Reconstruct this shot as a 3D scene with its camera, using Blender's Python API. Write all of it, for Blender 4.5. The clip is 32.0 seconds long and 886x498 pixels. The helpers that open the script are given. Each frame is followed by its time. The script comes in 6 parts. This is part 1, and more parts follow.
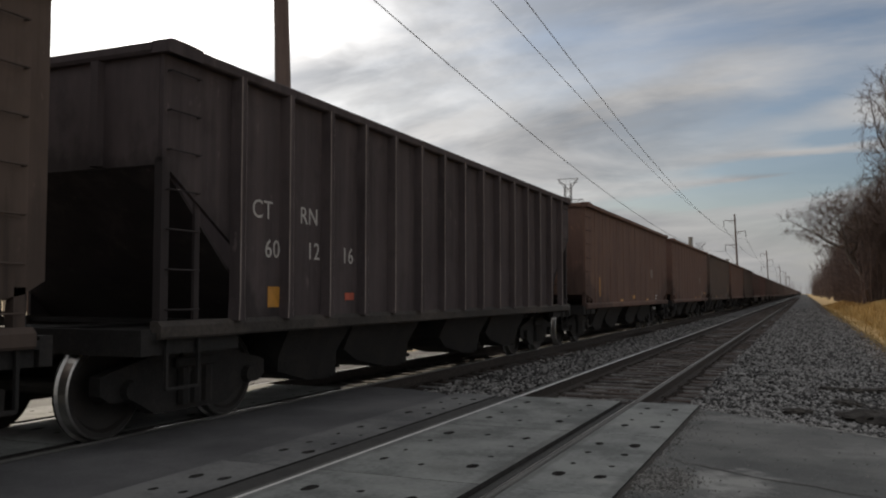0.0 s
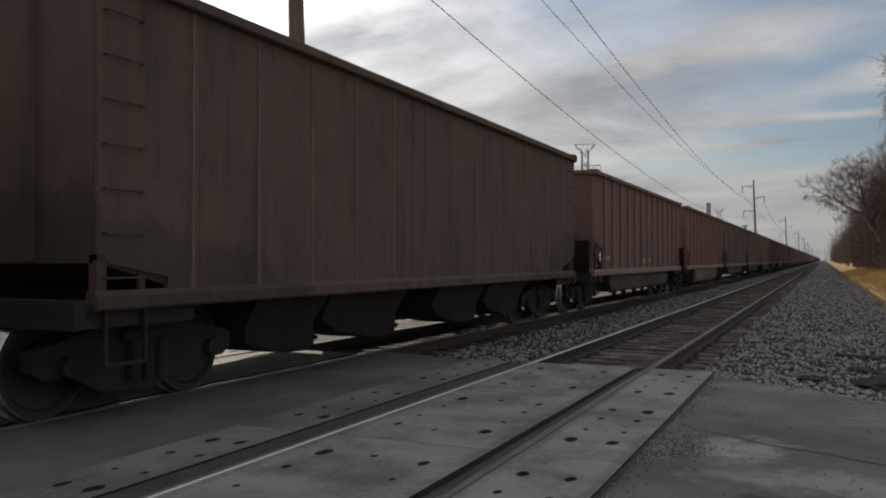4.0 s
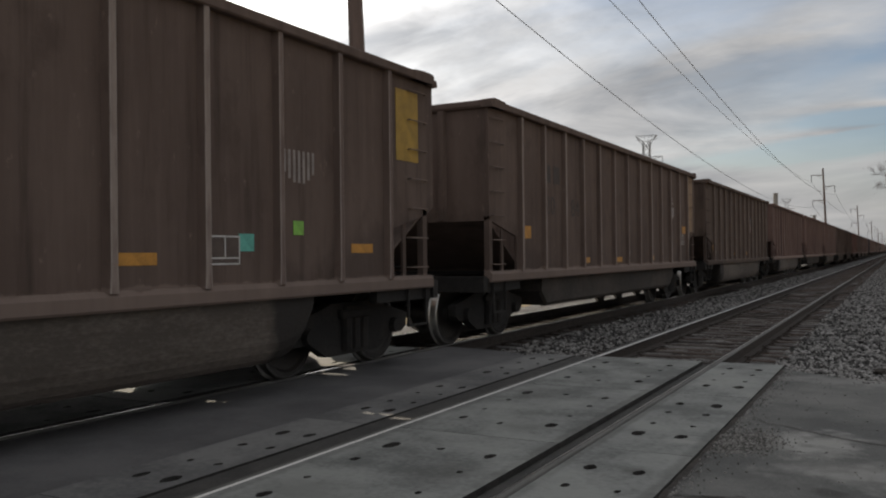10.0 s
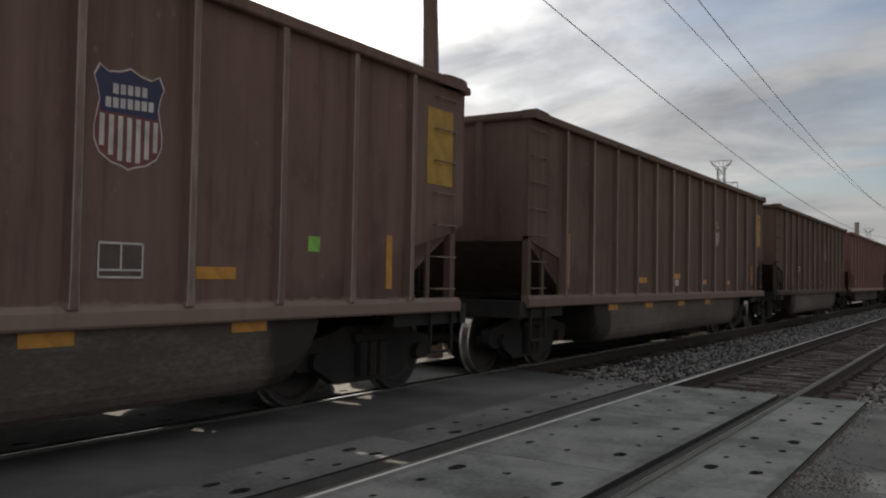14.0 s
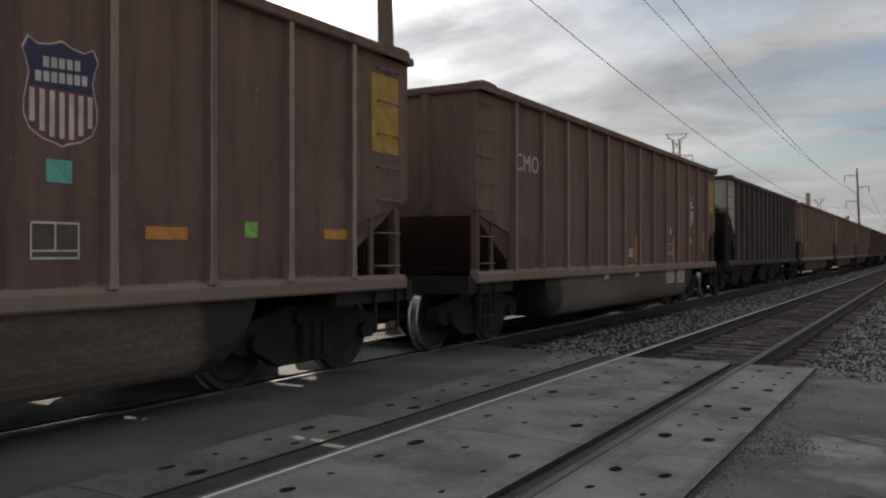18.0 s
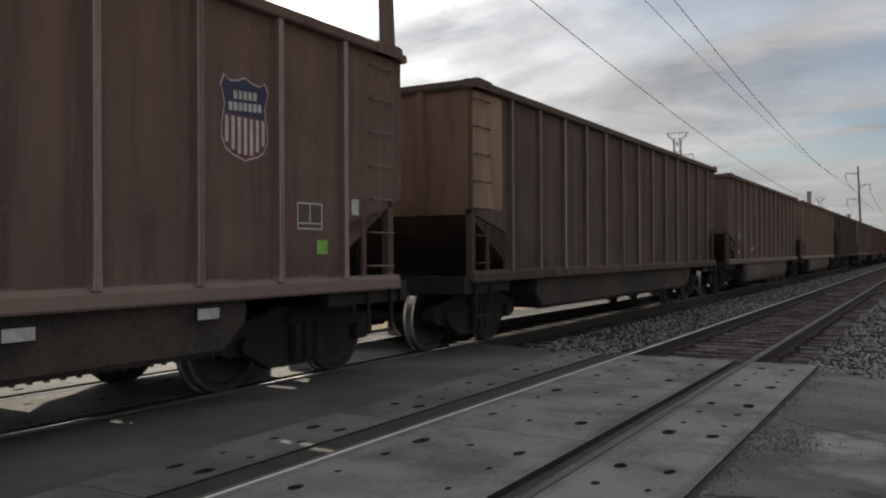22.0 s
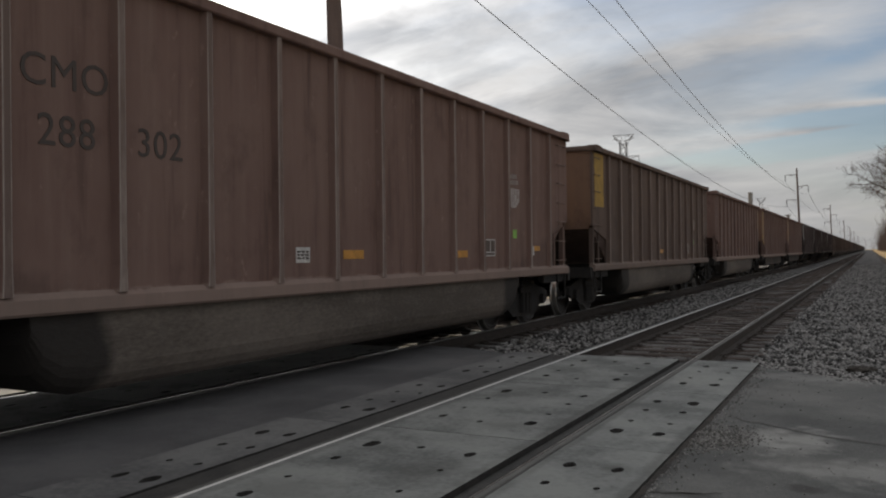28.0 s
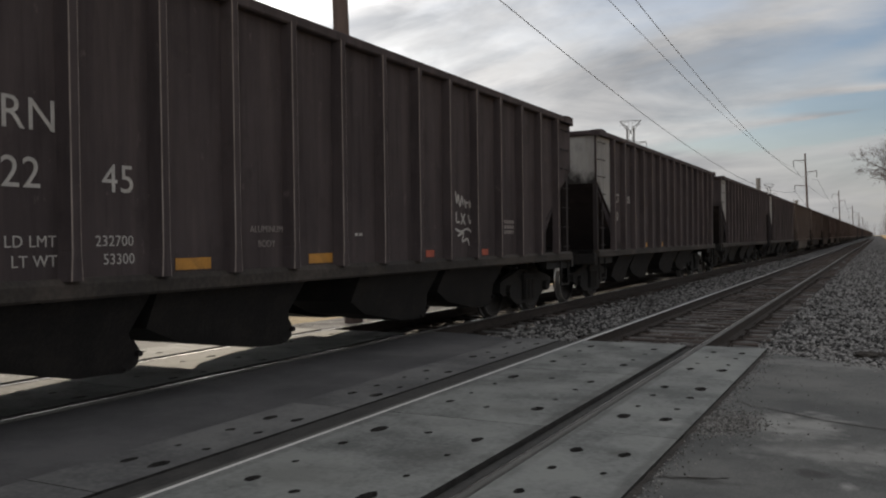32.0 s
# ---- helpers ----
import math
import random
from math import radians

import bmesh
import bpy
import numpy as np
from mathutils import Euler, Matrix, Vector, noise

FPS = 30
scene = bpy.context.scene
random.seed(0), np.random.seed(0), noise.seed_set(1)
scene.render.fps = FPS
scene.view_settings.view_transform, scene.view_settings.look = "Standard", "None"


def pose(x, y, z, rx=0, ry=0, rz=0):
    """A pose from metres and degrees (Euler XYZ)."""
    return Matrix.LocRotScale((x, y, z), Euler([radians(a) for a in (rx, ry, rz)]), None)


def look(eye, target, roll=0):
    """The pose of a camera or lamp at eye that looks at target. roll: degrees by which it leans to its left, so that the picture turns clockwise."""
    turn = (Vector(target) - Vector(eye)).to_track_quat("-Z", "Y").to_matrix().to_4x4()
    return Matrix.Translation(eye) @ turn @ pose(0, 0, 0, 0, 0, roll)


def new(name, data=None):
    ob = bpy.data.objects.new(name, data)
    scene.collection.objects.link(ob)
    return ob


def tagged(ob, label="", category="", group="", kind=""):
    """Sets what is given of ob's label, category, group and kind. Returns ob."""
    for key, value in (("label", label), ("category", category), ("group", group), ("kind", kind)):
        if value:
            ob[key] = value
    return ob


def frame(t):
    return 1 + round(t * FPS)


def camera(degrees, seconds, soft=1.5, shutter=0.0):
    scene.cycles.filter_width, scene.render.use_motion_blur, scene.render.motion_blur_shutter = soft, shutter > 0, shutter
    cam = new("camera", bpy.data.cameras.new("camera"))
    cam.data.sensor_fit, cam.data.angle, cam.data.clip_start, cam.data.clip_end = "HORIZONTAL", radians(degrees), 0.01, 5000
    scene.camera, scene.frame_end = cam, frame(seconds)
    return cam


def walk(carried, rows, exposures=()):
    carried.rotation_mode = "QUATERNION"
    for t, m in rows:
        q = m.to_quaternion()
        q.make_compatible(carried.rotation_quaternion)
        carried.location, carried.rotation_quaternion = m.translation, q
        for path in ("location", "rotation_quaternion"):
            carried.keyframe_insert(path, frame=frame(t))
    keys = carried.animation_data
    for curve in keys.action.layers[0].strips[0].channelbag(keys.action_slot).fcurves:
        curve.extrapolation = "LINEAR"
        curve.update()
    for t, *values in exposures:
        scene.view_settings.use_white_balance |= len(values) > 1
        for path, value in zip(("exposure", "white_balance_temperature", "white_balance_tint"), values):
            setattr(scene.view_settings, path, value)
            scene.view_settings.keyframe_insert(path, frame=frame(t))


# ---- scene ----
# ---- camera ----
cam = camera(55.5, 32.0, soft=2.1)
PATH = [
    (0.0, pose(0.008, 0.016, 1.340, 93.05, 0.05, 23.22)),
    (0.5, pose(-0.008, 0.030, 1.349, 93.02, -0.33, 22.85)),
    (1.0, pose(0.009, 0.011, 1.348, 92.71, 0.15, 22.53)),
    (1.5, pose(0.014, 0.053, 1.347, 91.76, 0.37, 22.77)),
    (2.0, pose(0.021, 0.019, 1.348, 91.45, 0.43, 23.42)),
    (2.5, pose(0.014, 0.059, 1.348, 91.15, 0.27, 23.88)),
    (3.0, pose(0.014, 0.048, 1.352, 90.76, -0.02, 24.01)),
    (3.5, pose(0.028, 0.036, 1.351, 90.74, 0.01, 24.17)),
    (5.5, pose(0.009, 0.031, 1.341, 90.51, -0.38, 24.94)),
    (6.0, pose(0.005, 0.063, 1.348, 90.37, -0.34, 25.29)),
    (6.5, pose(-0.005, 0.032, 1.339, 90.40, -0.20, 25.66)),
    (7.0, pose(-0.003, 0.054, 1.338, 90.84, -0.07, 26.00)),
    (7.5, pose(0.006, 0.034, 1.342, 90.67, 0.06, 27.02)),
    (8.0, pose(-0.015, 0.025, 1.344, 90.24, -0.07, 28.34)),
    (8.5, pose(-0.002, 0.004, 1.334, 90.18, 0.38, 28.42)),
    (9.0, pose(0.005, 0.019, 1.340, 90.17, 0.51, 28.64)),
    (9.5, pose(0.015, -0.002, 1.338, 90.35, 0.65, 29.23)),
    (10.0, pose(0.012, 0.002, 1.340, 90.44, 0.69, 28.41)),
    (10.5, pose(-0.000, 0.031, 1.339, 90.31, 0.50, 29.13)),
    (11.0, pose(-0.004, 0.027, 1.341, 90.28, 0.29, 29.17)),
    (11.5, pose(-0.003, 0.040, 1.336, 90.19, 0.38, 29.00)),
    (12.0, pose(-0.001, 0.020, 1.343, 90.34, 0.23, 28.85)),
    (12.5, pose(-0.002, 0.042, 1.341, 90.98, 0.33, 29.77)),
    (13.0, pose(-0.017, 0.039, 1.348, 91.86, 0.24, 31.42)),
    (13.5, pose(-0.013, 0.039, 1.348, 92.14, -0.29, 32.06)),
    (14.0, pose(-0.018, -0.005, 1.347, 91.83, -0.96, 32.95)),
    (14.5, pose(-0.033, 0.026, 1.345, 90.90, -0.92, 31.72)),
    (15.0, pose(-0.011, -0.002, 1.345, 90.57, -0.87, 29.31)),
    (15.5, pose(-0.015, 0.030, 1.341, 90.22, -0.95, 28.49)),
    (17.5, pose(-0.013, 0.064, 1.338, 90.25, -0.35, 29.15)),
    (18.0, pose(0.003, 0.027, 1.346, 90.24, 0.04, 30.24)),
    (18.5, pose(0.000, 0.013, 1.338, 90.26, 0.15, 31.07)),
    (19.0, pose(0.002, -0.005, 1.343, 90.08, 0.08, 30.61)),
    (19.5, pose(0.002, -0.002, 1.342, 90.11, 0.12, 30.68)),
    (20.0, pose(-0.008, 0.010, 1.342, 90.08, 0.08, 30.29)),
    (20.5, pose(-0.002, -0.017, 1.333, 90.05, 0.24, 30.50)),
    (21.0, pose(-0.000, -0.014, 1.332, 89.80, 0.38, 30.31)),
    (21.5, pose(0.000, -0.035, 1.339, 89.89, 0.37, 30.22)),
    (22.0, pose(0.003, -0.020, 1.339, 90.25, 0.33, 30.32)),
    (22.5, pose(0.005, -0.031, 1.339, 90.46, 0.41, 30.43)),
    (23.0, pose(0.000, -0.009, 1.334, 90.37, 0.59, 30.99)),
    (23.5, pose(0.007, -0.023, 1.339, 90.52, 0.83, 29.61)),
    (24.0, pose(0.018, -0.035, 1.347, 90.67, 0.40, 27.58)),
    (24.5, pose(0.015, -0.029, 1.344, 90.85, 0.23, 25.99)),
    (25.0, pose(0.018, -0.057, 1.350, 90.61, 0.22, 25.61)),
    (25.5, pose(-0.000, -0.046, 1.346, 90.38, -0.09, 26.03)),
    (27.5, pose(0.013, -0.030, 1.347, 90.48, 0.62, 26.77)),
    (28.0, pose(0.007, -0.027, 1.345, 90.33, 0.67, 26.90)),
    (28.5, pose(0.005, -0.036, 1.348, 90.18, 0.59, 26.83)),
    (29.0, pose(-0.004, -0.022, 1.346, 89.75, 0.53, 26.91)),
    (29.5, pose(-0.004, -0.014, 1.340, 89.66, 0.51, 26.94)),
    (30.0, pose(0.004, -0.006, 1.345, 89.61, 0.66, 27.17)),
    (30.5, pose(0.002, -0.020, 1.337, 89.48, 0.78, 27.56)),
    (31.0, pose(-0.006, -0.014, 1.338, 89.44, 0.59, 27.41)),
    (31.5, pose(-0.004, 0.003, 1.336, 89.35, 0.62, 27.50)),
    (32.0, pose(0.003, -0.018, 1.337, 89.43, 0.79, 27.36)),
]
EXPOSURES = [(t, stops, 6500, 13) for t, stops in ((0.0, -0.3), (1.0, -0.42), (2.0, -0.22), (3.0, -0.22), (6.0, -0.15), (12.0, -0.16), (14.0, -0.24), (16.0, -0.14), (32.0, -0.12))]
walk(cam, PATH, EXPOSURES)


# the train runs towards -y on the far track; the near track is empty
L_CAR = 15.75
S_ROWS = ((0.0, -0.1), (7.0, 139.4), (14.0, 279.15), (18.0, 358.15), (22.0, 437.1), (24.7, 490.6), (28.0, 555.45), (32.0, 634.4))
Y_FIRST = 12.735
X_TRAIN, X_NEAR = -6.75, -2.741

# ---- world and sun ----
SUN_AZ, SUN_EL = 43.0, 20.0
sun_dir = Vector((-math.sin(radians(SUN_AZ)) * math.cos(radians(SUN_EL)), math.cos(radians(SUN_AZ)) * math.cos(radians(SUN_EL)), math.sin(radians(SUN_EL))))


def link(nt, a, b):
    nt.links.new(a, b)


def make_world():
    w = bpy.data.worlds.new("sky")
    scene.world = w
    w.use_nodes = True
    nt = w.node_tree
    nt.nodes.clear()
    N = nt.nodes.new
    out, bg = N("ShaderNodeOutputWorld"), N("ShaderNodeBackground")
    sky = N("ShaderNodeTexSky")
    sky.sky_type = "NISHITA"
    sky.sun_disc = False
    sky.sun_elevation = radians(SUN_EL)
    sky.sun_rotation = radians(-SUN_AZ)
    sky.air_density, sky.dust_density, sky.ozone_density = 1.0, 1.0, 1.5
    tc = N("ShaderNodeTexCoord")
    sep = N("ShaderNodeSeparateXYZ")
    link(nt, tc.outputs["Generated"], sep.inputs[0])

    def math_node(op, a, b=None, clamp=False):
        n = N("ShaderNodeMath")
        n.operation, n.use_clamp = op, clamp
        for i, v in enumerate((a, b)):
            if v is None:
                continue
            if isinstance(v, (int, float)):
                n.inputs[i].default_value = v
            else:
                link(nt, v, n.inputs[i])
        return n.outputs[0]

    # clouds lie on a flat sheet overhead
    zz = math_node("MAXIMUM", sep.outputs[2], 0.0)
    zz = math_node("ADD", zz, 0.30)
    u, v = math_node("DIVIDE", sep.outputs[0], zz), math_node("DIVIDE", sep.outputs[1], zz)
    comb = N("ShaderNodeCombineXYZ")
    link(nt, u, comb.inputs[0]), link(nt, v, comb.inputs[1])

    def noise_at(rot, scale, loc, s, detail, rough, dist):
        mp = N("ShaderNodeMapping")
        mp.inputs["Rotation"].default_value = (0, 0, radians(rot))
        mp.inputs["Scale"].default_value = scale
        mp.inputs["Location"].default_value = loc
        link(nt, comb.outputs[0], mp.inputs[0])
        n = N("ShaderNodeTexNoise")
        n.inputs["Scale"].default_value, n.inputs["Detail"].default_value = s, detail
        n.inputs["Roughness"].default_value, n.inputs["Distortion"].default_value = rough, dist
        link(nt, mp.outputs[0], n.inputs["Vector"])
        return n.outputs["Fac"]

    n1 = noise_at(62, (0.5, 1.25, 1), (1.3, 0.4, 0), 1.5, 11, 0.58, 0.6)
    n2 = noise_at(50, (0.6, 1.25, 1), (4.1, 2.2, 3), 2.0, 11, 0.58, 0.5)
    n3 = noise_at(-10, (1, 1, 1), (7.0, 1.0, 5), 0.55, 3, 0.5, 0.2)
    cover = math_node("ADD", math_node("MULTIPLY", n1, 0.7), math_node("MULTIPLY", n3, 0.5))
    # thin places and thicker streaks in the cloud: azimuth (left of +y) and height in degrees, half widths, slope, weight
    azim = math_node("MULTIPLY", math_node("ARCTAN2", math_node("MULTIPLY", sep.outputs[0], -1.0), sep.outputs[1]), 57.2958)
    high = math_node("MULTIPLY", math_node("ARCSINE", sep.outputs[2]), 57.2958)
    wave = math_node("MULTIPLY", math_node("SUBTRACT", n2, 0.5), 5.0)
    for az, el, raz, rel, slope, weight in STREAKS:
        da = math_node("SUBTRACT", azim, az)
        de = math_node("SUBTRACT", math_node("ADD", math_node("SUBTRACT", high, el), math_node("MULTIPLY", wave, min(1.0, rel))), math_node("MULTIPLY", da, slope))
        da, de = math_node("DIVIDE", da, raz), math_node("DIVIDE", de, rel)
        r2 = math_node("ADD", math_node("MULTIPLY", da, da), math_node("MULTIPLY", de, de))
        cover = math_node("ADD", cover, math_node("MULTIPLY", math_node("POWER", 2.718, math_node("MULTIPLY", r2, -1.0)), weight))
    ramp = N("ShaderNodeValToRGB")
    ramp.color_ramp.elements[0].position, ramp.color_ramp.elements[1].position = CLOUD_LO, CLOUD_HI
    ramp.color_ramp.elements[0].color = (THIN, THIN, THIN, 1)
    link(nt, cover, ramp.inputs[0])
    shade = N("ShaderNodeValToRGB")
    shade.color_ramp.elements[0].position, shade.color_ramp.elements[1].position = 0.40, 0.60
    shade.color_ramp.elements[0].color, shade.color_ramp.elements[1].color = (*CLOUD_DARK, 1), (*CLOUD_LIGHT, 1)
    link(nt, n2, shade.inputs[0])
    mul = N("ShaderNodeMix")
    mul.data_type, mul.blend_type = "RGBA", "MULTIPLY"
    mul.inputs[0].default_value = 1.0
    link(nt, sky.outputs[0], mul.inputs[6])
    mul.inputs[7].default_value = (*[SKY_GAIN * k for k in (0.86, 0.95, 1.03)], 1)
    mix = N("ShaderNodeMix")
    mix.data_type = "RGBA"
    link(nt, ramp.outputs[0], mix.inputs[0])
    link(nt, mul.outputs[2], mix.inputs[6])
    link(nt, shade.outputs[0], mix.inputs[7])
    # the brightening of thin cloud towards the sun
    dot = N("ShaderNodeVectorMath")
    dot.operation = "DOT_PRODUCT"
    link(nt, tc.outputs["Generated"], dot.inputs[0])
    dot.inputs[1].default_value = sun_dir
    d = math_node("MAXIMUM", dot.outputs["Value"], 0.0)
    g1 = math_node("MULTIPLY", math_node("POWER", d, 90.0), GLOW_A)
    g2 = math_node("MULTIPLY", math_node("POWER", d, 12.0), GLOW_B)
    # heaped cloud before the sun: bright rims and greyer bellies
    puff = N("ShaderNodeMapRange")
    puff.interpolation_type = "SMOOTHSTEP"
    puff.inputs["From Min"].default_value, puff.inputs["From Max"].default_value = 0.38, 0.60
    puff.inputs["To Min"].default_value, puff.inputs["To Max"].default_value = 0.70, 1.5
    link(nt, noise_at(15, (1, 1, 1), (2.6, 5.2, 8), 4.2, 9, 0.5, 0.3), puff.inputs[0])
    glow = math_node("ADD", math_node("MULTIPLY", math_node("ADD", g1, g2), puff.outputs[0]), 1.0)
    # the unseen sky overhead is brightened to add light on the ground
    glow = math_node("ADD", glow, math_node("MULTIPLY", math_node("POWER", math_node("MAXIMUM", sep.outputs[2], 0.0), 1.5), OVERHEAD))
    vm = N("ShaderNodeVectorMath")
    vm.operation = "SCALE"
    link(nt, mix.outputs[2], vm.inputs[0]), link(nt, glow, vm.inputs["Scale"])
    # a pale veil of haze low over the horizon
    hz = N("ShaderNodeMapRange")
    hz.inputs["From Min"].default_value, hz.inputs["From Max"].default_value = 0.01, 0.12
    hz.inputs["To Min"].default_value, hz.inputs["To Max"].default_value = 0.75, 0.0
    link(nt, sep.outputs[2], hz.inputs[0])
    mh = N("ShaderNodeMix")
    mh.data_type = "RGBA"
    link(nt, hz.outputs[0], mh.inputs[0])
    link(nt, vm.outputs[0], mh.inputs[6])
    mh.inputs[7].default_value = (*HAZE, 1)
    link(nt, mh.outputs[2], bg.inputs[0])
    bg.inputs[1].default_value = SKY_STRENGTH
    link(nt, bg.outputs[0], out.inputs[0])


SKY_GAIN, SKY_STRENGTH = 0.068, 1.0
CLOUD_LO, CLOUD_HI, THIN = 0.36, 0.60, 0.14
STREAKS = ((-0.5, 8.05, 5.5, 0.42, -0.02, -0.55), (3.0, 6.55, 7.5, 0.62, -0.085, -0.6), (-3.0, 9.9, 3.2, 0.7, 0.0, -0.25), (12.0, 16.2, 9.0, 1.5, -0.11, -0.12), (0.5, 12.0, 5.0, 0.8, -0.28, -0.13), (-2.5, 15.0, 4.5, 2.2, 0.0, -0.11), (2.5, 7.35, 3.5, 0.16, -0.05, 0.25), (-0.5, 8.95, 5.0, 0.3, -0.03, 0.15), (8.0, 13.2, 7.0, 1.2, -0.2, 0.12))
CLOUD_DARK, CLOUD_LIGHT = (0.31, 0.328, 0.342), (0.60, 0.60, 0.58)
GLOW_A, GLOW_B, OVERHEAD = 3.2, 0.8, 0.3
HAZE = (0.45, 0.452, 0.44)
make_world()
sun = new("sun", bpy.data.lights.new("sun", "SUN"))
sun.data.energy, sun.data.angle, sun.data.color = 3.6, radians(0.6), (1.0, 0.88, 0.69)
sun.matrix_world = look(sun_dir * 50, (0, 0, 0))

# ---- materials ----


def base_mat(name):
    m = bpy.data.materials.new(name)
    m.use_nodes = True
    nt = m.node_tree
    return m, nt, nt.nodes["Principled BSDF"]


def rgb(c, k=1.0):
    return (c[0] * k, c[1] * k, c[2] * k, 1)


def surface(name, colours, scale=3.0, fine=40.0, rough=(0.6, 0.9), metal=0.0, bump=0.3, stretch=(1, 1, 1), spread=(0.35, 0.65), depth=0.02, per_object=0.0, spec=0.5, per_island=0.0):
    """A surface that varies at two scales between two or three colours."""
    m, nt, bs = base_mat(name)
    N = nt.nodes.new
    tc = N("ShaderNodeTexCoord")
    mp = N("ShaderNodeMapping")
    mp.inputs["Scale"].default_value = stretch
    link(nt, tc.outputs["Object"], mp.inputs[0])
    src = mp.outputs[0]
    if per_object:
        oi = N("ShaderNodeObjectInfo")
        ad = N("ShaderNodeVectorMath")
        ad.operation = "MULTIPLY_ADD"
        link(nt, oi.outputs["Random"], ad.inputs[0])
        ad.inputs[1].default_value = (17, 31, 23)
        link(nt, src, ad.inputs[2])
        src = ad.outputs[0]
    n1, n2 = N("ShaderNodeTexNoise"), N("ShaderNodeTexNoise")
    for n, s, dt in ((n1, scale, 5), (n2, fine, 4)):
        n.inputs["Scale"].default_value, n.inputs["Detail"].default_value, n.inputs["Roughness"].default_value = s, dt, 0.62
        link(nt, src, n.inputs["Vector"])
    add = N("ShaderNodeMath")
    add.operation = "MULTIPLY_ADD"
    link(nt, n2.outputs["Fac"], add.inputs[0])
    add.inputs[1].default_value = 0.45
    sub = N("ShaderNodeMath")
    sub.operation = "SUBTRACT"
    link(nt, n1.outputs["Fac"], sub.inputs[0])
    sub.inputs[1].default_value = 0.225
    link(nt, sub.outputs[0], add.inputs[2])
    fac = add.outputs[0]
    if per_object or per_island:
        rn = N("ShaderNodeObjectInfo") if per_object else N("ShaderNodeNewGeometry")
        ma = N("ShaderNodeMath")
        ma.operation = "MULTIPLY_ADD"
        link(nt, rn.outputs["Random" if per_object else "Random Per Island"], ma.inputs[0])
        ma.inputs[1].default_value = per_object or per_island
        sb = N("ShaderNodeMath")
        sb.operation = "SUBTRACT"
        link(nt, fac, sb.inputs[0])
        sb.inputs[1].default_value = 0.5 * (per_object or per_island)
        link(nt, sb.outputs[0], ma.inputs[2])
        fac = ma.outputs[0]
    r = N("ShaderNodeValToRGB")
    e = r.color_ramp.elements
    e[0].position, e[1].position = spread
    e[0].color, e[1].color = rgb(colours[0]), rgb(colours[-1])
    if len(colours) == 3:
        x = e.new(0.5 * (spread[0] + spread[1]))
        x.color = rgb(colours[1])
    link(nt, fac, r.inputs[0])
    link(nt, r.outputs[0], bs.inputs["Base Color"])
    mr = N("ShaderNodeMapRange")
    mr.inputs["To Min"].default_value, mr.inputs["To Max"].default_value = rough
    link(nt, n1.outputs["Fac"], mr.inputs[0])
    link(nt, mr.outputs[0], bs.inputs["Roughness"])
    bs.inputs["Metallic"].default_value = metal
    bs.inputs["Specular IOR Level"].default_value = spec
    if bump:
        b = N("ShaderNodeBump")
        b.inputs["Strength"].default_value, b.inputs["Distance"].default_value = bump, depth
        link(nt, n2.outputs["Fac"], b.inputs["Height"])
        link(nt, b.outputs[0], bs.inputs["Normal"])
    return m


SOOT_Y = 5.8


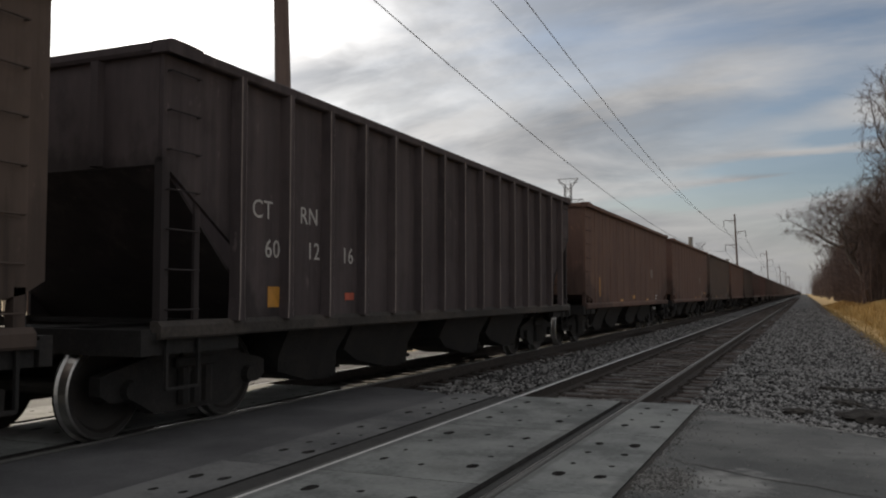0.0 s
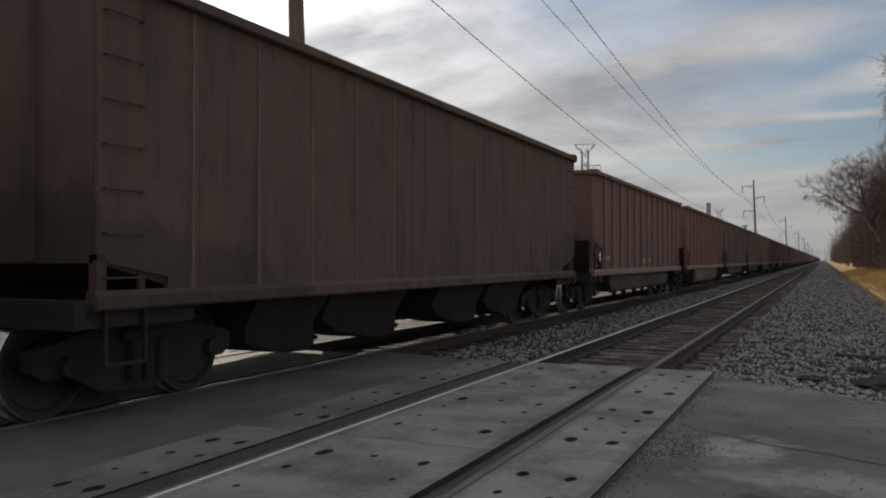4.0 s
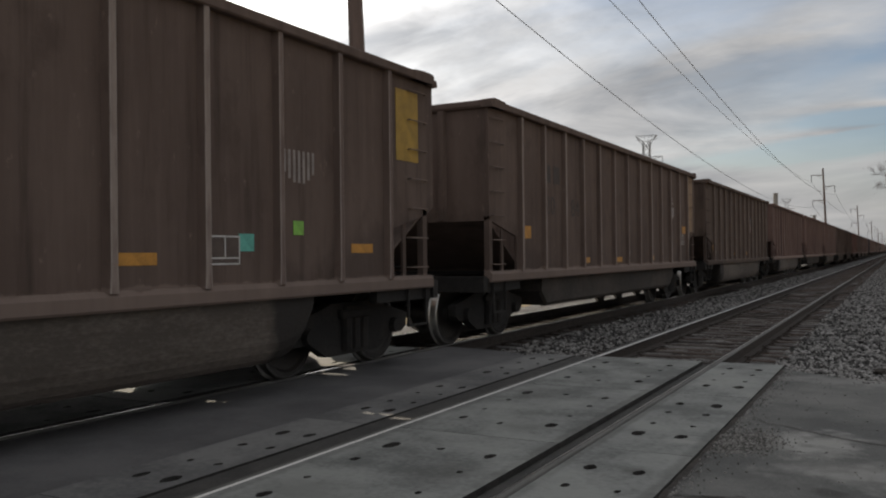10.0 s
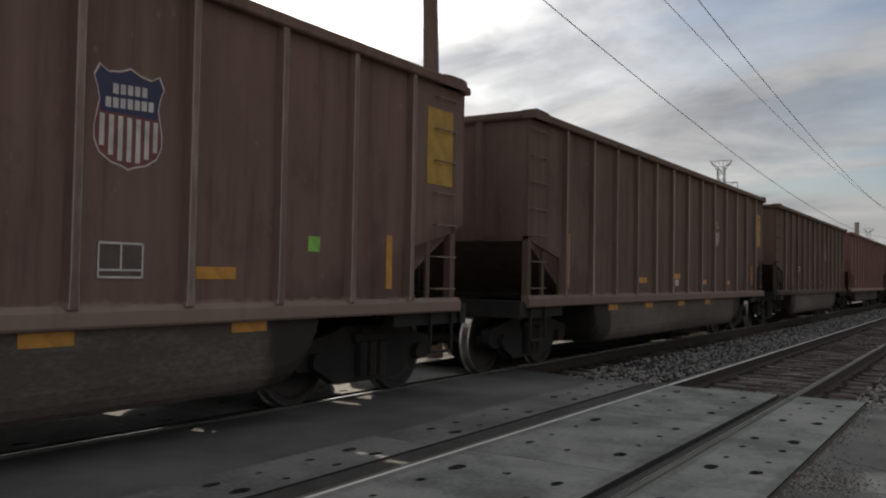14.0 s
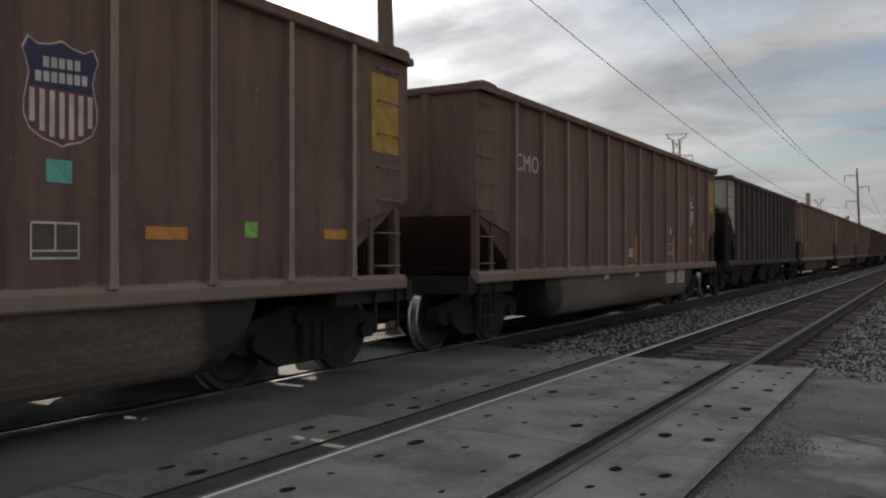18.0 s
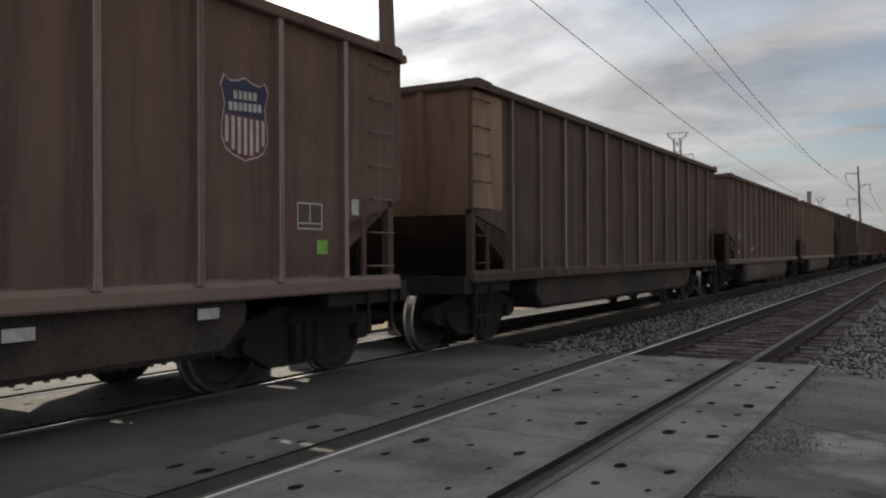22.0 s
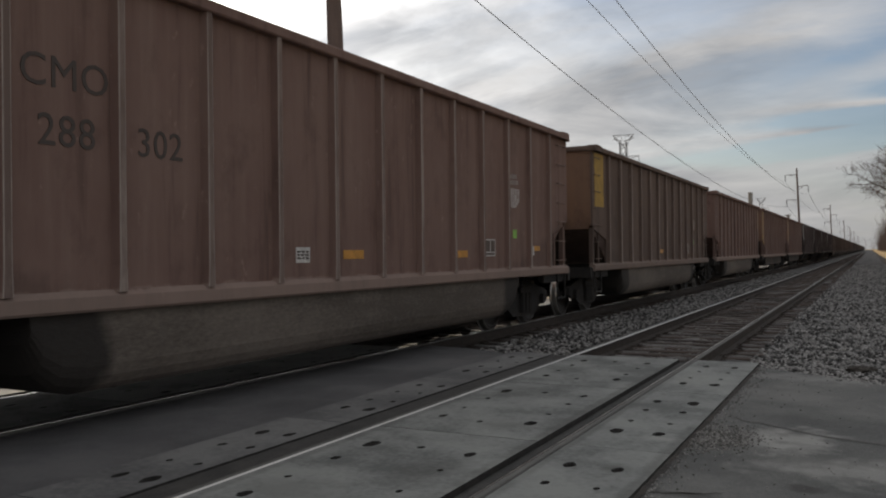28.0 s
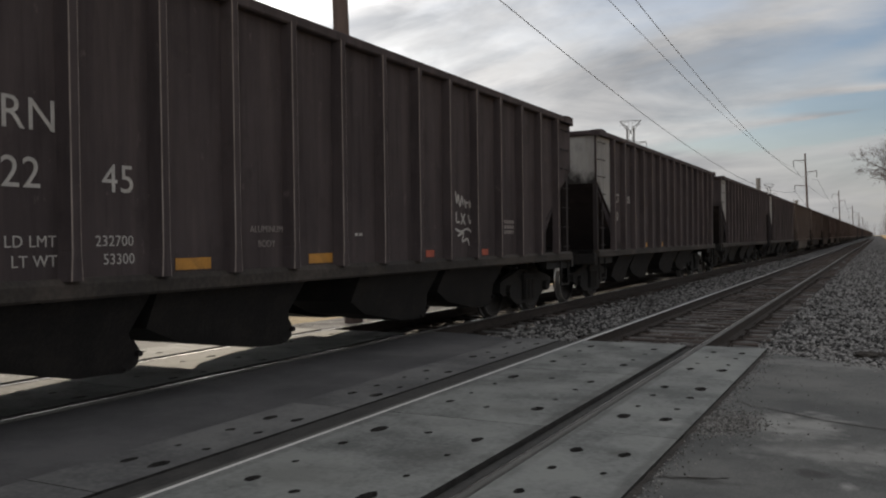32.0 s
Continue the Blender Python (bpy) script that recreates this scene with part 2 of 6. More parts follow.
def car_paint(name, main, second, rust, seed, streak=0.5, soot=0.3, lift=-0.06, dust=0.0):
    """Weathered car paint: blotches, streaks that run down from the top chord, small rust marks."""
    m, nt, bs = base_mat(name)
    N = nt.nodes.new
    tc = N("ShaderNodeTexCoord")
    # every car and panel has its own pattern
    info, shift = N("ShaderNodeObjectInfo"), N("ShaderNodeVectorMath")
    shift.operation = "MULTIPLY_ADD"
    link(nt, info.outputs["Random"], shift.inputs[0])
    shift.inputs[1].default_value = (13, 41, 29)
    link(nt, tc.outputs["Object"], shift.inputs[2])

    def nz(scale, stretch, off, detail=5):
        mp = N("ShaderNodeMapping")
        mp.inputs["Scale"].default_value = stretch
        mp.inputs["Location"].default_value = (seed * 3.1 + off, seed * 1.7, off)
        link(nt, shift.outputs[0], mp.inputs[0])
        n = N("ShaderNodeTexNoise")
        n.inputs["Scale"].default_value, n.inputs["Detail"].default_value, n.inputs["Roughness"].default_value = scale, detail, 0.65
        link(nt, mp.outputs[0], n.inputs["Vector"])
        return n.outputs["Fac"]

    big, run, fine = nz(0.7, (1, 1, 1), 0), nz(2.2, (1, 2.2, 0.16), 9), nz(34, (1, 1, 1), 4)

    def ramp(src, lo, hi, a, b):
        r = N("ShaderNodeValToRGB")
        e = r.color_ramp.elements
        e[0].position, e[1].position = lo, hi
        e[0].color, e[1].color = a, b
        link(nt, src, r.inputs[0])
        return r.outputs[0]

    def mix(f, a, b):
        x = N("ShaderNodeMix")
        x.data_type = "RGBA"
        for i, v in ((0, f), (6, a), (7, b)):
            if isinstance(v, (tuple, float)):
                x.inputs[i].default_value = v
            else:
                link(nt, v, x.inputs[i])
        return x.outputs[2]

    col = mix(ramp(big, 0.35, 0.65, (0, 0, 0, 1), (1, 1, 1, 1)), rgb(main), rgb(second))
    col = mix(ramp(run, 0.50, 0.72, (0, 0, 0, 1), (streak, streak, streak, 1)), col, rgb(rust))
    col = mix(ramp(run, 0.26, 0.46, (0.75, 0.75, 0.75, 1), (0, 0, 0, 1)), col, rgb(main, 0.48))
    mid = nz(2.4, (1, 1, 0.7), 15)
    col = mix(ramp(mid, 0.55, 0.72, (0, 0, 0, 1), (0.5, 0.5, 0.5, 1)), col, rgb(main, 0.6))
    spots = nz(9.0, (1, 1, 0.5), 27)
    col = mix(ramp(spots, 0.64, 0.72, (0, 0, 0, 1), (0.6, 0.6, 0.6, 1)), col, rgb(rust, 1.25))
    col = mix(ramp(fine, 0.6, 0.75, (0, 0, 0, 1), (0.35, 0.35, 0.35, 1)), col, rgb(rust, 0.8))
    # coal soot over the lower corners of the car, its edge rising towards the end
    xyz = N("ShaderNodeSeparateXYZ")
    link(nt, tc.outputs["Object"], xyz.inputs[0])

    def calc(op, *vals):
        n = N("ShaderNodeMath")
        n.operation = op
        for i, v in enumerate(vals):
            if isinstance(v, (int, float)):
                n.inputs[i].default_value = v
            else:
                link(nt, v, n.inputs[i])
        return n.outputs[0]

    reach = calc("MULTIPLY_ADD", calc("ABSOLUTE", xyz.outputs[1]), 1.0, -SOOT_Y)
    edge = calc("MULTIPLY_ADD", reach, 0.85 if lift >= 0 else 0.3, 1.75 + lift)
    edge = calc("ADD", edge, calc("MULTIPLY", calc("SUBTRACT", nz(1.6, (1, 1, 0.6), 21), 0.5), 1.3))
    edge = calc("MINIMUM", edge, 2.9)
    col = mix(ramp(calc("SUBTRACT", edge, xyz.outputs[2]), 0.0, 0.22, (0, 0, 0, 1), (soot, soot, soot, 1)), col, (0.022, 0.020, 0.020, 1))
    if dust:
        # pale dust caked along the foot of the side, broken and uneven
        foot = calc("ADD", 1.12, calc("MULTIPLY", calc("SUBTRACT", nz(3.0, (1, 1, 0.1), 33), 0.5), 0.16))
        col = mix(ramp(calc("SUBTRACT", foot, xyz.outputs[2]), 0.0, 0.02, (0, 0, 0, 1), (dust, dust, dust, 1)), col, (0.30, 0.235, 0.205, 1))
    link(nt, col, bs.inputs["Base Color"])
    bs.inputs["Roughness"].default_value = 0.80
    bs.inputs["Specular IOR Level"].default_value = 0.22
    b = N("ShaderNodeBump")
    b.inputs["Strength"].default_value, b.inputs["Distance"].default_value = 0.25, 0.02
    link(nt, big, b.inputs["Height"])
    link(nt, b.outputs[0], bs.inputs["Normal"])
    return m


def plain(name, colour, rough=0.6, metal=0.0):
    return surface(name, (rgb(colour, 0.75)[:3], rgb(colour, 1.1)[:3]), 6.0, 60.0, (rough * 0.85, min(1, rough * 1.15)), metal, 0.1)


def spotted(m, spots, ragged=3.0):
    """Stains and worn spots on a surface; each spot: x, y, half width, half length, colour, strength."""
    nt = m.node_tree
    bs = nt.nodes["Principled BSDF"]
    N = nt.nodes.new
    tc, n = N("ShaderNodeTexCoord"), N("ShaderNodeTexNoise")
    n.inputs["Scale"].default_value, n.inputs["Detail"].default_value, n.inputs["Roughness"].default_value = 4.5, 8, 0.68
    link(nt, tc.outputs["Object"], n.inputs["Vector"])
    col = bs.inputs["Base Color"].links[0].from_socket
    for x, y, rx, ry, c, k in spots:
        mp = N("ShaderNodeMapping")
        mp.inputs["Location"].default_value, mp.inputs["Scale"].default_value = (-x / rx, -y / ry, 0), (1 / rx, 1 / ry, 0)
        link(nt, tc.outputs["Object"], mp.inputs[0])
        ln = N("ShaderNodeVectorMath")
        ln.operation = "LENGTH"
        link(nt, mp.outputs[0], ln.inputs[0])
        ad = N("ShaderNodeMath")
        ad.operation = "MULTIPLY_ADD"
        link(nt, n.outputs["Fac"], ad.inputs[0])
        ad.inputs[1].default_value = ragged
        link(nt, ln.outputs["Value"], ad.inputs[2])
        r = N("ShaderNodeMapRange")
        r.inputs["From Min"].default_value, r.inputs["From Max"].default_value = 0.5 * ragged + 1.15, 0.5 * ragged + 0.3
        r.inputs["To Min"].default_value, r.inputs["To Max"].default_value = 0.0, k
        link(nt, ad.outputs[0], r.inputs[0])
        mx = N("ShaderNodeMix")
        mx.data_type = "RGBA"
        link(nt, r.outputs[0], mx.inputs[0])
        link(nt, col, mx.inputs[6])
        mx.inputs[7].default_value = rgb(c)
        col = mx.outputs[2]
    link(nt, col, bs.inputs["Base Color"])
    return m


def dark_ends(m, y0, colour):
    """A tub whose two ends turn near black, with a ragged upright edge."""
    nt = m.node_tree
    bs = nt.nodes["Principled BSDF"]
    N = nt.nodes.new
    tc, sep, n = N("ShaderNodeTexCoord"), N("ShaderNodeSeparateXYZ"), N("ShaderNodeTexNoise")
    link(nt, tc.outputs["Object"], sep.inputs[0])
    n.inputs["Scale"].default_value, n.inputs["Detail"].default_value = 2.5, 6
    link(nt, tc.outputs["Object"], n.inputs["Vector"])
    far = N("ShaderNodeMath")
    far.operation = "ABSOLUTE"
    link(nt, sep.outputs[1], far.inputs[0])
    ad = N("ShaderNodeMath")
    ad.operation = "MULTIPLY_ADD"
    link(nt, n.outputs["Fac"], ad.inputs[0])
    ad.inputs[1].default_value = 0.5
    link(nt, far.outputs[0], ad.inputs[2])
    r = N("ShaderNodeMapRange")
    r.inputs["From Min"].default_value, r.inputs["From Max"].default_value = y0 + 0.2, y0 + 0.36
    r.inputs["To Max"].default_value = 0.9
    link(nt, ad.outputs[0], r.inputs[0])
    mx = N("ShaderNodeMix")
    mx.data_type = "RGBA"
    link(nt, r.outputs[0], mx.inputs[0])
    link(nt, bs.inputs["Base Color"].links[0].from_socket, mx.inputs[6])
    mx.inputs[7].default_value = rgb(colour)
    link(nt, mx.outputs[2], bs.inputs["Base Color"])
    return m


M = {}
M["red"] = car_paint("paint_oxide_red", (0.167, 0.090, 0.078), (0.202, 0.112, 0.097), (0.252, 0.151, 0.129), 1, dust=0.55)
M["brown"] = car_paint("paint_brown", (0.148, 0.096, 0.085), (0.183, 0.120, 0.106), (0.232, 0.160, 0.140), 2, dust=0.55)
M["tan"] = car_paint("paint_faded_brown", (0.176, 0.111, 0.096), (0.206, 0.137, 0.118), (0.250, 0.178, 0.154), 3, dust=0.55)
M["dull"] = car_paint("paint_dull_brown", (0.092, 0.068, 0.058), (0.120, 0.089, 0.074), (0.170, 0.122, 0.100), 4)
M["umber"] = car_paint("paint_umber", (0.116, 0.084, 0.072), (0.143, 0.105, 0.090), (0.190, 0.140, 0.120), 9, dust=0.4)
M["ochre_end"] = car_paint("paint_ochre_end", (0.158, 0.097, 0.072), (0.190, 0.119, 0.086), (0.245, 0.143, 0.084), 10)
M["rust"] = car_paint("paint_rusty_red", (0.132, 0.080, 0.067), (0.160, 0.100, 0.081), (0.215, 0.122, 0.080), 5, 0.6, 0.4)
M["olive"] = car_paint("paint_dark_brown", (0.094, 0.071, 0.061), (0.118, 0.089, 0.075), (0.170, 0.108, 0.076), 6, 0.5, 0.4)
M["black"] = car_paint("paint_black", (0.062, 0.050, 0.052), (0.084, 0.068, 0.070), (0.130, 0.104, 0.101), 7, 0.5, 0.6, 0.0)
M["silver"] = car_paint("bare_aluminium_dusty", (0.34, 0.335, 0.33), (0.42, 0.415, 0.40), (0.20, 0.185, 0.17), 8, 0.6, 0.95, 0.0)
M["worn_edge"] = surface("worn_dusty_edge", ((0.17, 0.135, 0.118), (0.36, 0.31, 0.28)), 2.2, 14, (0.6, 0.8), 0, 0.1, (1, 1, 0.3))
# front faces of gondola ribs, paler than the side panels
M["rib_pale"] = surface("pale_rib_face", ((0.145, 0.103, 0.090), (0.205, 0.157, 0.138), (0.29, 0.238, 0.212)), 1.6, 16, (0.75, 0.9), 0, 0.15, (1, 1, 0.25), per_object=0.35)
M["tub"] = dark_ends(surface("tub_grime", ((0.075, 0.062, 0.052), (0.125, 0.105, 0.09), (0.17, 0.145, 0.125)), 0.9, 22, (0.7, 0.95), 0, 0.3, (1, 0.6, 1.6)), 3.95, (0.014, 0.012, 0.011))
# darker than the rounded tub; also on the hopper side sills
M["tub_dark"] = surface("tub_dark_brown", ((0.025, 0.021, 0.019), (0.045, 0.038, 0.033), (0.075, 0.062, 0.054)), 0.9, 22, (0.7, 0.95), 0, 0.3)
# one near-black colour for trucks, pockets, floor, platforms and couplers
M["gear"] = surface("undergear_near_black", ((0.007, 0.0065, 0.006), (0.014, 0.0125, 0.012), (0.027, 0.023, 0.021)), 3, 30, (0.7, 0.95), 0, 0.4)
M["wheel"] = surface("wheel_steel", ((0.016, 0.014, 0.013), (0.034, 0.029, 0.026)), 5, 40, (0.5, 0.75), 0.1, 0.2)
M["tread"] = surface("wheel_tread_polished", ((0.46, 0.45, 0.43), (0.60, 0.59, 0.57)), 9, 60, (0.24, 0.36), 0.9, 0.05)
M["yellow"] = plain("faded_yellow_paint", (0.40, 0.25, 0.045), 0.65)
M["orange"] = plain("reflective_yellow_tape", (0.53, 0.25, 0.04), 0.5)
M["redtape"] = plain("reflective_red_tape", (0.45, 0.09, 0.05), 0.5)
M["white"] = plain("white_decal", (0.55, 0.54, 0.53), 0.6)
M["ochre"] = surface("faded_ochre_paint", ((0.20, 0.13, 0.085), (0.27, 0.18, 0.11), (0.33, 0.23, 0.14)), 2.0, 24, (0.6, 0.8), 0, 0.15, (1, 2, 0.4))
M["crib"] = surface("crib_stone", ((0.060, 0.055, 0.051), (0.135, 0.126, 0.117), (0.25, 0.235, 0.22)), 6.0, 60.0, (0.85, 1), 0, 0.3, per_island=0.7)
M["grass_ground"] = surface("grass_ground", ((0.20, 0.130, 0.052), (0.33, 0.222, 0.088), (0.43, 0.305, 0.135)), 0.8, 14.0, (0.9, 1), 0, 0.8, depth=0.06)
M["grit"] = surface("road_grit", ((0.10, 0.096, 0.09), (0.19, 0.183, 0.172), (0.32, 0.31, 0.295)), 6.0, 60.0, (0.85, 1), 0, 0.3, per_island=0.7)
M["letter_white"] = plain("white_lettering", (0.50, 0.48, 0.46), 0.7)
M["letter_dark"] = plain("dark_lettering", (0.065, 0.052, 0.047), 0.7)
M["letter_grey"] = plain("worn_lettering", (0.10, 0.075, 0.065), 0.7)
M["green"] = plain("green_sticker", (0.22, 0.50, 0.08), 0.5)
M["teal"] = plain("teal_sticker", (0.12, 0.45, 0.38), 0.5)
M["blue"] = plain("emblem_blue", (0.032, 0.036, 0.095), 0.6)
M["emblem_dull"] = plain("worn_emblem_white", (0.30, 0.265, 0.25), 0.7)
M["emblem_white"] = plain("emblem_white", (0.55, 0.53, 0.53), 0.6)
M["emblem_red"] = plain("emblem_red", (0.17, 0.055, 0.055), 0.6)
M["panel"] = surface("crossing_concrete", ((0.122, 0.127, 0.123), (0.207, 0.214, 0.206), (0.265, 0.273, 0.26)), 1.7, 26, (0.75, 0.95), 0, 0.35, per_object=0.12, depth=0.006)
M["panel_dirty"] = surface("crossing_concrete_dirty", ((0.080, 0.079, 0.081), (0.124, 0.124, 0.124), (0.188, 0.188, 0.184)), 1.1, 26, (0.75, 0.95), 0, 0.35, per_object=0.12, depth=0.006)
STAIN, DUST = (0.085, 0.083, 0.078), (0.33, 0.33, 0.31)
M["panel"] = spotted(M["panel"], ((-1.43, 5.12, 0.10, 0.10, STAIN, 0.75), (-1.34, 6.08, 0.16, 0.10, DUST, 0.7), (-2.6, 6.1, 0.32, 0.20, STAIN, 0.35), (-3.1, 7.6, 0.22, 0.5, STAIN, 0.3), (-2.45, 4.6, 0.3, 0.35, STAIN, 0.4),
                                  (-2.17, 7.0, 0.05, 3.0, STAIN, 0.55), (-1.88, 6.5, 0.04, 3.0, STAIN, 0.5), (-3.41, 6.0, 0.05, 3.5, STAIN, 0.4), (-1.22, 4.5, 0.05, 2.5, STAIN, 0.5), (-1.7, 9.0, 0.2, 0.5, DUST, 0.4), (-3.0, 3.9, 0.4, 0.3, STAIN, 0.35)), 2.4)
M["hole"] = surface("recess_dark", ((0.012, 0.011, 0.01), (0.035, 0.032, 0.03)), 8, 60, (0.9, 1), 0, 0.4)
M["rubber"] = surface("flangeway_rubber", ((0.030, 0.029, 0.028), (0.066, 0.063, 0.059)), 4, 40, (0.7, 0.95), 0, 0.3)
M["rail_head"] = surface("rail_head_worn", ((0.60, 0.58, 0.545), (0.72, 0.695, 0.66)), 2, 50, (0.26, 0.38), 1.0, 0.03, (1, 0.05, 1))
M["rail_polished"] = surface("rail_head_polished", ((0.66, 0.64, 0.61), (0.78, 0.76, 0.73)), 2, 50, (0.07, 0.13), 1.0, 0.01, (1, 0.05, 1))
M["rail_dull"] = surface("rail_head_dull", ((0.105, 0.103, 0.097), (0.165, 0.161, 0.151)), 4, 50, (0.65, 0.85), 0.3, 0.2, (1, 0.2, 1))
# rust brown darkened to hold the deep shadow beside the rail
M["rail_side"] = surface("rail_rust_shade", ((0.026, 0.020, 0.017), (0.052, 0.040, 0.033)), 6, 50, (0.8, 0.95), 0, 0.3)
M["tie"] = surface("creosoted_tie", ((0.026, 0.019, 0.016), (0.048, 0.034, 0.028), (0.082, 0.060, 0.049)), 2.0, 26, (0.8, 0.97), 0, 0.6, (0.5, 4, 3), per_object=0.25)


PALE, DARK = (0.38, 0.375, 0.355), (0.045, 0.043, 0.040)
M["asphalt"] = spotted(surface("old_asphalt", ((0.080, 0.081, 0.079), (0.122, 0.122, 0.117), (0.175, 0.174, 0.165)), 0.8, 70, (0.8, 0.97), 0, 0.5, depth=0.008), ((-0.55, 6.50, 0.36, 0.45, PALE, 0.7), (0.2, 5.7, 0.9, 0.35, PALE, 0.5), (1.6, 4.6, 1.0, 0.9, PALE, 0.4), (-1.0, 6.35, 0.24, 0.42, (0.10, 0.097, 0.09), 0.9), (-1.17, 5.2, 0.07, 1.6, DARK, 0.8),
                                       (-0.5, 9.7, 0.9, 0.35, PALE, 0.35), (-0.34, 5.2, 0.10, 0.10, DARK, 0.8), (-0.9, 4.8, 0.35, 0.06, DARK, 0.6), (-0.16, 5.0, 0.06, 0.08, PALE, 0.8), (0.9, 8.2, 0.7, 0.5, PALE, 0.3)))
M["asphalt_dark"] = surface("dark_asphalt", ((0.068, 0.067, 0.070), (0.098, 0.096, 0.099), (0.135, 0.132, 0.133)), 0.9, 70, (0.78, 0.95), 0, 0.5, depth=0.008)
M["ballast"] = surface("ballast_bed", ((0.040, 0.038, 0.037), (0.105, 0.101, 0.098), (0.235, 0.228, 0.222)), 1.1, 22.0, (0.85, 1), 0, 1.0, spread=(0.3, 0.7), depth=0.05)
M["stone"] = surface("ballast_stone", ((0.050, 0.048, 0.047), (0.165, 0.160, 0.156), (0.36, 0.35, 0.34)), 6.0, 60.0, (0.85, 1), 0, 0.3, per_island=0.95)
M["dirt"] = surface("dark_dirt", ((0.03, 0.026, 0.023), (0.06, 0.052, 0.045)), 4, 30, (0.9, 1), 0, 0.8)
# dark brown carries the train's shade over grass and dirt
M["dirt_verge"] = surface("shaded_brown_dirt", ((0.036, 0.027, 0.022), (0.066, 0.050, 0.040), (0.115, 0.088, 0.068)), 0.9, 30, (0.9, 1), 0, 0.8, depth=0.03)
M["ground"] = surface("dry_field", ((0.20, 0.145, 0.072), (0.32, 0.235, 0.11), (0.40, 0.30, 0.155)), 0.25, 6.0, (0.9, 1), 0, 0.6, depth=0.1)
M["grass"] = surface("dry_grass", ((0.28, 0.180, 0.062), (0.43, 0.285, 0.105), (0.52, 0.37, 0.155)), 0.6, 9.0, (0.85, 1), 0, 0.3, per_island=0.5)
M["bark"] = surface("bare_bark", ((0.075, 0.062, 0.055), (0.14, 0.116, 0.103)), 2.0, 20, (0.9, 1), 0, 0.5, (3, 3, 0.6))
M["twig"] = surface("bare_twigs", ((0.098, 0.073, 0.066), (0.17, 0.127, 0.112)), 1.0, 10, (0.9, 1), 0, 0.0)
M["brush"] = surface("winter_brush", ((0.090, 0.063, 0.056), (0.175, 0.124, 0.108)), 0.3, 4, (0.9, 1), 0, 0.0, per_island=0.5)
M["pole"] = surface("weathered_pole", ((0.105, 0.075, 0.066), (0.17, 0.125, 0.11)), 1.2, 18, (0.85, 1), 0, 0.4, (6, 6, 0.4))
M["steel"] = surface("galvanised_steel", ((0.20, 0.20, 0.21), (0.30, 0.30, 0.31)), 2, 30, (0.45, 0.65), 0.6, 0.1)
M["wire"] = surface("wire", ((0.05, 0.05, 0.052), (0.08, 0.08, 0.082)), 2, 30, (0.5, 0.7), 0.4, 0.0)
M["brick"] = surface("stack_concrete", ((0.22, 0.215, 0.21), (0.30, 0.295, 0.29)), 0.2, 4, (0.85, 1), 0, 0.2)


# ---- mesh helpers ----


def mesh_of(name, verts, faces, idx=None, mats=()):
    me = bpy.data.meshes.new(name)
    me.from_pydata([tuple(v) for v in verts], [], [tuple(f) for f in faces])
    for m in mats:
        me.materials.append(m)
    if idx is not None:
        me.polygons.foreach_set("material_index", idx)
    me.update()
    return me


def fix_normals(bm):
    bmesh.ops.recalc_face_normals(bm, faces=bm.faces)
    return bm


def to_mesh(name, bm, mat=None, smooth=False):
    fix_normals(bm)
    me = bpy.data.meshes.new(name)
    bm.to_mesh(me)
    bm.free()
    if mat:
        me.materials.append(mat)
    if smooth:
        for p in me.polygons:
            p.use_smooth = True
    return me


def part(name, data, material, parent, label="", m=None):
    """Links a bmesh or a mesh as one object under a thing or a part."""
    me = to_mesh(name, data) if isinstance(data, bmesh.types.BMesh) else data
    ob = new(name, me)
    ob.parent = parent
    if m is not None:
        ob.matrix_local = m
    if material is not None:
        if not me.materials:
            me.materials.append(material)
        if me.materials[0] != material:
            ob.material_slots[0].link = "OBJECT"
            ob.material_slots[0].material = material
    return tagged(ob, label)


def thing(name, label, category, m=None, group="", kind=""):
    ob = new(name)
    ob.empty_display_size = 0.2
    if m is not None:
        ob.matrix_world = m
    return tagged(ob, label, category, group, kind)


def solid(name, data, material, label, category="", kind="", m=None, group=""):
    me = to_mesh(name, data) if isinstance(data, bmesh.types.BMesh) else data
    ob = new(name, me)
    if material is not None and not me.materials:
        me.materials.append(material)
    if m is not None:
        ob.matrix_world = m
    return tagged(ob, label, category, group, kind)


def box(bm, x0, x1, y0, y1, z0, z1, bevel=0.0):
    vs = [bm.verts.new((x, y, z)) for x in (x0, x1) for y in (y0, y1) for z in (z0, z1)]
    fs = [bm.faces.new([vs[i] for i in f]) for f in ((0, 1, 3, 2), (4, 6, 7, 5), (0, 4, 5, 1), (2, 3, 7, 6), (0, 2, 6, 4), (1, 5, 7, 3))]
    if bevel:
        es = list({e for f in fs for e in f.edges})
        bmesh.ops.bevel(bm, geom=es, offset=bevel, segments=1, affect="EDGES")
    return vs


def prism(bm, outline, axis, a, b):
    """An outline of (u, v) pairs pushed from a to b along an axis: x (u, v = y, z), y (x, z) or z (x, y)."""
    def at(u, v, w):
        return {"x": (w, u, v), "y": (u, w, v), "z": (u, v, w)}[axis]
    r0 = [bm.verts.new(at(u, v, a)) for u, v in outline]
    r1 = [bm.verts.new(at(u, v, b)) for u, v in outline]
    n = len(outline)
    bm.faces.new(r0[::-1]), bm.faces.new(r1)
    for i in range(n):
        bm.faces.new((r0[i], r0[(i + 1) % n], r1[(i + 1) % n], r1[i]))


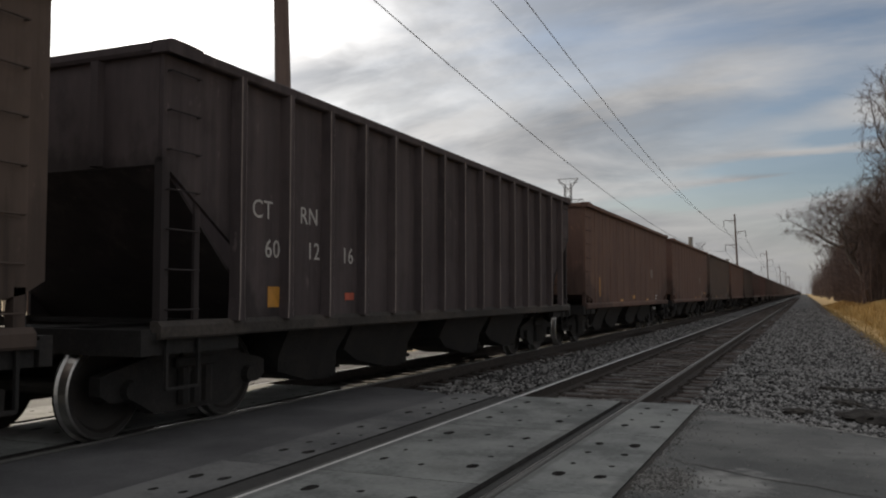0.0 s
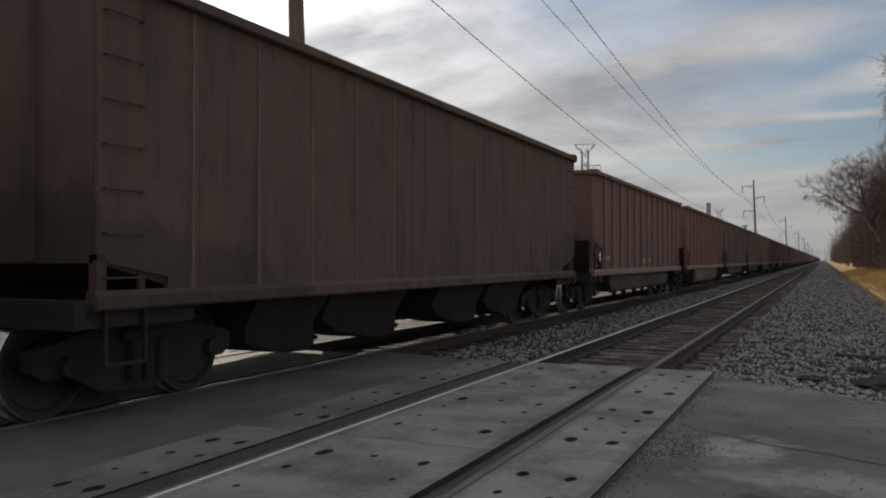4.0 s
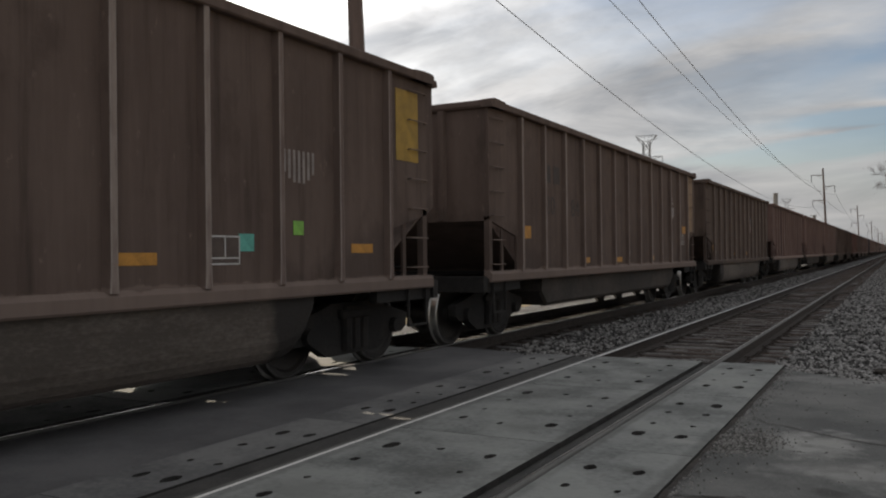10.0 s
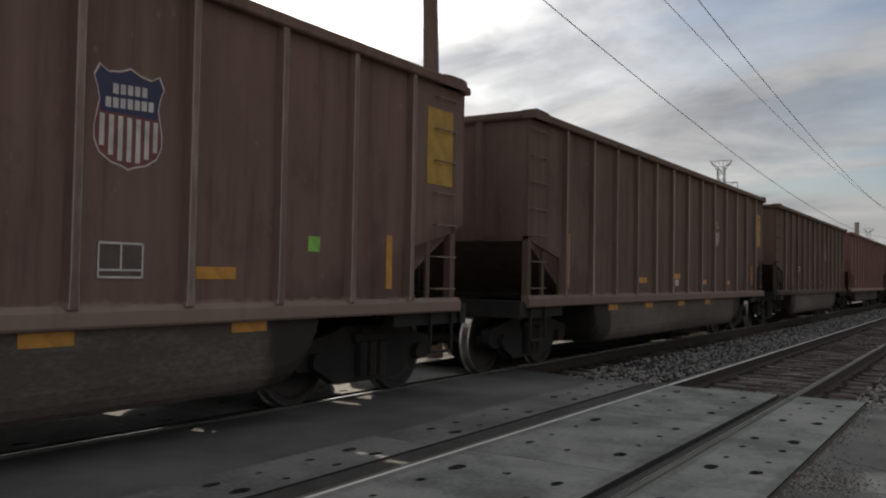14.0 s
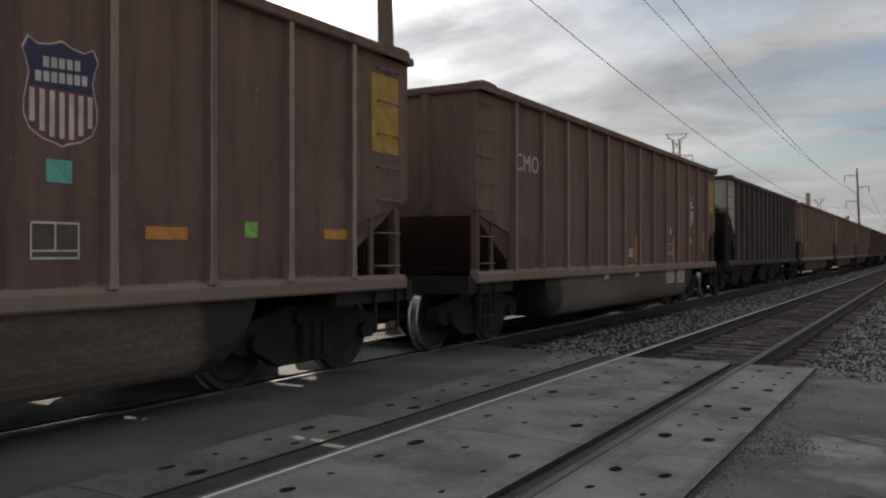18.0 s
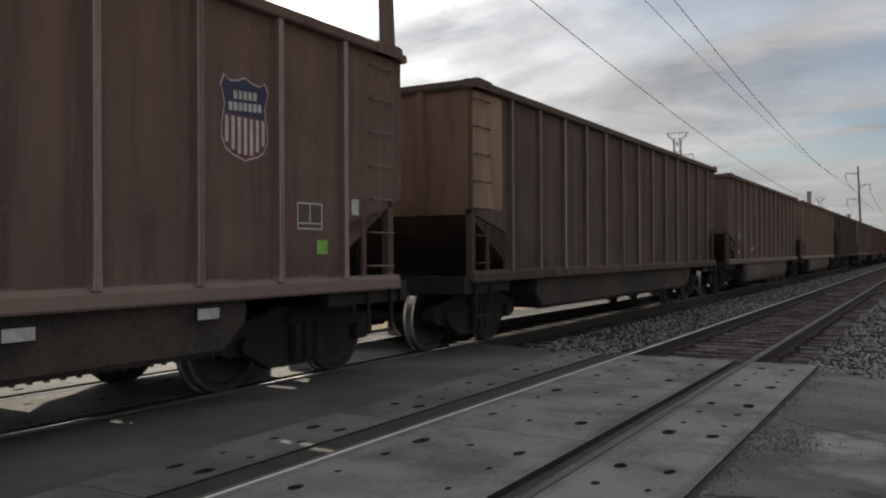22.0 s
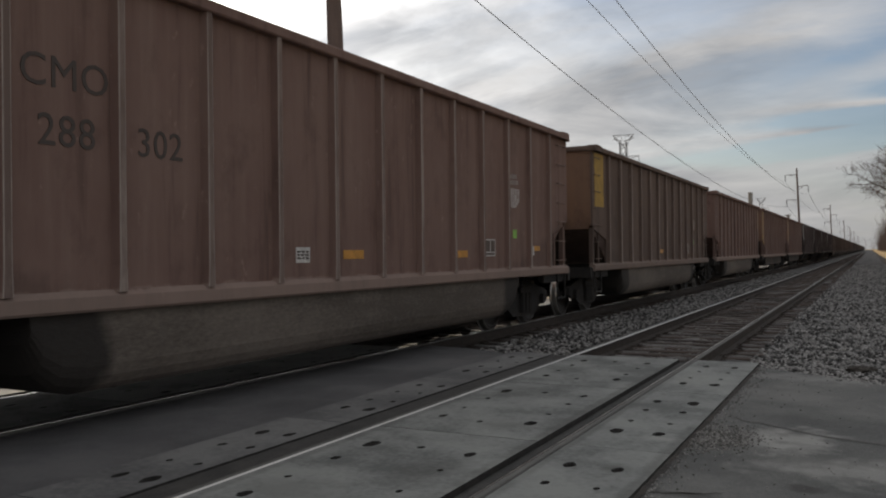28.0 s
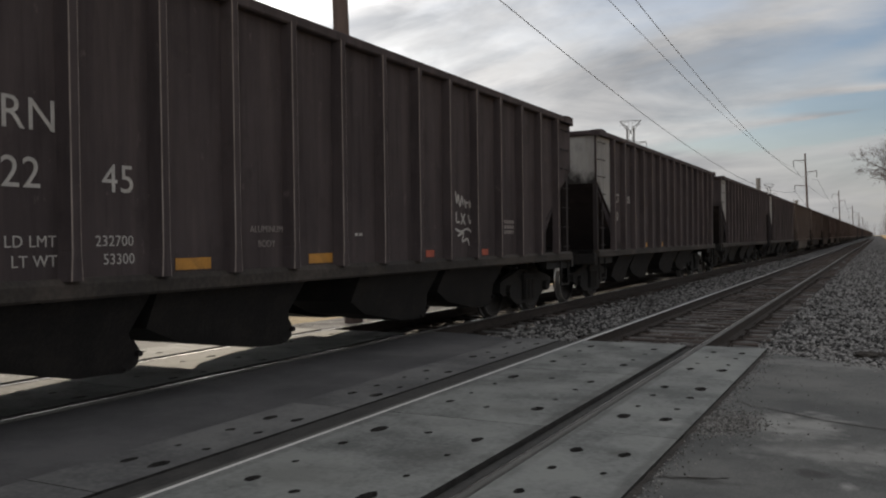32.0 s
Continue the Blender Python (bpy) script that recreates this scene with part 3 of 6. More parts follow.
def tube(bm, a, b, r0, r1=None, sides=8, caps=True):
    a, b = Vector(a), Vector(b)
    r1 = r0 if r1 is None else r1
    d = (b - a).normalized()
    u = d.orthogonal().normalized()
    w = d.cross(u)
    rings = []
    for p, r in ((a, r0), (b, r1)):
        rings.append([bm.verts.new(p + r * (math.cos(t) * u + math.sin(t) * w)) for t in (2 * math.pi * i / sides for i in range(sides))])
    for i in range(sides):
        j = (i + 1) % sides
        bm.faces.new((rings[0][i], rings[0][j], rings[1][j], rings[1][i]))
    if caps:
        bm.faces.new(rings[0][::-1]), bm.faces.new(rings[1])


def slab(name, poly, z0, z1, material, label, kind="structure", category=""):
    bm = bmesh.new()
    prism(bm, poly, "z", z0, z1)
    return solid(name, bm, material, label, category, kind)


# ---- ground, road, ballast ----


def make_ground():
    xs = [-3000, -1200, -500, -200, -90, -40, -20, -11, -6, 0, 2, 4, 8, 15, 40, 100, 300, 900, 3000]
    ys = [-3000, -900, -300, -120, -60, -25, -12, 0, 12, 25, 40, 60, 90, 130, 190, 300, 500, 900, 1800, 3500]
    v, f = [], []
    for x in xs:
        for y in ys:
            z = -0.5 + 0.06 * noise.noise((x * 0.13, y * 0.11, 0))
            v.append((x, y, z))
    n = len(ys)
    for i in range(len(xs) - 1):
        for j in range(n - 1):
            f.append((i * n + j, (i + 1) * n + j, (i + 1) * n + j + 1, i * n + j + 1))
    solid("ground", mesh_of("ground", v, f), M["ground"], "flat dry tan winter field beside the railway", "ground", "structure")


def bed_z(x, y):
    """The top of the ballast across the two tracks."""
    d = 0.0
    if x > -1.35:
        d = min(1.0, (x + 1.35) / 3.2)
        return -0.20 - 0.13 * d - 0.10 * max(0.0, x - 1.5)
    if -5.3 < x < -4.2:
        return -0.24
    if x < -8.3:
        return -0.22 - 0.12 * min(1.5, -8.3 - x)
    return -0.205


def make_ballast():
    xs = [-11 + 0.25 * i for i in range(53)]
    ys, y = [], 10.3
    while y < 1500:
        ys.append(y)
        y += max(0.22, (y - 8) * 0.035)
    v, f = [], []
    for y in ys:
        for x in xs:
            k = 0.028 * noise.noise((x * 3.1, y * 3.3, 1.0)) + 0.018 * noise.noise((x * 9, y * 9, 4.0))
            v.append((x, y, bed_z(x, y) + k))
    n = len(xs)
    for i in range(len(ys) - 1):
        for j in range(n - 1):
            f.append((i * n + j, i * n + j + 1, (i + 1) * n + j + 1, (i + 1) * n + j))
    ob = solid("ballast_bed", mesh_of("ballast_bed", v, f), M["ballast"], "grey crushed stone ballast bed under both tracks", "ballast", "structure")
    # the same bed behind the road, where the camera never looks
    bm = bmesh.new()
    prism(bm, [(-10.5, -0.5), (-9.0, -0.22), (-1.2, -0.22), (1.2, -0.5)], "y", -900, -9.6)
    solid("ballast_bed_south", bm, M["ballast"], "grey crushed stone ballast bed south of the road", "ballast", "structure")


make_ground()
make_ballast()
slab("road", [(-1.183, 10.42), (-0.5, 9.95), (0.13, 9.45), (0.8, 8.85), (2.2, 7.3), (4.2, 4.2), (6.5, 0.0), (7.5, -14), (-1.183, -14)], -0.6, -0.022,
     M["asphalt"], "worn grey asphalt road up to the crossing panels")
slab("road_between_tracks", [(-5.938, -9.5), (-4.36, -9.5), (-4.36, 10.5), (-4.7, 10.75), (-5.3, 11.0), (-5.938, 11.1)], -0.6, -0.02, M["asphalt_dark"], "dark asphalt strip between the two crossings")
slab("road_beyond", [(-70, -12), (-8.41, -12), (-8.41, 10.3), (-12, 11.5), (-70, 14)], -0.6, -0.03, M["asphalt"], "grey asphalt road beyond the train")


def crack(pts, w, z, name, label, material):
    v, f = [], []
    for i, (x, y) in enumerate(pts):
        k = w * (0.5 + random.random())
        a = pts[min(i + 1, len(pts) - 1)]
        b = pts[max(i - 1, 0)]
        d = Vector((a[0] - b[0], a[1] - b[1])).normalized()
        v += [(x - d.y * k, y + d.x * k, z), (x + d.y * k, y - d.x * k, z)]
        if i:
            f.append((2 * i - 2, 2 * i - 1, 2 * i + 1, 2 * i))
    solid(name, mesh_of(name, v, f), material, label, "", "structure")


def wander(a, b, n, amp, seed):
    out = []
    for i in range(n + 1):
        t = i / n
        x, y = a[0] + (b[0] - a[0]) * t, a[1] + (b[1] - a[1]) * t
        out.append((x + amp * noise.noise((t * 7, seed, 0)), y + amp * noise.noise((t * 7, seed, 5))))
    return out


crack(wander((-1.05, 7.19), (-0.31, 6.70), 16, 0.05, 3) + wander((-0.27, 6.68), (2.4, 5.6), 26, 0.10, 5), 0.006, -0.017, "road_crack", "thin dark crack across the asphalt", M["dirt"])
crack(wander((-1.12, 4.75), (-0.75, 4.9), 10, 0.05, 8), 0.008, -0.017, "road_crack", "thin dark crack across the asphalt", M["dirt"])
crack(wander((-0.55, 10.02), (0.16, 9.45), 18, 0.05, 11) + wander((0.2, 9.40), (0.85, 8.78), 16, 0.05, 12) + wander((0.9, 8.72), (2.15, 7.32), 24, 0.05, 13), 0.028, -0.0165, "road_edge_lip", "pale worn lip along the edge of the asphalt", M["grit"])
crack([(-1.168 + 0.03 * noise.noise((0, i * 0.9, 0)), 2.5 + 0.13 * i) for i in range(61)], 0.024, -0.017, "road_joint", "dark dirt-filled joint beside the concrete panels", M["dirt"])

# ---- tracks ----


def rail_mesh(y0, y1, gauge):
    half = [(0.036, -0.020), (0.031, -0.010), (0.022, -0.004), (0.010, -0.001), (0.001, 0.0)]
    side = [(0.036, -0.034), (0.010, -0.048), (0.009, -0.150), (0.075, -0.172), (0.075, -0.185)]
    if not gauge:
        half = [(0.036, -0.016), (0.033, -0.006), (0.026, -0.0016), (0.012, -0.0004), (0.001, 0.0)]
    right = half[::-1] + side
    prof = [(-x, z) for x, z in right[::-1]] + right
    v = [(x, y, z) for y in (y0, y1) for x, z in prof]
    n = len(prof)
    f, idx = [], []
    for i in range(n):
        j = (i + 1) % n
        f.append((i, j, n + j, n + i))
        low = min(prof[i][1], prof[j][1])
        mid = 0.5 * (prof[i][0] + prof[j][0]) * gauge
        bright = mid > (0.020 if gauge > 0 else 0.008) if gauge else low > -0.0010
        idx.append(1 if low > -0.0205 and bright else 2 if low > -0.0205 else 0)
    f += [tuple(range(n))[::-1], tuple(range(n, 2 * n))]
    idx += [0, 0]
    me = mesh_of("rail", v, f, idx, (M["rail_side"], M["rail_head" if gauge else "rail_polished"], M["rail_dull"]))
    bm = bmesh.new()
    bm.from_mesh(me)
    fix_normals(bm)
    bm.to_mesh(me)
    bm.free()
    return me


def tie_mesh():
    bm = bmesh.new()
    box(bm, -1.3, 1.3, -0.11, 0.11, -0.36, -0.188, 0.012)
    return to_mesh("tie", bm, M["tie"])


def plate_mesh():
    bm = bmesh.new()
    box(bm, -0.18, 0.18, -0.09, 0.09, -0.189, -0.176, 0.003)
    for x in (-0.13, -0.09, 0.09, 0.13):
        for y in (-0.06, 0.06):
            box(bm, x - 0.012, x + 0.012, y - 0.012, y + 0.012, -0.178, -0.155)
    return to_mesh("tie_plate", bm, M["rail_side"])


RAILS = {s: rail_mesh(-900, 1500, s) for s in (-1, 0, 1)}
TIE, PLATE = tie_mesh(), plate_mesh()


def make_track(name, x, label, count, plates, half):
    tr = thing(name, label, "railway track", Matrix.Translation((x, 0, 0)), kind="structure")
    for s in (-1, 1):
        part("rail", RAILS[-s if count > 100 else 0], None, tr, "steel rail with a bright worn head and rusty web", Matrix.Translation((half * s, 0, 0)))
    rnd = random.Random(int(abs(x) * 10))
    y = 10.98
    for i in range(count):
        m = pose(rnd.uniform(-0.05, 0.05), y, rnd.uniform(-0.008, 0.004), 0, 0, rnd.uniform(-1.2, 1.2))
        t = part("tie", TIE, None, tr, "", m)
        if i < plates:
            for s in (-1, 1):
                part("tie_plate", PLATE, None, t, "", Matrix.Translation((half * s, 0, 0)))
        y += 0.54 + rnd.uniform(-0.02, 0.02)
    v, f = [], []
    base = [tuple(p.co) for p in TIE.vertices]
    faces = [tuple(p.vertices) for p in TIE.polygons]
    ys = [y + 0.54 * i for i in range(420)] + [-9.8 - 0.54 * i for i in range(120)]
    for yy in ys:
        k = len(v)
        v += [(a, b + yy, c) for a, b, c in base]
        f += [tuple(k + q for q in p) for p in faces]
    tagged(part("far_ties", mesh_of("far_ties", v, f), M["tie"], tr), kind="stuff")


make_track("near_track", X_NEAR, "empty railway track with bright rails on brown wooden ties", 150, 40, 0.774)
make_track("train_track", X_TRAIN, "railway track under the coal train", 90, 12, 0.7525)

# ---- crossing panels ----


def holed_panel(x0, x1, y0, y1, holes, top_mat, depth=0.2):
    """A concrete panel with near-black sides and bolt recesses in its top; holes: (x, y, rx, ry)."""
    xs = sorted({h[0] for h in holes})
    cuts = [x0] + [(a + b) / 2 for a, b in zip(xs, xs[1:])] + [x1]
    v, f, idx = [], [], []

    def add(*ps):
        k = len(v)
        v.extend(ps)
        return list(range(k, k + len(ps)))

    for c, hx in enumerate(xs):
        a, b = cuts[c], cuts[c + 1]
        col = sorted((h for h in holes if h[0] == hx), key=lambda h: h[1])
        ycut = [y0] + [(p[1] + q[1]) / 2 for p, q in zip(col, col[1:])] + [y1]
        for r, (cx, cy, rx, ry) in enumerate(col):
            c0, c1 = ycut[r], ycut[r + 1]
            mx, my = cx, cy
            outer = add((b, my, 0), (b, c1, 0), (mx, c1, 0), (a, c1, 0), (a, my, 0), (a, c0, 0), (mx, c0, 0), (b, c0, 0))
            ang = [math.pi / 4 * i for i in range(8)]
            jag = [random.uniform(0.8, 1.15) for _ in ang]
            ring = add(*[(cx + rx * j * math.cos(t), cy + ry * j * math.sin(t), 0) for t, j in zip(ang, jag)])
            low = add(*[(cx + 0.8 * rx * j * math.cos(t), cy + 0.8 * ry * j * math.sin(t), -0.03) for t, j in zip(ang, jag)])
            for i in range(8):
                k = (i + 1) % 8
                f.append((outer[i], outer[k], ring[k], ring[i])), idx.append(0)
                f.append((ring[i], ring[k], low[k], low[i])), idx.append(1)
            f.append(tuple(low)), idx.append(1)
    top = add((x0, y0, 0), (x1, y0, 0), (x1, y1, 0), (x0, y1, 0))
    bot = add((x0, y0, -depth), (x1, y0, -depth), (x1, y1, -depth), (x0, y1, -depth))
    for i in range(4):
        k = (i + 1) % 4
        # sides near black: the shade of the groove beside the rail put in colour
        f.append((top[k], top[i], bot[i], bot[k])), idx.append(1)
    f.append(tuple(bot[::-1])), idx.append(0)
    me = mesh_of("panel", v, f, idx, (M[top_mat], M["hole"]))
    bm = bmesh.new()
    bm.from_mesh(me)
    bmesh.ops.remove_doubles(bm, verts=bm.verts, dist=0.0005)
    fix_normals(bm)
    bm.to_mesh(me)
    bm.free()
    return me


def crossing(name, label, strips, fillers, seals, count=8):
    cr = thing(name, label, "level crossing", kind="structure")
    big, small = (0.046, 0.082), (0.028, 0.040)
    for a, b, cols, mid, top_mat in strips:
        for i in range(count):
            y1 = 10.65 - 2.5 * i
            y0 = y1 - 2.5
            holes = []
            for c in cols:
                for k, (dy, size) in enumerate(((0.57, big), (0.98, small), (1.49, small), (1.94, big))):
                    j = random.uniform(0.75, 1.2)
                    holes.append((c, y0 + dy, size[0] * j, size[1] * j))
            if mid is not None:
                for dy in (0.47, 1.99):
                    holes.append((mid, y0 + dy, small[0] * 1.1, small[1]))
            me = holed_panel(a, b, y0 + 0.003, y1 - 0.003, holes, top_mat)
            part("panel", me, None, cr, "pale concrete crossing panel with dark bolt recesses", Matrix.Translation((0, 0, random.uniform(-0.003, 0.0))))
    for a, b in fillers:
        bm = bmesh.new()
        box(bm, a, b, -9.3, 10.62, -0.17, -0.045)
        part("flangeway_filler", bm, M["rubber"], cr, "black rubber filler beside the rail")
    for a, b in seals:
        bm = bmesh.new()
        box(bm, a, b, -9.3, 10.62, -0.17, -0.014, 0.004)
        part("rail_seal", bm, M["rubber"], cr, "black rubber seal beside the rail")


crossing("near_crossing", "pale concrete level crossing panels of the near track",
         ((-3.455, -2.130, (-3.18, -2.40), -2.80, "panel"), (-1.905, -1.19, (-1.71, -1.40), None, "panel"), (-4.35, -3.770, (-4.15, -3.90), None, "panel_dirty")),
         ((-3.477, -3.457), (-2.128, -2.006)), ((-3.766, -3.553), (-1.929, -1.908)))
crossing("train_crossing", "grey concrete level crossing panels under the train",
         ((-7.442, -6.150, (-7.07, -6.29), -6.69, "panel"), (-8.40, -7.655, (-8.2, -7.9), None, "panel")),
         ((-7.653, -7.541), (-6.148, -6.036)), ((-7.463, -7.445), (-5.957, -5.939)))


# ---- the coal train ----
HALF, WIDE, SILL, TOP = 6.95, 1.55, 1.06, 3.61
TRUCK_Y = 5.95
MESH = {}


def cached(key, make):
    if key not in MESH:
        MESH[key] = make()
    return MESH[key]


def bm_mesh(name, fill, smooth=False):
    bm = bmesh.new()
    fill(bm)
    return to_mesh(name, bm, None, smooth)


def side_panel(cut):
    a, z_in, z_end = cut
    def fill(bm):
        o = [(-HALF + a, SILL), (HALF - a, SILL), (HALF - a, z_in), (HALF, z_end), (HALF, 3.52), (-HALF, 3.52), (-HALF, z_end), (-HALF + a, z_in)]
        prism(bm, o, "x", WIDE - 0.075, WIDE - 0.035)
    return bm_mesh("side_panel", fill)


def end_wall(z_end):
    def fill(bm):
        box(bm, -WIDE + 0.08, WIDE - 0.08, HALF - 0.045, HALF, z_end - 0.02, 3.52)
    return bm_mesh("end_wall", fill)


def end_post(z_end):
    def fill(bm):
        prism(bm, [(-0.07, HALF + 0.001), (0.07, HALF + 0.001), (0.045, HALF + 0.06), (-0.045, HALF + 0.06)], "z", z_end, 3.5)
    return bm_mesh("end_post", fill)


def slope_sheet(cut):
    a, z_in, z_end = cut
    def fill(bm):
        prism(bm, [(HALF - 0.05, z_end - 0.02), (HALF - 0.09, z_end - 0.02), (HALF - a - 0.35, SILL), (HALF - a - 0.30, SILL)], "x", -WIDE + 0.08, WIDE - 0.08)
    return bm_mesh("slope_sheet", fill)


def floor_plate():
    def fill(bm):
        box(bm, -WIDE + 0.08, WIDE - 0.08, -5.75, 5.75, SILL - 0.03, SILL + 0.02)
        for y in (-4.3, -2.1, 0, 2.1, 4.3):
            box(bm, -WIDE + 0.08, WIDE - 0.08, y - 0.06, y + 0.06, SILL - 0.14, SILL - 0.03)
        box(bm, -0.22, 0.22, -7.2, 7.2, 0.72, SILL - 0.031)
    return bm_mesh("floor", fill)


def side_chord():
    def fill(bm):
        prism(bm, [(WIDE - 0.11, 3.50), (WIDE + 0.045, 3.50), (WIDE + 0.06, 3.515), (WIDE + 0.06, 3.595), (WIDE + 0.045, 3.61), (WIDE - 0.10, 3.61), (WIDE - 0.11, 3.59)], "y", -HALF + 0.02, HALF - 0.02)
    return bm_mesh("top_chord", fill)


def end_chord():
    def fill(bm):
        prism(bm, [(HALF - 0.08, 3.50), (HALF + 0.05, 3.50), (HALF + 0.07, 3.53), (HALF + 0.07, 3.59), (HALF + 0.04, 3.61), (HALF - 0.08, 3.61)], "x", -WIDE + 0.12, WIDE - 0.12)
    return bm_mesh("end_chord", fill)


def corner_cap():
    def fill(bm):
        n = 8
        o = [(HALF - 0.42, 3.50), (HALF + 0.06, 3.50)]
        o += [(HALF + 0.06 - 0.10 * (1 - math.cos(t)), 3.60 + 0.03 * math.sin(t)) for t in (math.pi / 2 * i / 3 for i in range(4))]
        o += [(HALF - 0.20, 3.63), (HALF - 0.34, 3.622), (HALF - 0.42, 3.615)]
        prism(bm, o, "x", WIDE - 0.125, WIDE + 0.065)
    return bm_mesh("corner_cap", fill)


def side_sill():
    def fill(bm):
        prism(bm, [(WIDE - 0.10, 0.94), (WIDE + 0.015, 0.94), (WIDE + 0.03, 0.96), (WIDE + 0.03, 1.055), (WIDE - 0.01, 1.10), (WIDE - 0.10, 1.10)], "y", -HALF - 0.05, HALF + 0.05)
    return bm_mesh("side_sill", fill)


def rib(kind):
    """An upright hat-section stiffener whose outer edges are worn pale."""
    w, d = {"gondola": (0.055, 0.075), "flat": (0.04, 0.018), "hopper": (0.07, 0.115)}[kind]
    x, e = WIDE - 0.036, 0.009 if kind != "flat" else 0.004
    k = 0.62 if kind != "hopper" else 0.6
    v, f, idx = [], [], []
    for a, b in ((1.08, 1.30), (1.302, 3.52)):
        rings = []
        for z, g in ((a, 1.25 if a < 1.2 else 1.0), (b, 1.0)):
            u = w * g
            rings.append(len(v))
            v += [(x, -u, z), (x + d - e * 0.5, -u * k, z), (x + d, -u * k + e, z), (x + d, u * k - e, z), (x + d - e * 0.5, u * k, z), (x, u, z)]
        p, q = rings
        for i in range(6):
            j = (i + 1) % 6
            f.append((p + i, p + j, q + j, q + i))
            idx.append(1 if i in (1, 3) else 2 if i == 2 and kind == "gondola" else 0)
        f += [tuple(range(p, p + 6))[::-1], tuple(range(q, q + 6))]
        idx += [0, 0]
    return mesh_of("rib", v, f, idx, (M["brown"], M["worn_edge"], M["rib_pale"]))


def platform():
    def fill(bm):
        box(bm, -WIDE + 0.02, WIDE - 0.02, 5.75, HALF + 0.12, 0.93, 1.0)
        box(bm, -WIDE + 0.02, WIDE - 0.02, HALF + 0.12, HALF + 0.24, 0.80, 1.03)
        for x in (-WIDE + 0.1, WIDE - 0.1):
            box(bm, x - 0.05, x + 0.05, 5.8, HALF + 0.1, 0.80, 0.93)
    return bm_mesh("end_platform", fill)


def corner_post(z_end):
    def fill(bm):
        box(bm, WIDE - 0.12, WIDE - 0.035, HALF - 0.10, HALF - 0.0, 1.0, z_end + 0.05)
    return bm_mesh("corner_post", fill)


def corner_stay(z_end):
    def fill(bm):
        box(bm, WIDE - 0.09, WIDE - 0.06, HALF - 0.55, HALF - 0.48, 1.0, z_end - 0.02)
    return bm_mesh("corner_stay", fill)


def grab_iron():
    def fill(bm):
        tube(bm, (WIDE + 0.015, HALF - 0.46, 0), (WIDE + 0.015, HALF - 0.06, 0), 0.009, sides=6)
        for y in (HALF - 0.46, HALF - 0.06):
            tube(bm, (WIDE - 0.06, y, 0), (WIDE + 0.02, y, 0), 0.009, sides=6)
    return bm_mesh("grab_iron", fill)


def stirrup():
    """A sill step bent from one flat bar."""
    def fill(bm):
        y0, y1, w = HALF - 0.52, HALF - 0.06, 0.03
        prism(bm, [(y0, 0.95), (y0 + w, 0.95), (y0 + w, 0.48 + w), (y1 - w, 0.48 + w), (y1 - w, 0.95), (y1, 0.95), (y1, 0.50), (y1 - 0.02, 0.48), (y0 + 0.02, 0.48), (y0, 0.50)], "x", WIDE - 0.035, WIDE - 0.005)
    return bm_mesh("stirrup", fill)


def end_ladder():
    def fill(bm):
        for x in (WIDE - 0.62, WIDE - 0.18):
            tube(bm, (x, HALF + 0.11, 1.02), (x, HALF + 0.11, 3.42), 0.018, sides=6)
        for z in [1.2 + 0.36 * i for i in range(7)]:
            tube(bm, (WIDE - 0.62, HALF + 0.11, z), (WIDE - 0.18, HALF + 0.11, z), 0.011, sides=6)
        for x in (WIDE - 0.62, WIDE - 0.18):
            tube(bm, (x, HALF - 0.02, 3.40), (x, HALF + 0.11, 3.40), 0.014, sides=6)
    return bm_mesh("end_ladder", fill)


def brake_rig():
    def fill(bm):
        for x in (-0.55, -0.30, 0.05):
            tube(bm, (x, HALF - 0.25, 1.0), (x, HALF - 0.25, 1.95), 0.028, sides=6)
        for z in (1.35, 1.62):
            tube(bm, (-0.75, HALF - 0.22, z), (0.35, HALF - 0.22, z), 0.02, sides=6)
        box(bm, -0.45, -0.12, HALF - 0.36, HALF - 0.12, 1.30, 1.52, 0.02)
        tube(bm, (-0.95, HALF - 0.30, 1.16), (-0.95, HALF + 0.05, 1.16), 0.12, sides=10)
        for i in range(12):
            a, b = 2 * math.pi * i / 12, 2 * math.pi * (i + 1) / 12
            tube(bm, (0.5 + 0.26 * math.cos(a), HALF + 0.05, 2.2 + 0.26 * math.sin(a)), (0.5 + 0.26 * math.cos(b), HALF + 0.05, 2.2 + 0.26 * math.sin(b)), 0.014, sides=5)
        for a in (0.3, 2.4, 4.5):
            tube(bm, (0.5, HALF + 0.03, 2.2), (0.5 + 0.26 * math.cos(a), HALF + 0.05, 2.2 + 0.26 * math.sin(a)), 0.01, sides=5)
    return bm_mesh("brake_rigging", fill)


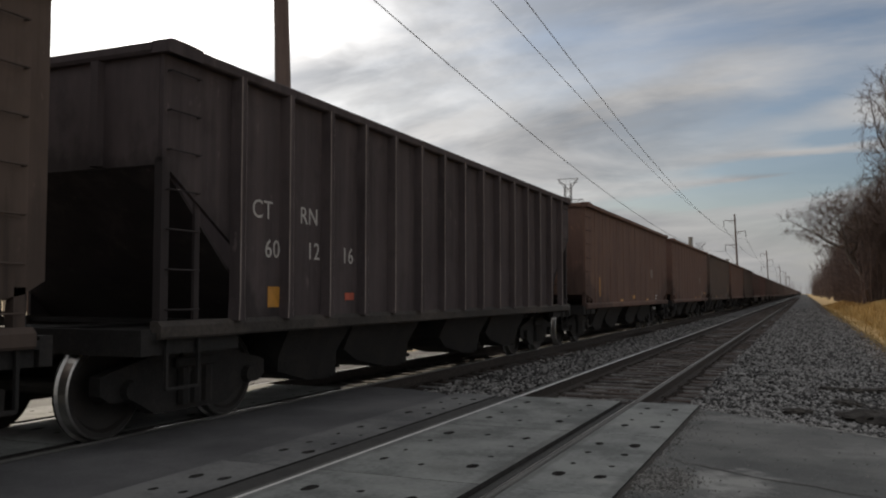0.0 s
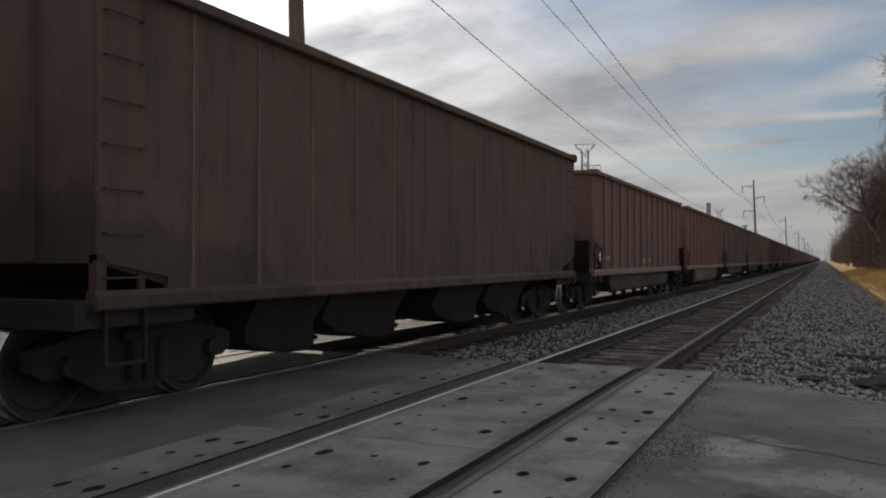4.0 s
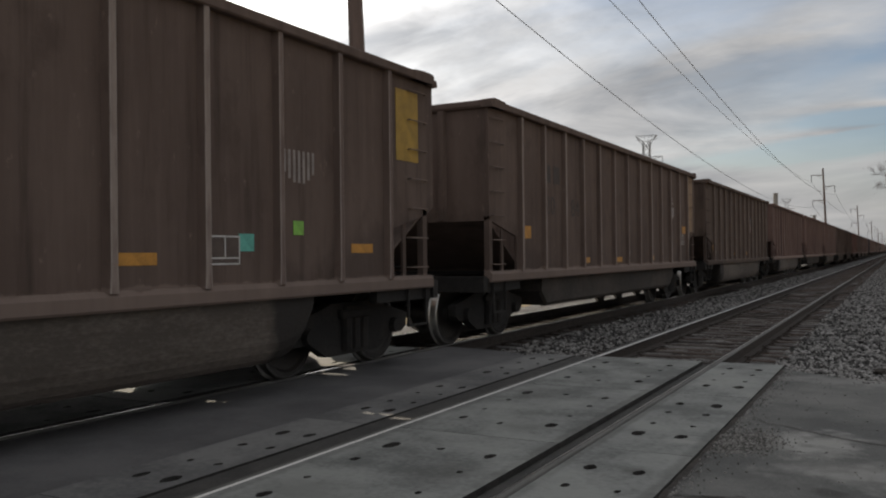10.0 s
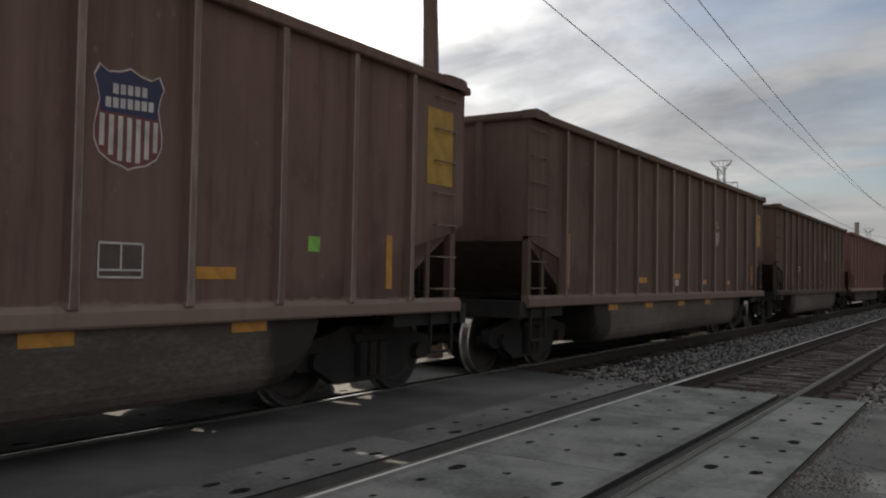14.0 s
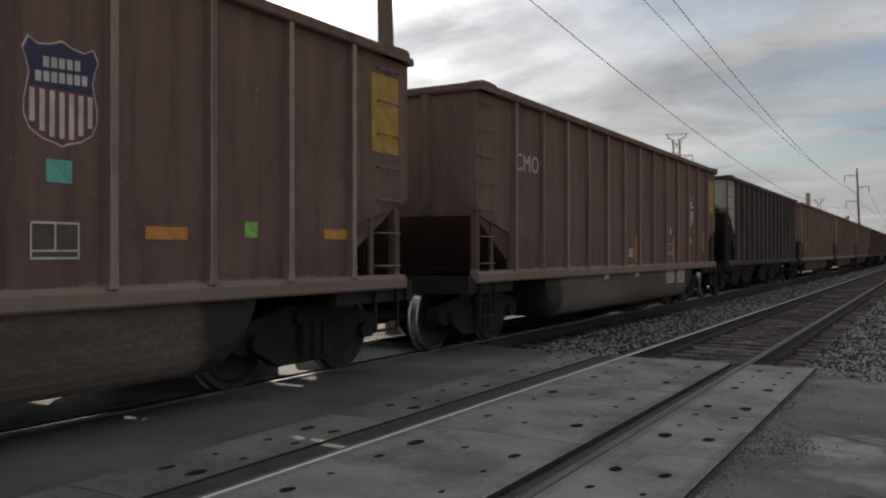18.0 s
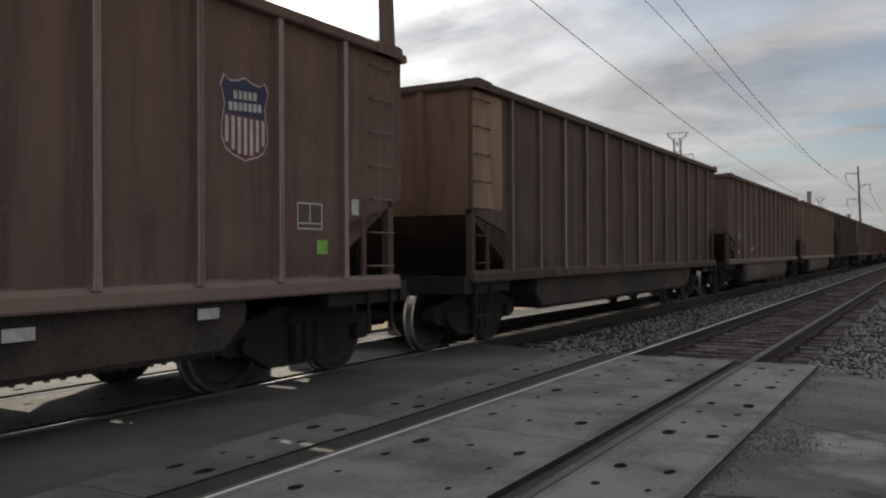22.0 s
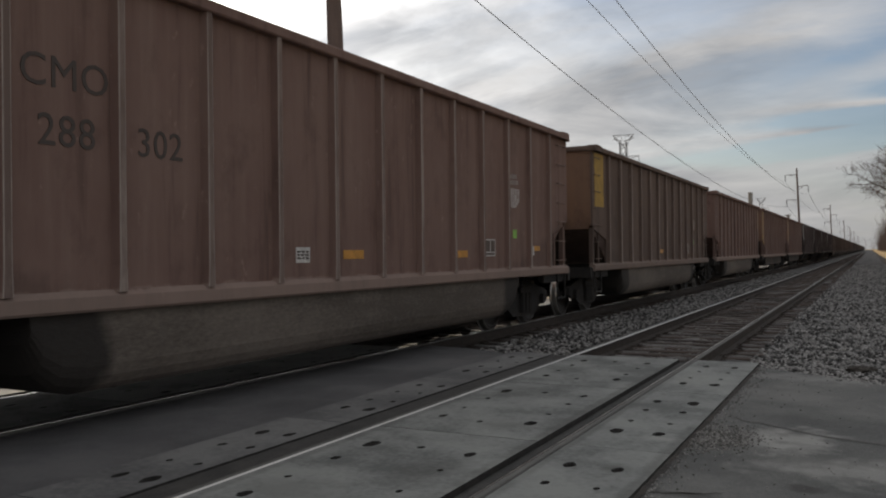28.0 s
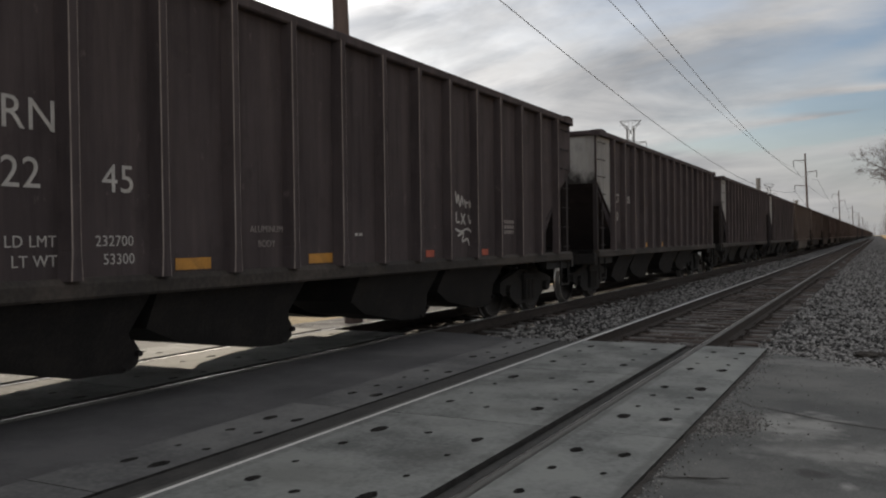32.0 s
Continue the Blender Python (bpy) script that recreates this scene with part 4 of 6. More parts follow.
def tub(deep):
    """The bathtub between the trucks, with rounded ends and bilge."""
    def fill(bm):
        zb = 0.30 if deep else 0.46
        hw = WIDE - 0.05 if deep else WIDE - 0.12
        y_end = 4.62 if deep else 4.70
        prof = [(hw, 0.955), (hw + 0.005, 0.80)]
        prof += [(hw - 0.22 * (1 - math.cos(t)), 0.62 - (0.62 - zb) * math.sin(t)) for t in (math.pi / 2 * i / 5 for i in range(6))] if deep else [(hw - 0.01, zb + 0.05), (hw - 0.06, zb)]
        full = prof + [(-x, z) for x, z in prof[::-1]]
        rings = []
        steps = [(y_end, 0.0), (y_end - 0.02, 0.35), (y_end - 0.12, 0.7), (y_end - 0.28, 0.92), (y_end - 0.5, 1.0)] if deep else [(y_end, 0.5), (y_end - 0.25, 1.0)]
        ys = [(y, k) for y, k in steps] + [(-y, k) for y, k in steps[::-1]]
        for y, k in ys:
            rings.append([bm.verts.new((x, y, 0.955 - (0.955 - z) * (k if k > 0 else 0.02))) for x, z in full])
        n = len(full)
        for a, b in zip(rings, rings[1:]):
            for i in range(n - 1):
                bm.faces.new((a[i], a[i + 1], b[i + 1], b[i]))
        bm.faces.new(rings[0]), bm.faces.new(rings[-1][::-1])
        for r0, r1 in zip(rings, rings[1:]):
            bm.faces.new((r0[0], r1[0], r1[-1], r0[-1]))
        if not deep:
            for i in range(70):
                y = -4.5 + 9.0 * i / 69
                box(bm, hw - 0.10, hw - 0.07, y - 0.016, y + 0.016, zb - 0.018, zb + 0.01)
    return bm_mesh("tub", fill)


def pocket(start):
    """One discharge pocket under a hopper car: a long sheet sloping down to a door with its latch gear."""
    def fill(bm):
        o = [(start, 0.96), (0.98, 0.96), (0.86, 0.60), (0.98, 0.44), (1.02, 0.30), (0.94, 0.245), (0.45, 0.265), (max(start + 0.10, -0.62), 0.44), (start, 0.62)]
        for s in (-1, 1):
            a, b = sorted((s * 0.24, s * 1.34))
            prism(bm, o, "x", a, b)
        for v in bm.verts:
            if abs(v.co.x) > 1.0:
                v.co.x = math.copysign(1.02 + 0.45 * (v.co.z - 0.245), v.co.x)
        for x in (-1.0, -0.55, 0.55, 1.0):
            prism(bm, [(0.92, 0.50), (1.03, 0.52), (1.10, 0.42), (1.07, 0.31), (0.98, 0.26), (0.90, 0.30)], "x", x - 0.05, x + 0.05)
        tube(bm, (-1.10, 1.06, 0.40), (1.10, 1.06, 0.40), 0.028, sides=6)
    return bm_mesh("discharge_pocket", fill)


def truck():
    def fill(bm):
        for s in (-1, 1):
            x0, x1 = s * 0.93, s * 1.06
            o = [(-1.22, 0.60), (-1.10, 0.64), (-0.62, 0.74), (-0.42, 0.80), (0.42, 0.80), (0.62, 0.74), (1.10, 0.64), (1.22, 0.60), (1.22, 0.44), (1.10, 0.37), (0.82, 0.36), (0.52, 0.20), (-0.52, 0.20), (-0.82, 0.36), (-1.10, 0.37), (-1.22, 0.44)]
            prism(bm, o, "x", min(x0, x1), max(x0, x1))
            for y in (-0.89, 0.89):
                tube(bm, (s * 1.05, y, 0.46), (s * 1.13, y, 0.46), 0.10, 0.085, sides=10)
            for y in (-0.17, 0.0, 0.17):
                tube(bm, (s * 1.08, y, 0.26), (s * 1.08, y, 0.62), 0.07, sides=8)
            box(bm, s * 1.07 - 0.05, s * 1.07 + 0.05, -0.30, 0.30, 0.62, 0.72, 0.015)
        box(bm, -1.1, 1.1, -0.20, 0.20, 0.56, 0.78, 0.02)
        for y in (-0.42, 0.42):
            tube(bm, (-0.85, y, 0.40), (0.85, y, 0.40), 0.045, sides=8)
    return bm_mesh("truck", fill)


def wheelset():
    v, f, idx = [], [], []
    prof = [(0.66, 0.08), (0.70, 0.12), (0.685, 0.36), (0.66, 0.41), (0.66, 0.486), (0.685, 0.488), (0.70, 0.462), (0.79, 0.455), (0.80, 0.44), (0.80, 0.39), (0.765, 0.36), (0.745, 0.15), (0.80, 0.12), (0.80, 0.075)]
    seg = 40
    for s in (-1, 1):
        k = len(v)
        for x, r in prof:
            v += [(s * x, r * math.cos(2 * math.pi * i / seg), r * math.sin(2 * math.pi * i / seg)) for i in range(seg)]
        for p in range(len(prof) - 1):
            for i in range(seg):
                j = (i + 1) % seg
                f.append((k + p * seg + i, k + p * seg + j, k + (p + 1) * seg + j, k + (p + 1) * seg + i))
                idx.append(1 if p in (5, 6, 7) else 0)
        f.append(tuple(k + (len(prof) - 1) * seg + i for i in range(seg))), idx.append(0)
    k = len(v)
    for x in (-0.95, 0.95):
        v += [(x, 0.08 * math.cos(2 * math.pi * i / 10), 0.08 * math.sin(2 * math.pi * i / 10)) for i in range(10)]
    for i in range(10):
        f.append((k + i, k + (i + 1) % 10, k + 10 + (i + 1) % 10, k + 10 + i)), idx.append(0)
    me = mesh_of("wheelset", v, f, idx, (M["wheel"], M["tread"]))
    bm = bmesh.new()
    bm.from_mesh(me)
    fix_normals(bm)
    bm.to_mesh(me)
    bm.free()
    return me


def coupler():
    def fill(bm):
        box(bm, -0.10, 0.10, HALF + 0.10, HALF + 0.70, 0.76, 0.92, 0.02)
        prism(bm, [(-0.20, HALF + 0.68), (0.10, HALF + 0.68), (0.16, HALF + 0.85), (0.05, HALF + 0.915), (-0.05, HALF + 0.84), (-0.16, HALF + 0.915), (-0.24, HALF + 0.82)], "z", 0.70, 0.98)
        pts = [(0.32, HALF + 0.2, 0.80), (0.36, HALF + 0.42, 0.62), (0.34, HALF + 0.62, 0.50), (0.28, HALF + 0.80, 0.46), (0.2, HALF + 0.91, 0.47)]
        for a, b in zip(pts, pts[1:]):
            tube(bm, a, b, 0.024, sides=6)
    return bm_mesh("coupler", fill)


def turned(me, key):
    """The same mesh for the other end or side."""
    def make():
        n = me.copy()
        n.transform(pose(0, 0, 0, 0, 0, 180))
        return n
    return cached(("turned", key), make)


def mirrored_x(me, key):
    def make():
        n = me.copy()
        n.transform(Matrix.Diagonal((-1, 1, 1, 1)))
        n.flip_normals()
        return n
    return cached(("mx", key), make)


# markings: flat shapes on the near side of a car, given by the car's own y and z
FACE_X = WIDE - 0.0335


def text_mesh(s, size):
    def make():
        cu = bpy.data.curves.new("lettering", "FONT")
        cu.body, cu.size, cu.extrude = s, size / 0.72, 0.002
        cu.resolution_u = 3
        cu.space_character = 1.05
        ob = new("lettering", cu)
        me = bpy.data.meshes.new_from_object(ob)
        bpy.data.objects.remove(ob)
        me.transform(Matrix(((0, 0, 1, 0), (1, 0, 0, 0), (0, 1, 0, 0), (0, 0, 0, 1))))
        me.name = "lettering"
        me.materials.clear()
        return me
    return cached(("text", s, size), make)


def decal_mesh(w, h):
    def make():
        bm = bmesh.new()
        box(bm, -0.002, 0.002, -w / 2, w / 2, -h / 2, h / 2)
        return to_mesh("decal", bm)
    return cached(("decal", round(w, 3), round(h, 3)), make)


def bars_mesh(w, h, rows, per):
    """Unreadable writing: short bars."""
    def make():
        bm = bmesh.new()
        rnd = random.Random(rows * 10 + per)
        for r in range(rows):
            z = h / 2 - (r + 0.5) * h / rows
            y = -w / 2
            while y < w / 2 - 0.02:
                k = w / per * rnd.uniform(0.5, 1.0)
                box(bm, -0.001, 0.001, y, min(y + k, w / 2), z - 0.32 * h / rows, z + 0.32 * h / rows)
                y += k + w / per * 0.28
        return to_mesh("small_print", bm)
    return cached(("bars", w, h, rows, per), make)


def shield_mesh(piece):
    """A heraldic shield: flared top corners, drawn-in waist, pointed foot."""
    w, h = 0.29, 0.36
    right = [(0.0, 1.0), (0.30, 0.90), (0.62, 0.86), (0.86, 0.97), (1.0, 0.74), (0.90, 0.52), (0.84, 0.30), (0.90, 0.05), (0.97, -0.22), (0.96, -0.48), (0.82, -0.72), (0.50, -0.88), (0.22, -0.93), (0.0, -1.0)]
    ring = right + [(-y, z) for y, z in right[-2:0:-1]]

    def outline(k):
        return [(y * w * k, z * h * k) for y, z in ring]

    def make():
        bm = bmesh.new()
        if piece == "edge":
            prism(bm, outline(1.035), "x", -0.001, 0.0)
        elif piece == "field":
            prism(bm, outline(1.0), "x", 0.0, 0.0012)
        elif piece == "head":
            o = [(y, z) for y, z in outline(0.985) if z > 0.10 * h]
            k = len(o) // 2 + 1
            prism(bm, o[:k] + [(w * 0.83, 0.08 * h), (-w * 0.83, 0.08 * h)] + o[k:], "x", 0.0012, 0.0022)
        elif piece == "bars":
            for i in range(7):
                y = -w * 0.78 + w * 0.26 * i
                foot = -0.86 if i in (2, 3, 4) else -0.76 if i in (1, 5) else -0.60
                box(bm, 0.0022, 0.0034, y - w * 0.068, y + w * 0.068, h * foot, h * 0.03)
        else:
            for z, n, half in ((0.58, 5, 0.42), (0.30, 7, 0.62)):
                for i in range(n):
                    y = w * half * (2 * i / (n - 1) - 1)
                    lift = 0.05 * h * y / w
                    box(bm, 0.0024, 0.0038, y - w * 0.075, y + w * 0.075, h * (z - 0.10) + lift, h * (z + 0.10) + lift)
        return to_mesh("emblem_" + piece, bm)
    return cached(("shield", piece), make)


def put(car, name, me, material, y, z, x=FACE_X + 0.002, label=""):
    return part(name, me, material, car, label, Matrix.Translation((x, y, z)))


def mark(car, kind, y, z, *a):
    if kind == "tape":
        put(car, "reflector_tape", decal_mesh(a[0] if a else 0.42, a[1] if len(a) > 1 else 0.10), M["orange"], y, z, label="orange-yellow reflective tape")
    elif kind == "bigtape":
        put(car, "reflector_tape", decal_mesh(a[0], a[1]), M["orange"], y, z, label="large orange reflective tape")
    elif kind == "rtape":
        put(car, "reflector_tape", decal_mesh(0.22, 0.09), M["redtape"], y, z, label="faded red reflective tape")
    elif kind == "tubtape":
        put(car, "reflector_tape", decal_mesh(0.40, 0.10), M["orange"], y, z, WIDE - 0.043, "reflective tape on the tub")
    elif kind == "tubtape2":
        put(car, "reflector_tape", decal_mesh(0.24, 0.09), M["white"], y, z, WIDE - 0.043, "worn white reflective tape on the tub")
    elif kind == "tubwhite":
        p = put(car, "notice_panel", decal_mesh(0.62, 0.30), M["white"], y, z, WIDE - 0.042, "pale stencilled notice on the tub")
        part("small_print", bars_mesh(0.50, 0.24, 4, 4), M["letter_grey"], p, "", Matrix.Translation((0.0025, 0, 0)))
    elif kind == "label":
        p = put(car, "data_plate", decal_mesh(a[0] if a else 0.24, a[1] if len(a) > 1 else 0.16), M["white"], y, z, label="white data plate with small print")
        part("small_print", bars_mesh(0.20, 0.10, 3, 3), M["letter_dark"], p, "", Matrix.Translation((0.0025, 0, 0)))
    elif kind == "box":
        p = put(car, "stencil_box", decal_mesh(0.38, 0.26), M["letter_grey"], y, z, label="dark lettered panel with a white border")
        for w, h, dy, dz in ((0.38, 0.016, 0, 0.122), (0.38, 0.016, 0, -0.122), (0.38, 0.014, 0, -0.07), (0.014, 0.26, 0.183, 0), (0.014, 0.26, -0.183, 0), (0.014, 0.18, 0.0, 0.03)):
            part("border", decal_mesh(w, h), M["white"], p, "", Matrix.Translation((0.0025, dy, dz)))
    elif kind == "yellow":
        put(car, "paint_patch", decal_mesh(0.52, 0.86), M["yellow"], min(y + 0.10, HALF - 0.30), z - 0.06, FACE_X + 0.003, "faded yellow paint patch")
    elif kind in ("green", "teal", "white", "silver"):
        put(car, "paint_patch" if kind == "silver" else "sticker", decal_mesh(*a), M[kind], y, z, FACE_X + 0.003, {"silver": "bare aluminium panel"}.get(kind, kind + " sticker"))
    elif kind == "shield":
        k = a[0] if a else 1.0
        e = put(car, "shield_emblem", shield_mesh("edge"), M["emblem_white"], y, z, FACE_X + 0.0025, "shield emblem, blue head over white and red stripes")
        for n, c in (("field", "emblem_red"), ("head", "blue"), ("bars", "emblem_white"), ("lines", "emblem_white")):
            piece = part("emblem_" + {"bars": "striping", "lines": "script"}.get(n, n), shield_mesh(n), M[c], e)
            if n in ("bars", "lines"):
                tagged(piece, kind="stuff")
    elif kind == "worn":
        e = put(car, "shield_emblem", shield_mesh("bars"), M["emblem_white"], y, z, FACE_X + 0.0005, "worn emblem, only white bars and script left")
        tagged(part("emblem_script", shield_mesh("lines"), M["emblem_dull"], e), kind="stuff")
    elif kind == "ghost":
        tagged(put(car, "shield_emblem", shield_mesh("bars"), M["emblem_dull"], y, z, FACE_X + 0.0005, "worn pale bars of a faded emblem"), kind="stuff")
    elif kind == "bar":
        put(car, "reporting_mark", decal_mesh(0.30, 0.30), M["letter_dark"], y, z, label="dark block of worn reporting mark")
    elif kind == "print":
        put(car, "small_print", bars_mesh(a[0], a[1], a[2], a[3]), M[a[4] if len(a) > 4 else "letter_white"], y, z, label="worn small print")
    else:
        for i, c in enumerate(kind):
            if c != " ":
                one, whole = text_mesh(c, a[0]), text_mesh(kind[:i + 1], a[0])
                shift = max(v.co.y for v in whole.vertices) - max(v.co.y for v in one.vertices)
                put(car, "letter", one, M[a[1]], y + shift, z, label="painted letter " + c)


def scrawl(car, pts, material, w=0.018):
    """One sprayed line: a thin ribbon along a smoothed path."""
    path = []
    n = len(pts)
    for i in range(n - 1):
        p0, p1, p2, p3 = (Vector(pts[min(max(k, 0), n - 1)]) for k in (i - 1, i, i + 1, i + 2))
        for t in (0.0, 0.25, 0.5, 0.75):
            path.append(0.5 * (2 * p1 + (p2 - p0) * t + (2 * p0 - 5 * p1 + 4 * p2 - p3) * t * t + (3 * p1 - p0 - 3 * p2 + p3) * t * t * t))
    path.append(Vector(pts[-1]))
    v, f = [], []
    for i, p in enumerate(path):
        d = (path[min(i + 1, len(path) - 1)] - path[max(i - 1, 0)]).normalized()
        k = w * (0.55 if i in (0, len(path) - 1) else 1.0)
        for side, x in ((-k, 0.0), (k, 0.0), (k, 0.004), (-k, 0.004)):
            v.append((FACE_X + x, p.x - d.y * side, p.y + d.x * side))
        if i:
            a, b = 4 * i - 4, 4 * i
            f += [(a + q, a + (q + 1) % 4, b + (q + 1) % 4, b + q) for q in range(4)]
    f += [(0, 1, 2, 3), tuple(len(v) - 4 + q for q in (3, 2, 1, 0))]
    bm = bmesh.new()
    bm.from_mesh(mesh_of("graffiti", v, f))
    part("graffiti", bm, material, car, "loose white graffiti line")


CUT = {"gondola": (1.0, 1.62, 1.86), "hopper": (1.22, 1.70, 2.52), "steel": (0.80, 1.20, 1.34)}
RIBS = {"gondola": [6.0 - 0.985 * i for i in range(13)], "flat": [6.0 - 0.985 * i for i in range(13)], "hopper": [-5.904 + 0.862 * i for i in range(15)]}


WHEELS = []


def car_y(j):
    """Where the middle of a car stands before the train moves on; the couplers of the leading cars are pushed in."""
    return Y_FIRST + L_CAR * j + (0.45 if j < 0 else 0.0)


def corner_plate(z_end):
    """The side sheet carried on past the end wall, with a lip at the top."""
    def fill(bm):
        prism(bm, [(HALF - 0.01, z_end), (HALF + 0.17, z_end + 0.10), (HALF + 0.17, 3.49), (HALF - 0.01, 3.49)], "x", WIDE - 0.074, WIDE - 0.038)
        prism(bm, [(HALF, 3.495), (HALF + 0.22, 3.495), (HALF + 0.24, 3.52), (HALF + 0.22, 3.58), (HALF, 3.60)], "x", WIDE - 0.12, WIDE + 0.01)
    return bm_mesh("corner_plate", fill)


def build_car(j, kind, paint, far=False, end_paint=None):
    """One coal car of the train. kind: tub, gondola (shallow tub), hopper, steel (smooth sides over hopper pockets)."""
    words = {"tub": "gondola coal car with outside ribs and rounded tub", "gondola": "gondola coal car with outside ribs and shallow tub", "hopper": "ribbed hopper coal car with discharge pockets", "steel": "smooth-sided steel hopper coal car"}[kind]
    shade = {"red": "oxide red", "brown": "brown", "tan": "faded brown", "dull": "dull brown", "umber": "umber", "rust": "rusty red", "olive": "dark brown", "black": "black"}[paint]
    car = thing("coal_car", "weathered " + shade + " " + words, "freight car", Matrix.Translation((X_TRAIN, car_y(j), 0)), "cars of the coal train")
    hop = kind in ("hopper", "steel")
    ck = kind if hop else "gondola"
    cut = CUT[ck]
    style = {"hopper": "hopper", "steel": "flat"}.get(kind, "gondola")
    pm = M[paint]
    em = M[end_paint] if end_paint else pm
    rm = pm
    sp = cached(("side", ck), lambda: side_panel(cut))
    ew, ss = cached(("end", ck), lambda: end_wall(cut[2])), cached(("slope", ck), lambda: slope_sheet(cut))
    if far:
        def shell():
            bm = bmesh.new()
            for m in (sp, turned(sp, ("side", ck)), ew, turned(ew, ("end", ck)), ss, turned(ss, ("slope", ck))):
                bm.from_mesh(m)
            return to_mesh("body", bm)
        part("body", cached(("shell", ck), shell), pm, car)
        def ribs():
            bm = bmesh.new()
            one = cached(("rib", style), lambda: rib(style))
            for s in (0, 1):
                for y in RIBS[style]:
                    n = one.copy()
                    n.transform(pose(0, 0, 0, 0, 0, 180 * s) @ Matrix.Translation((0, y, 0)))
                    bm.from_mesh(n)
                    bpy.data.meshes.remove(n)
            return to_mesh("ribs", bm)
        tagged(part("ribs", cached(("ribs", style), ribs), rm, car), kind="stuff")
    else:
        for s in (0, 1):
            part("side_panel", sp if not s else turned(sp, ("side", ck)), pm, car)
            part("end_wall", ew if not s else turned(ew, ("end", ck)), em, car)
            part("slope_sheet", ss if not s else turned(ss, ("slope", ck)), pm, car)
            one = cached(("rib", style), lambda: rib(style))
            for y in RIBS[style]:
                part("rib", one, rm, car, "", pose(0, y if not s else -y, 0, 0, 0, 180 * s))
            gi, st, el = cached("grab", grab_iron), cached("stirrup", stirrup), cached("end_ladder", end_ladder)
            for z in range(7):
                if s:
                    part("grab_iron", mirrored_x(turned(gi, "grab"), "grabm"), pm, car, "", Matrix.Translation((0, 0, 1.2 + 0.36 * z)))
                else:
                    part("grab_iron", gi, pm, car, "", Matrix.Translation((0, 0, 1.2 + 0.36 * z)))
            part("stirrup", mirrored_x(turned(st, "st"), "stm") if s else st, M["gear"], car)
            ep = cached(("endpost", ck), lambda: end_post(cut[2]))
            for x in (-0.75, 0.75):
                part("end_post", ep if not s else turned(ep, ("endpost", ck)), em, car, "", Matrix.Translation((x, 0, 0)))
            part("ladder", el if not s else turned(el, "el"), M["gear"], car)
            for nm, make in (("corner_post", corner_post), ("corner_stay", corner_stay)):
                cp = cached((nm, ck), lambda: make(cut[2]))
                part(nm, cp if not s else turned(cp, (nm, ck)), pm, car)
                part(nm, mirrored_x(cp, (nm, ck)) if not s else turned(mirrored_x(cp, (nm, ck)), (nm, "m", ck)), pm, car)
            cc = cached("cap", corner_cap)
            part("corner_cap", cc if not s else turned(cc, "cap"), pm, car)
            part("corner_cap", mirrored_x(cc, "cap") if not s else turned(mirrored_x(cc, "cap"), "capm"), pm, car)
        pl = cached(("plate", ck), lambda: corner_plate(cut[2]))
        part("corner_plate", pl, pm, car)
        part("corner_plate", mirrored_x(pl, ("plate", ck)), pm, car)
        part("brake_rigging", cached("rig", brake_rig), M["gear"], car)
    for s in (0, 1):
        sc, ec = cached("chord", side_chord), cached("echord", end_chord)
        part("top_chord", sc if not s else turned(sc, "chord"), pm, car)
        part("end_chord", ec if not s else turned(ec, "echord"), pm, car)
        sl = cached("sill", side_sill)
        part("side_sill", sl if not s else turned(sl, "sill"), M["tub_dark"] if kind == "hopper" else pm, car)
        pl = cached("plat", platform)
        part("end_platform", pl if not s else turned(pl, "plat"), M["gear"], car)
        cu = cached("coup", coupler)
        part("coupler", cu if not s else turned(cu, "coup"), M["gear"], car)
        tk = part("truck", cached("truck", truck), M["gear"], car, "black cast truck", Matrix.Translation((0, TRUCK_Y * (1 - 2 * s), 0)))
        for y in (-0.89, 0.89):
            ws = part("wheelset", cached("wheelset", wheelset), None, tk, "steel wheelset with polished treads", Matrix.Translation((0, y, 0.457)))
            WHEELS.append((car_y(j) + TRUCK_Y * (1 - 2 * s) + y, y, ws))
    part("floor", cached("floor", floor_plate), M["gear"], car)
    if hop:
        for y, start in ((-4.18, -0.45), (-2.04, -1.10), (1.05, -1.05), (3.30, -1.10)):
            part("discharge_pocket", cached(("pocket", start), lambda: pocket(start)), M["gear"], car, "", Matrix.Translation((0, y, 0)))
    else:
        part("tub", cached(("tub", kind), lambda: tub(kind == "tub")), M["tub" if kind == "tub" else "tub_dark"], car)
    if kind == "steel":
        for ob in car.children:
            if max(v.co.z for v in ob.data.vertices) > 2.6:
                ob.data = raised(ob.data)
    return car


def raised(me):
    """The same mesh for the taller steel cars: all above the middle is lifted."""
    def make():
        n = me.copy()
        for v in n.vertices:
            if v.co.z > 2.6:
                v.co.z += 0.115
        return n
    return cached(("raised", me.name), make)


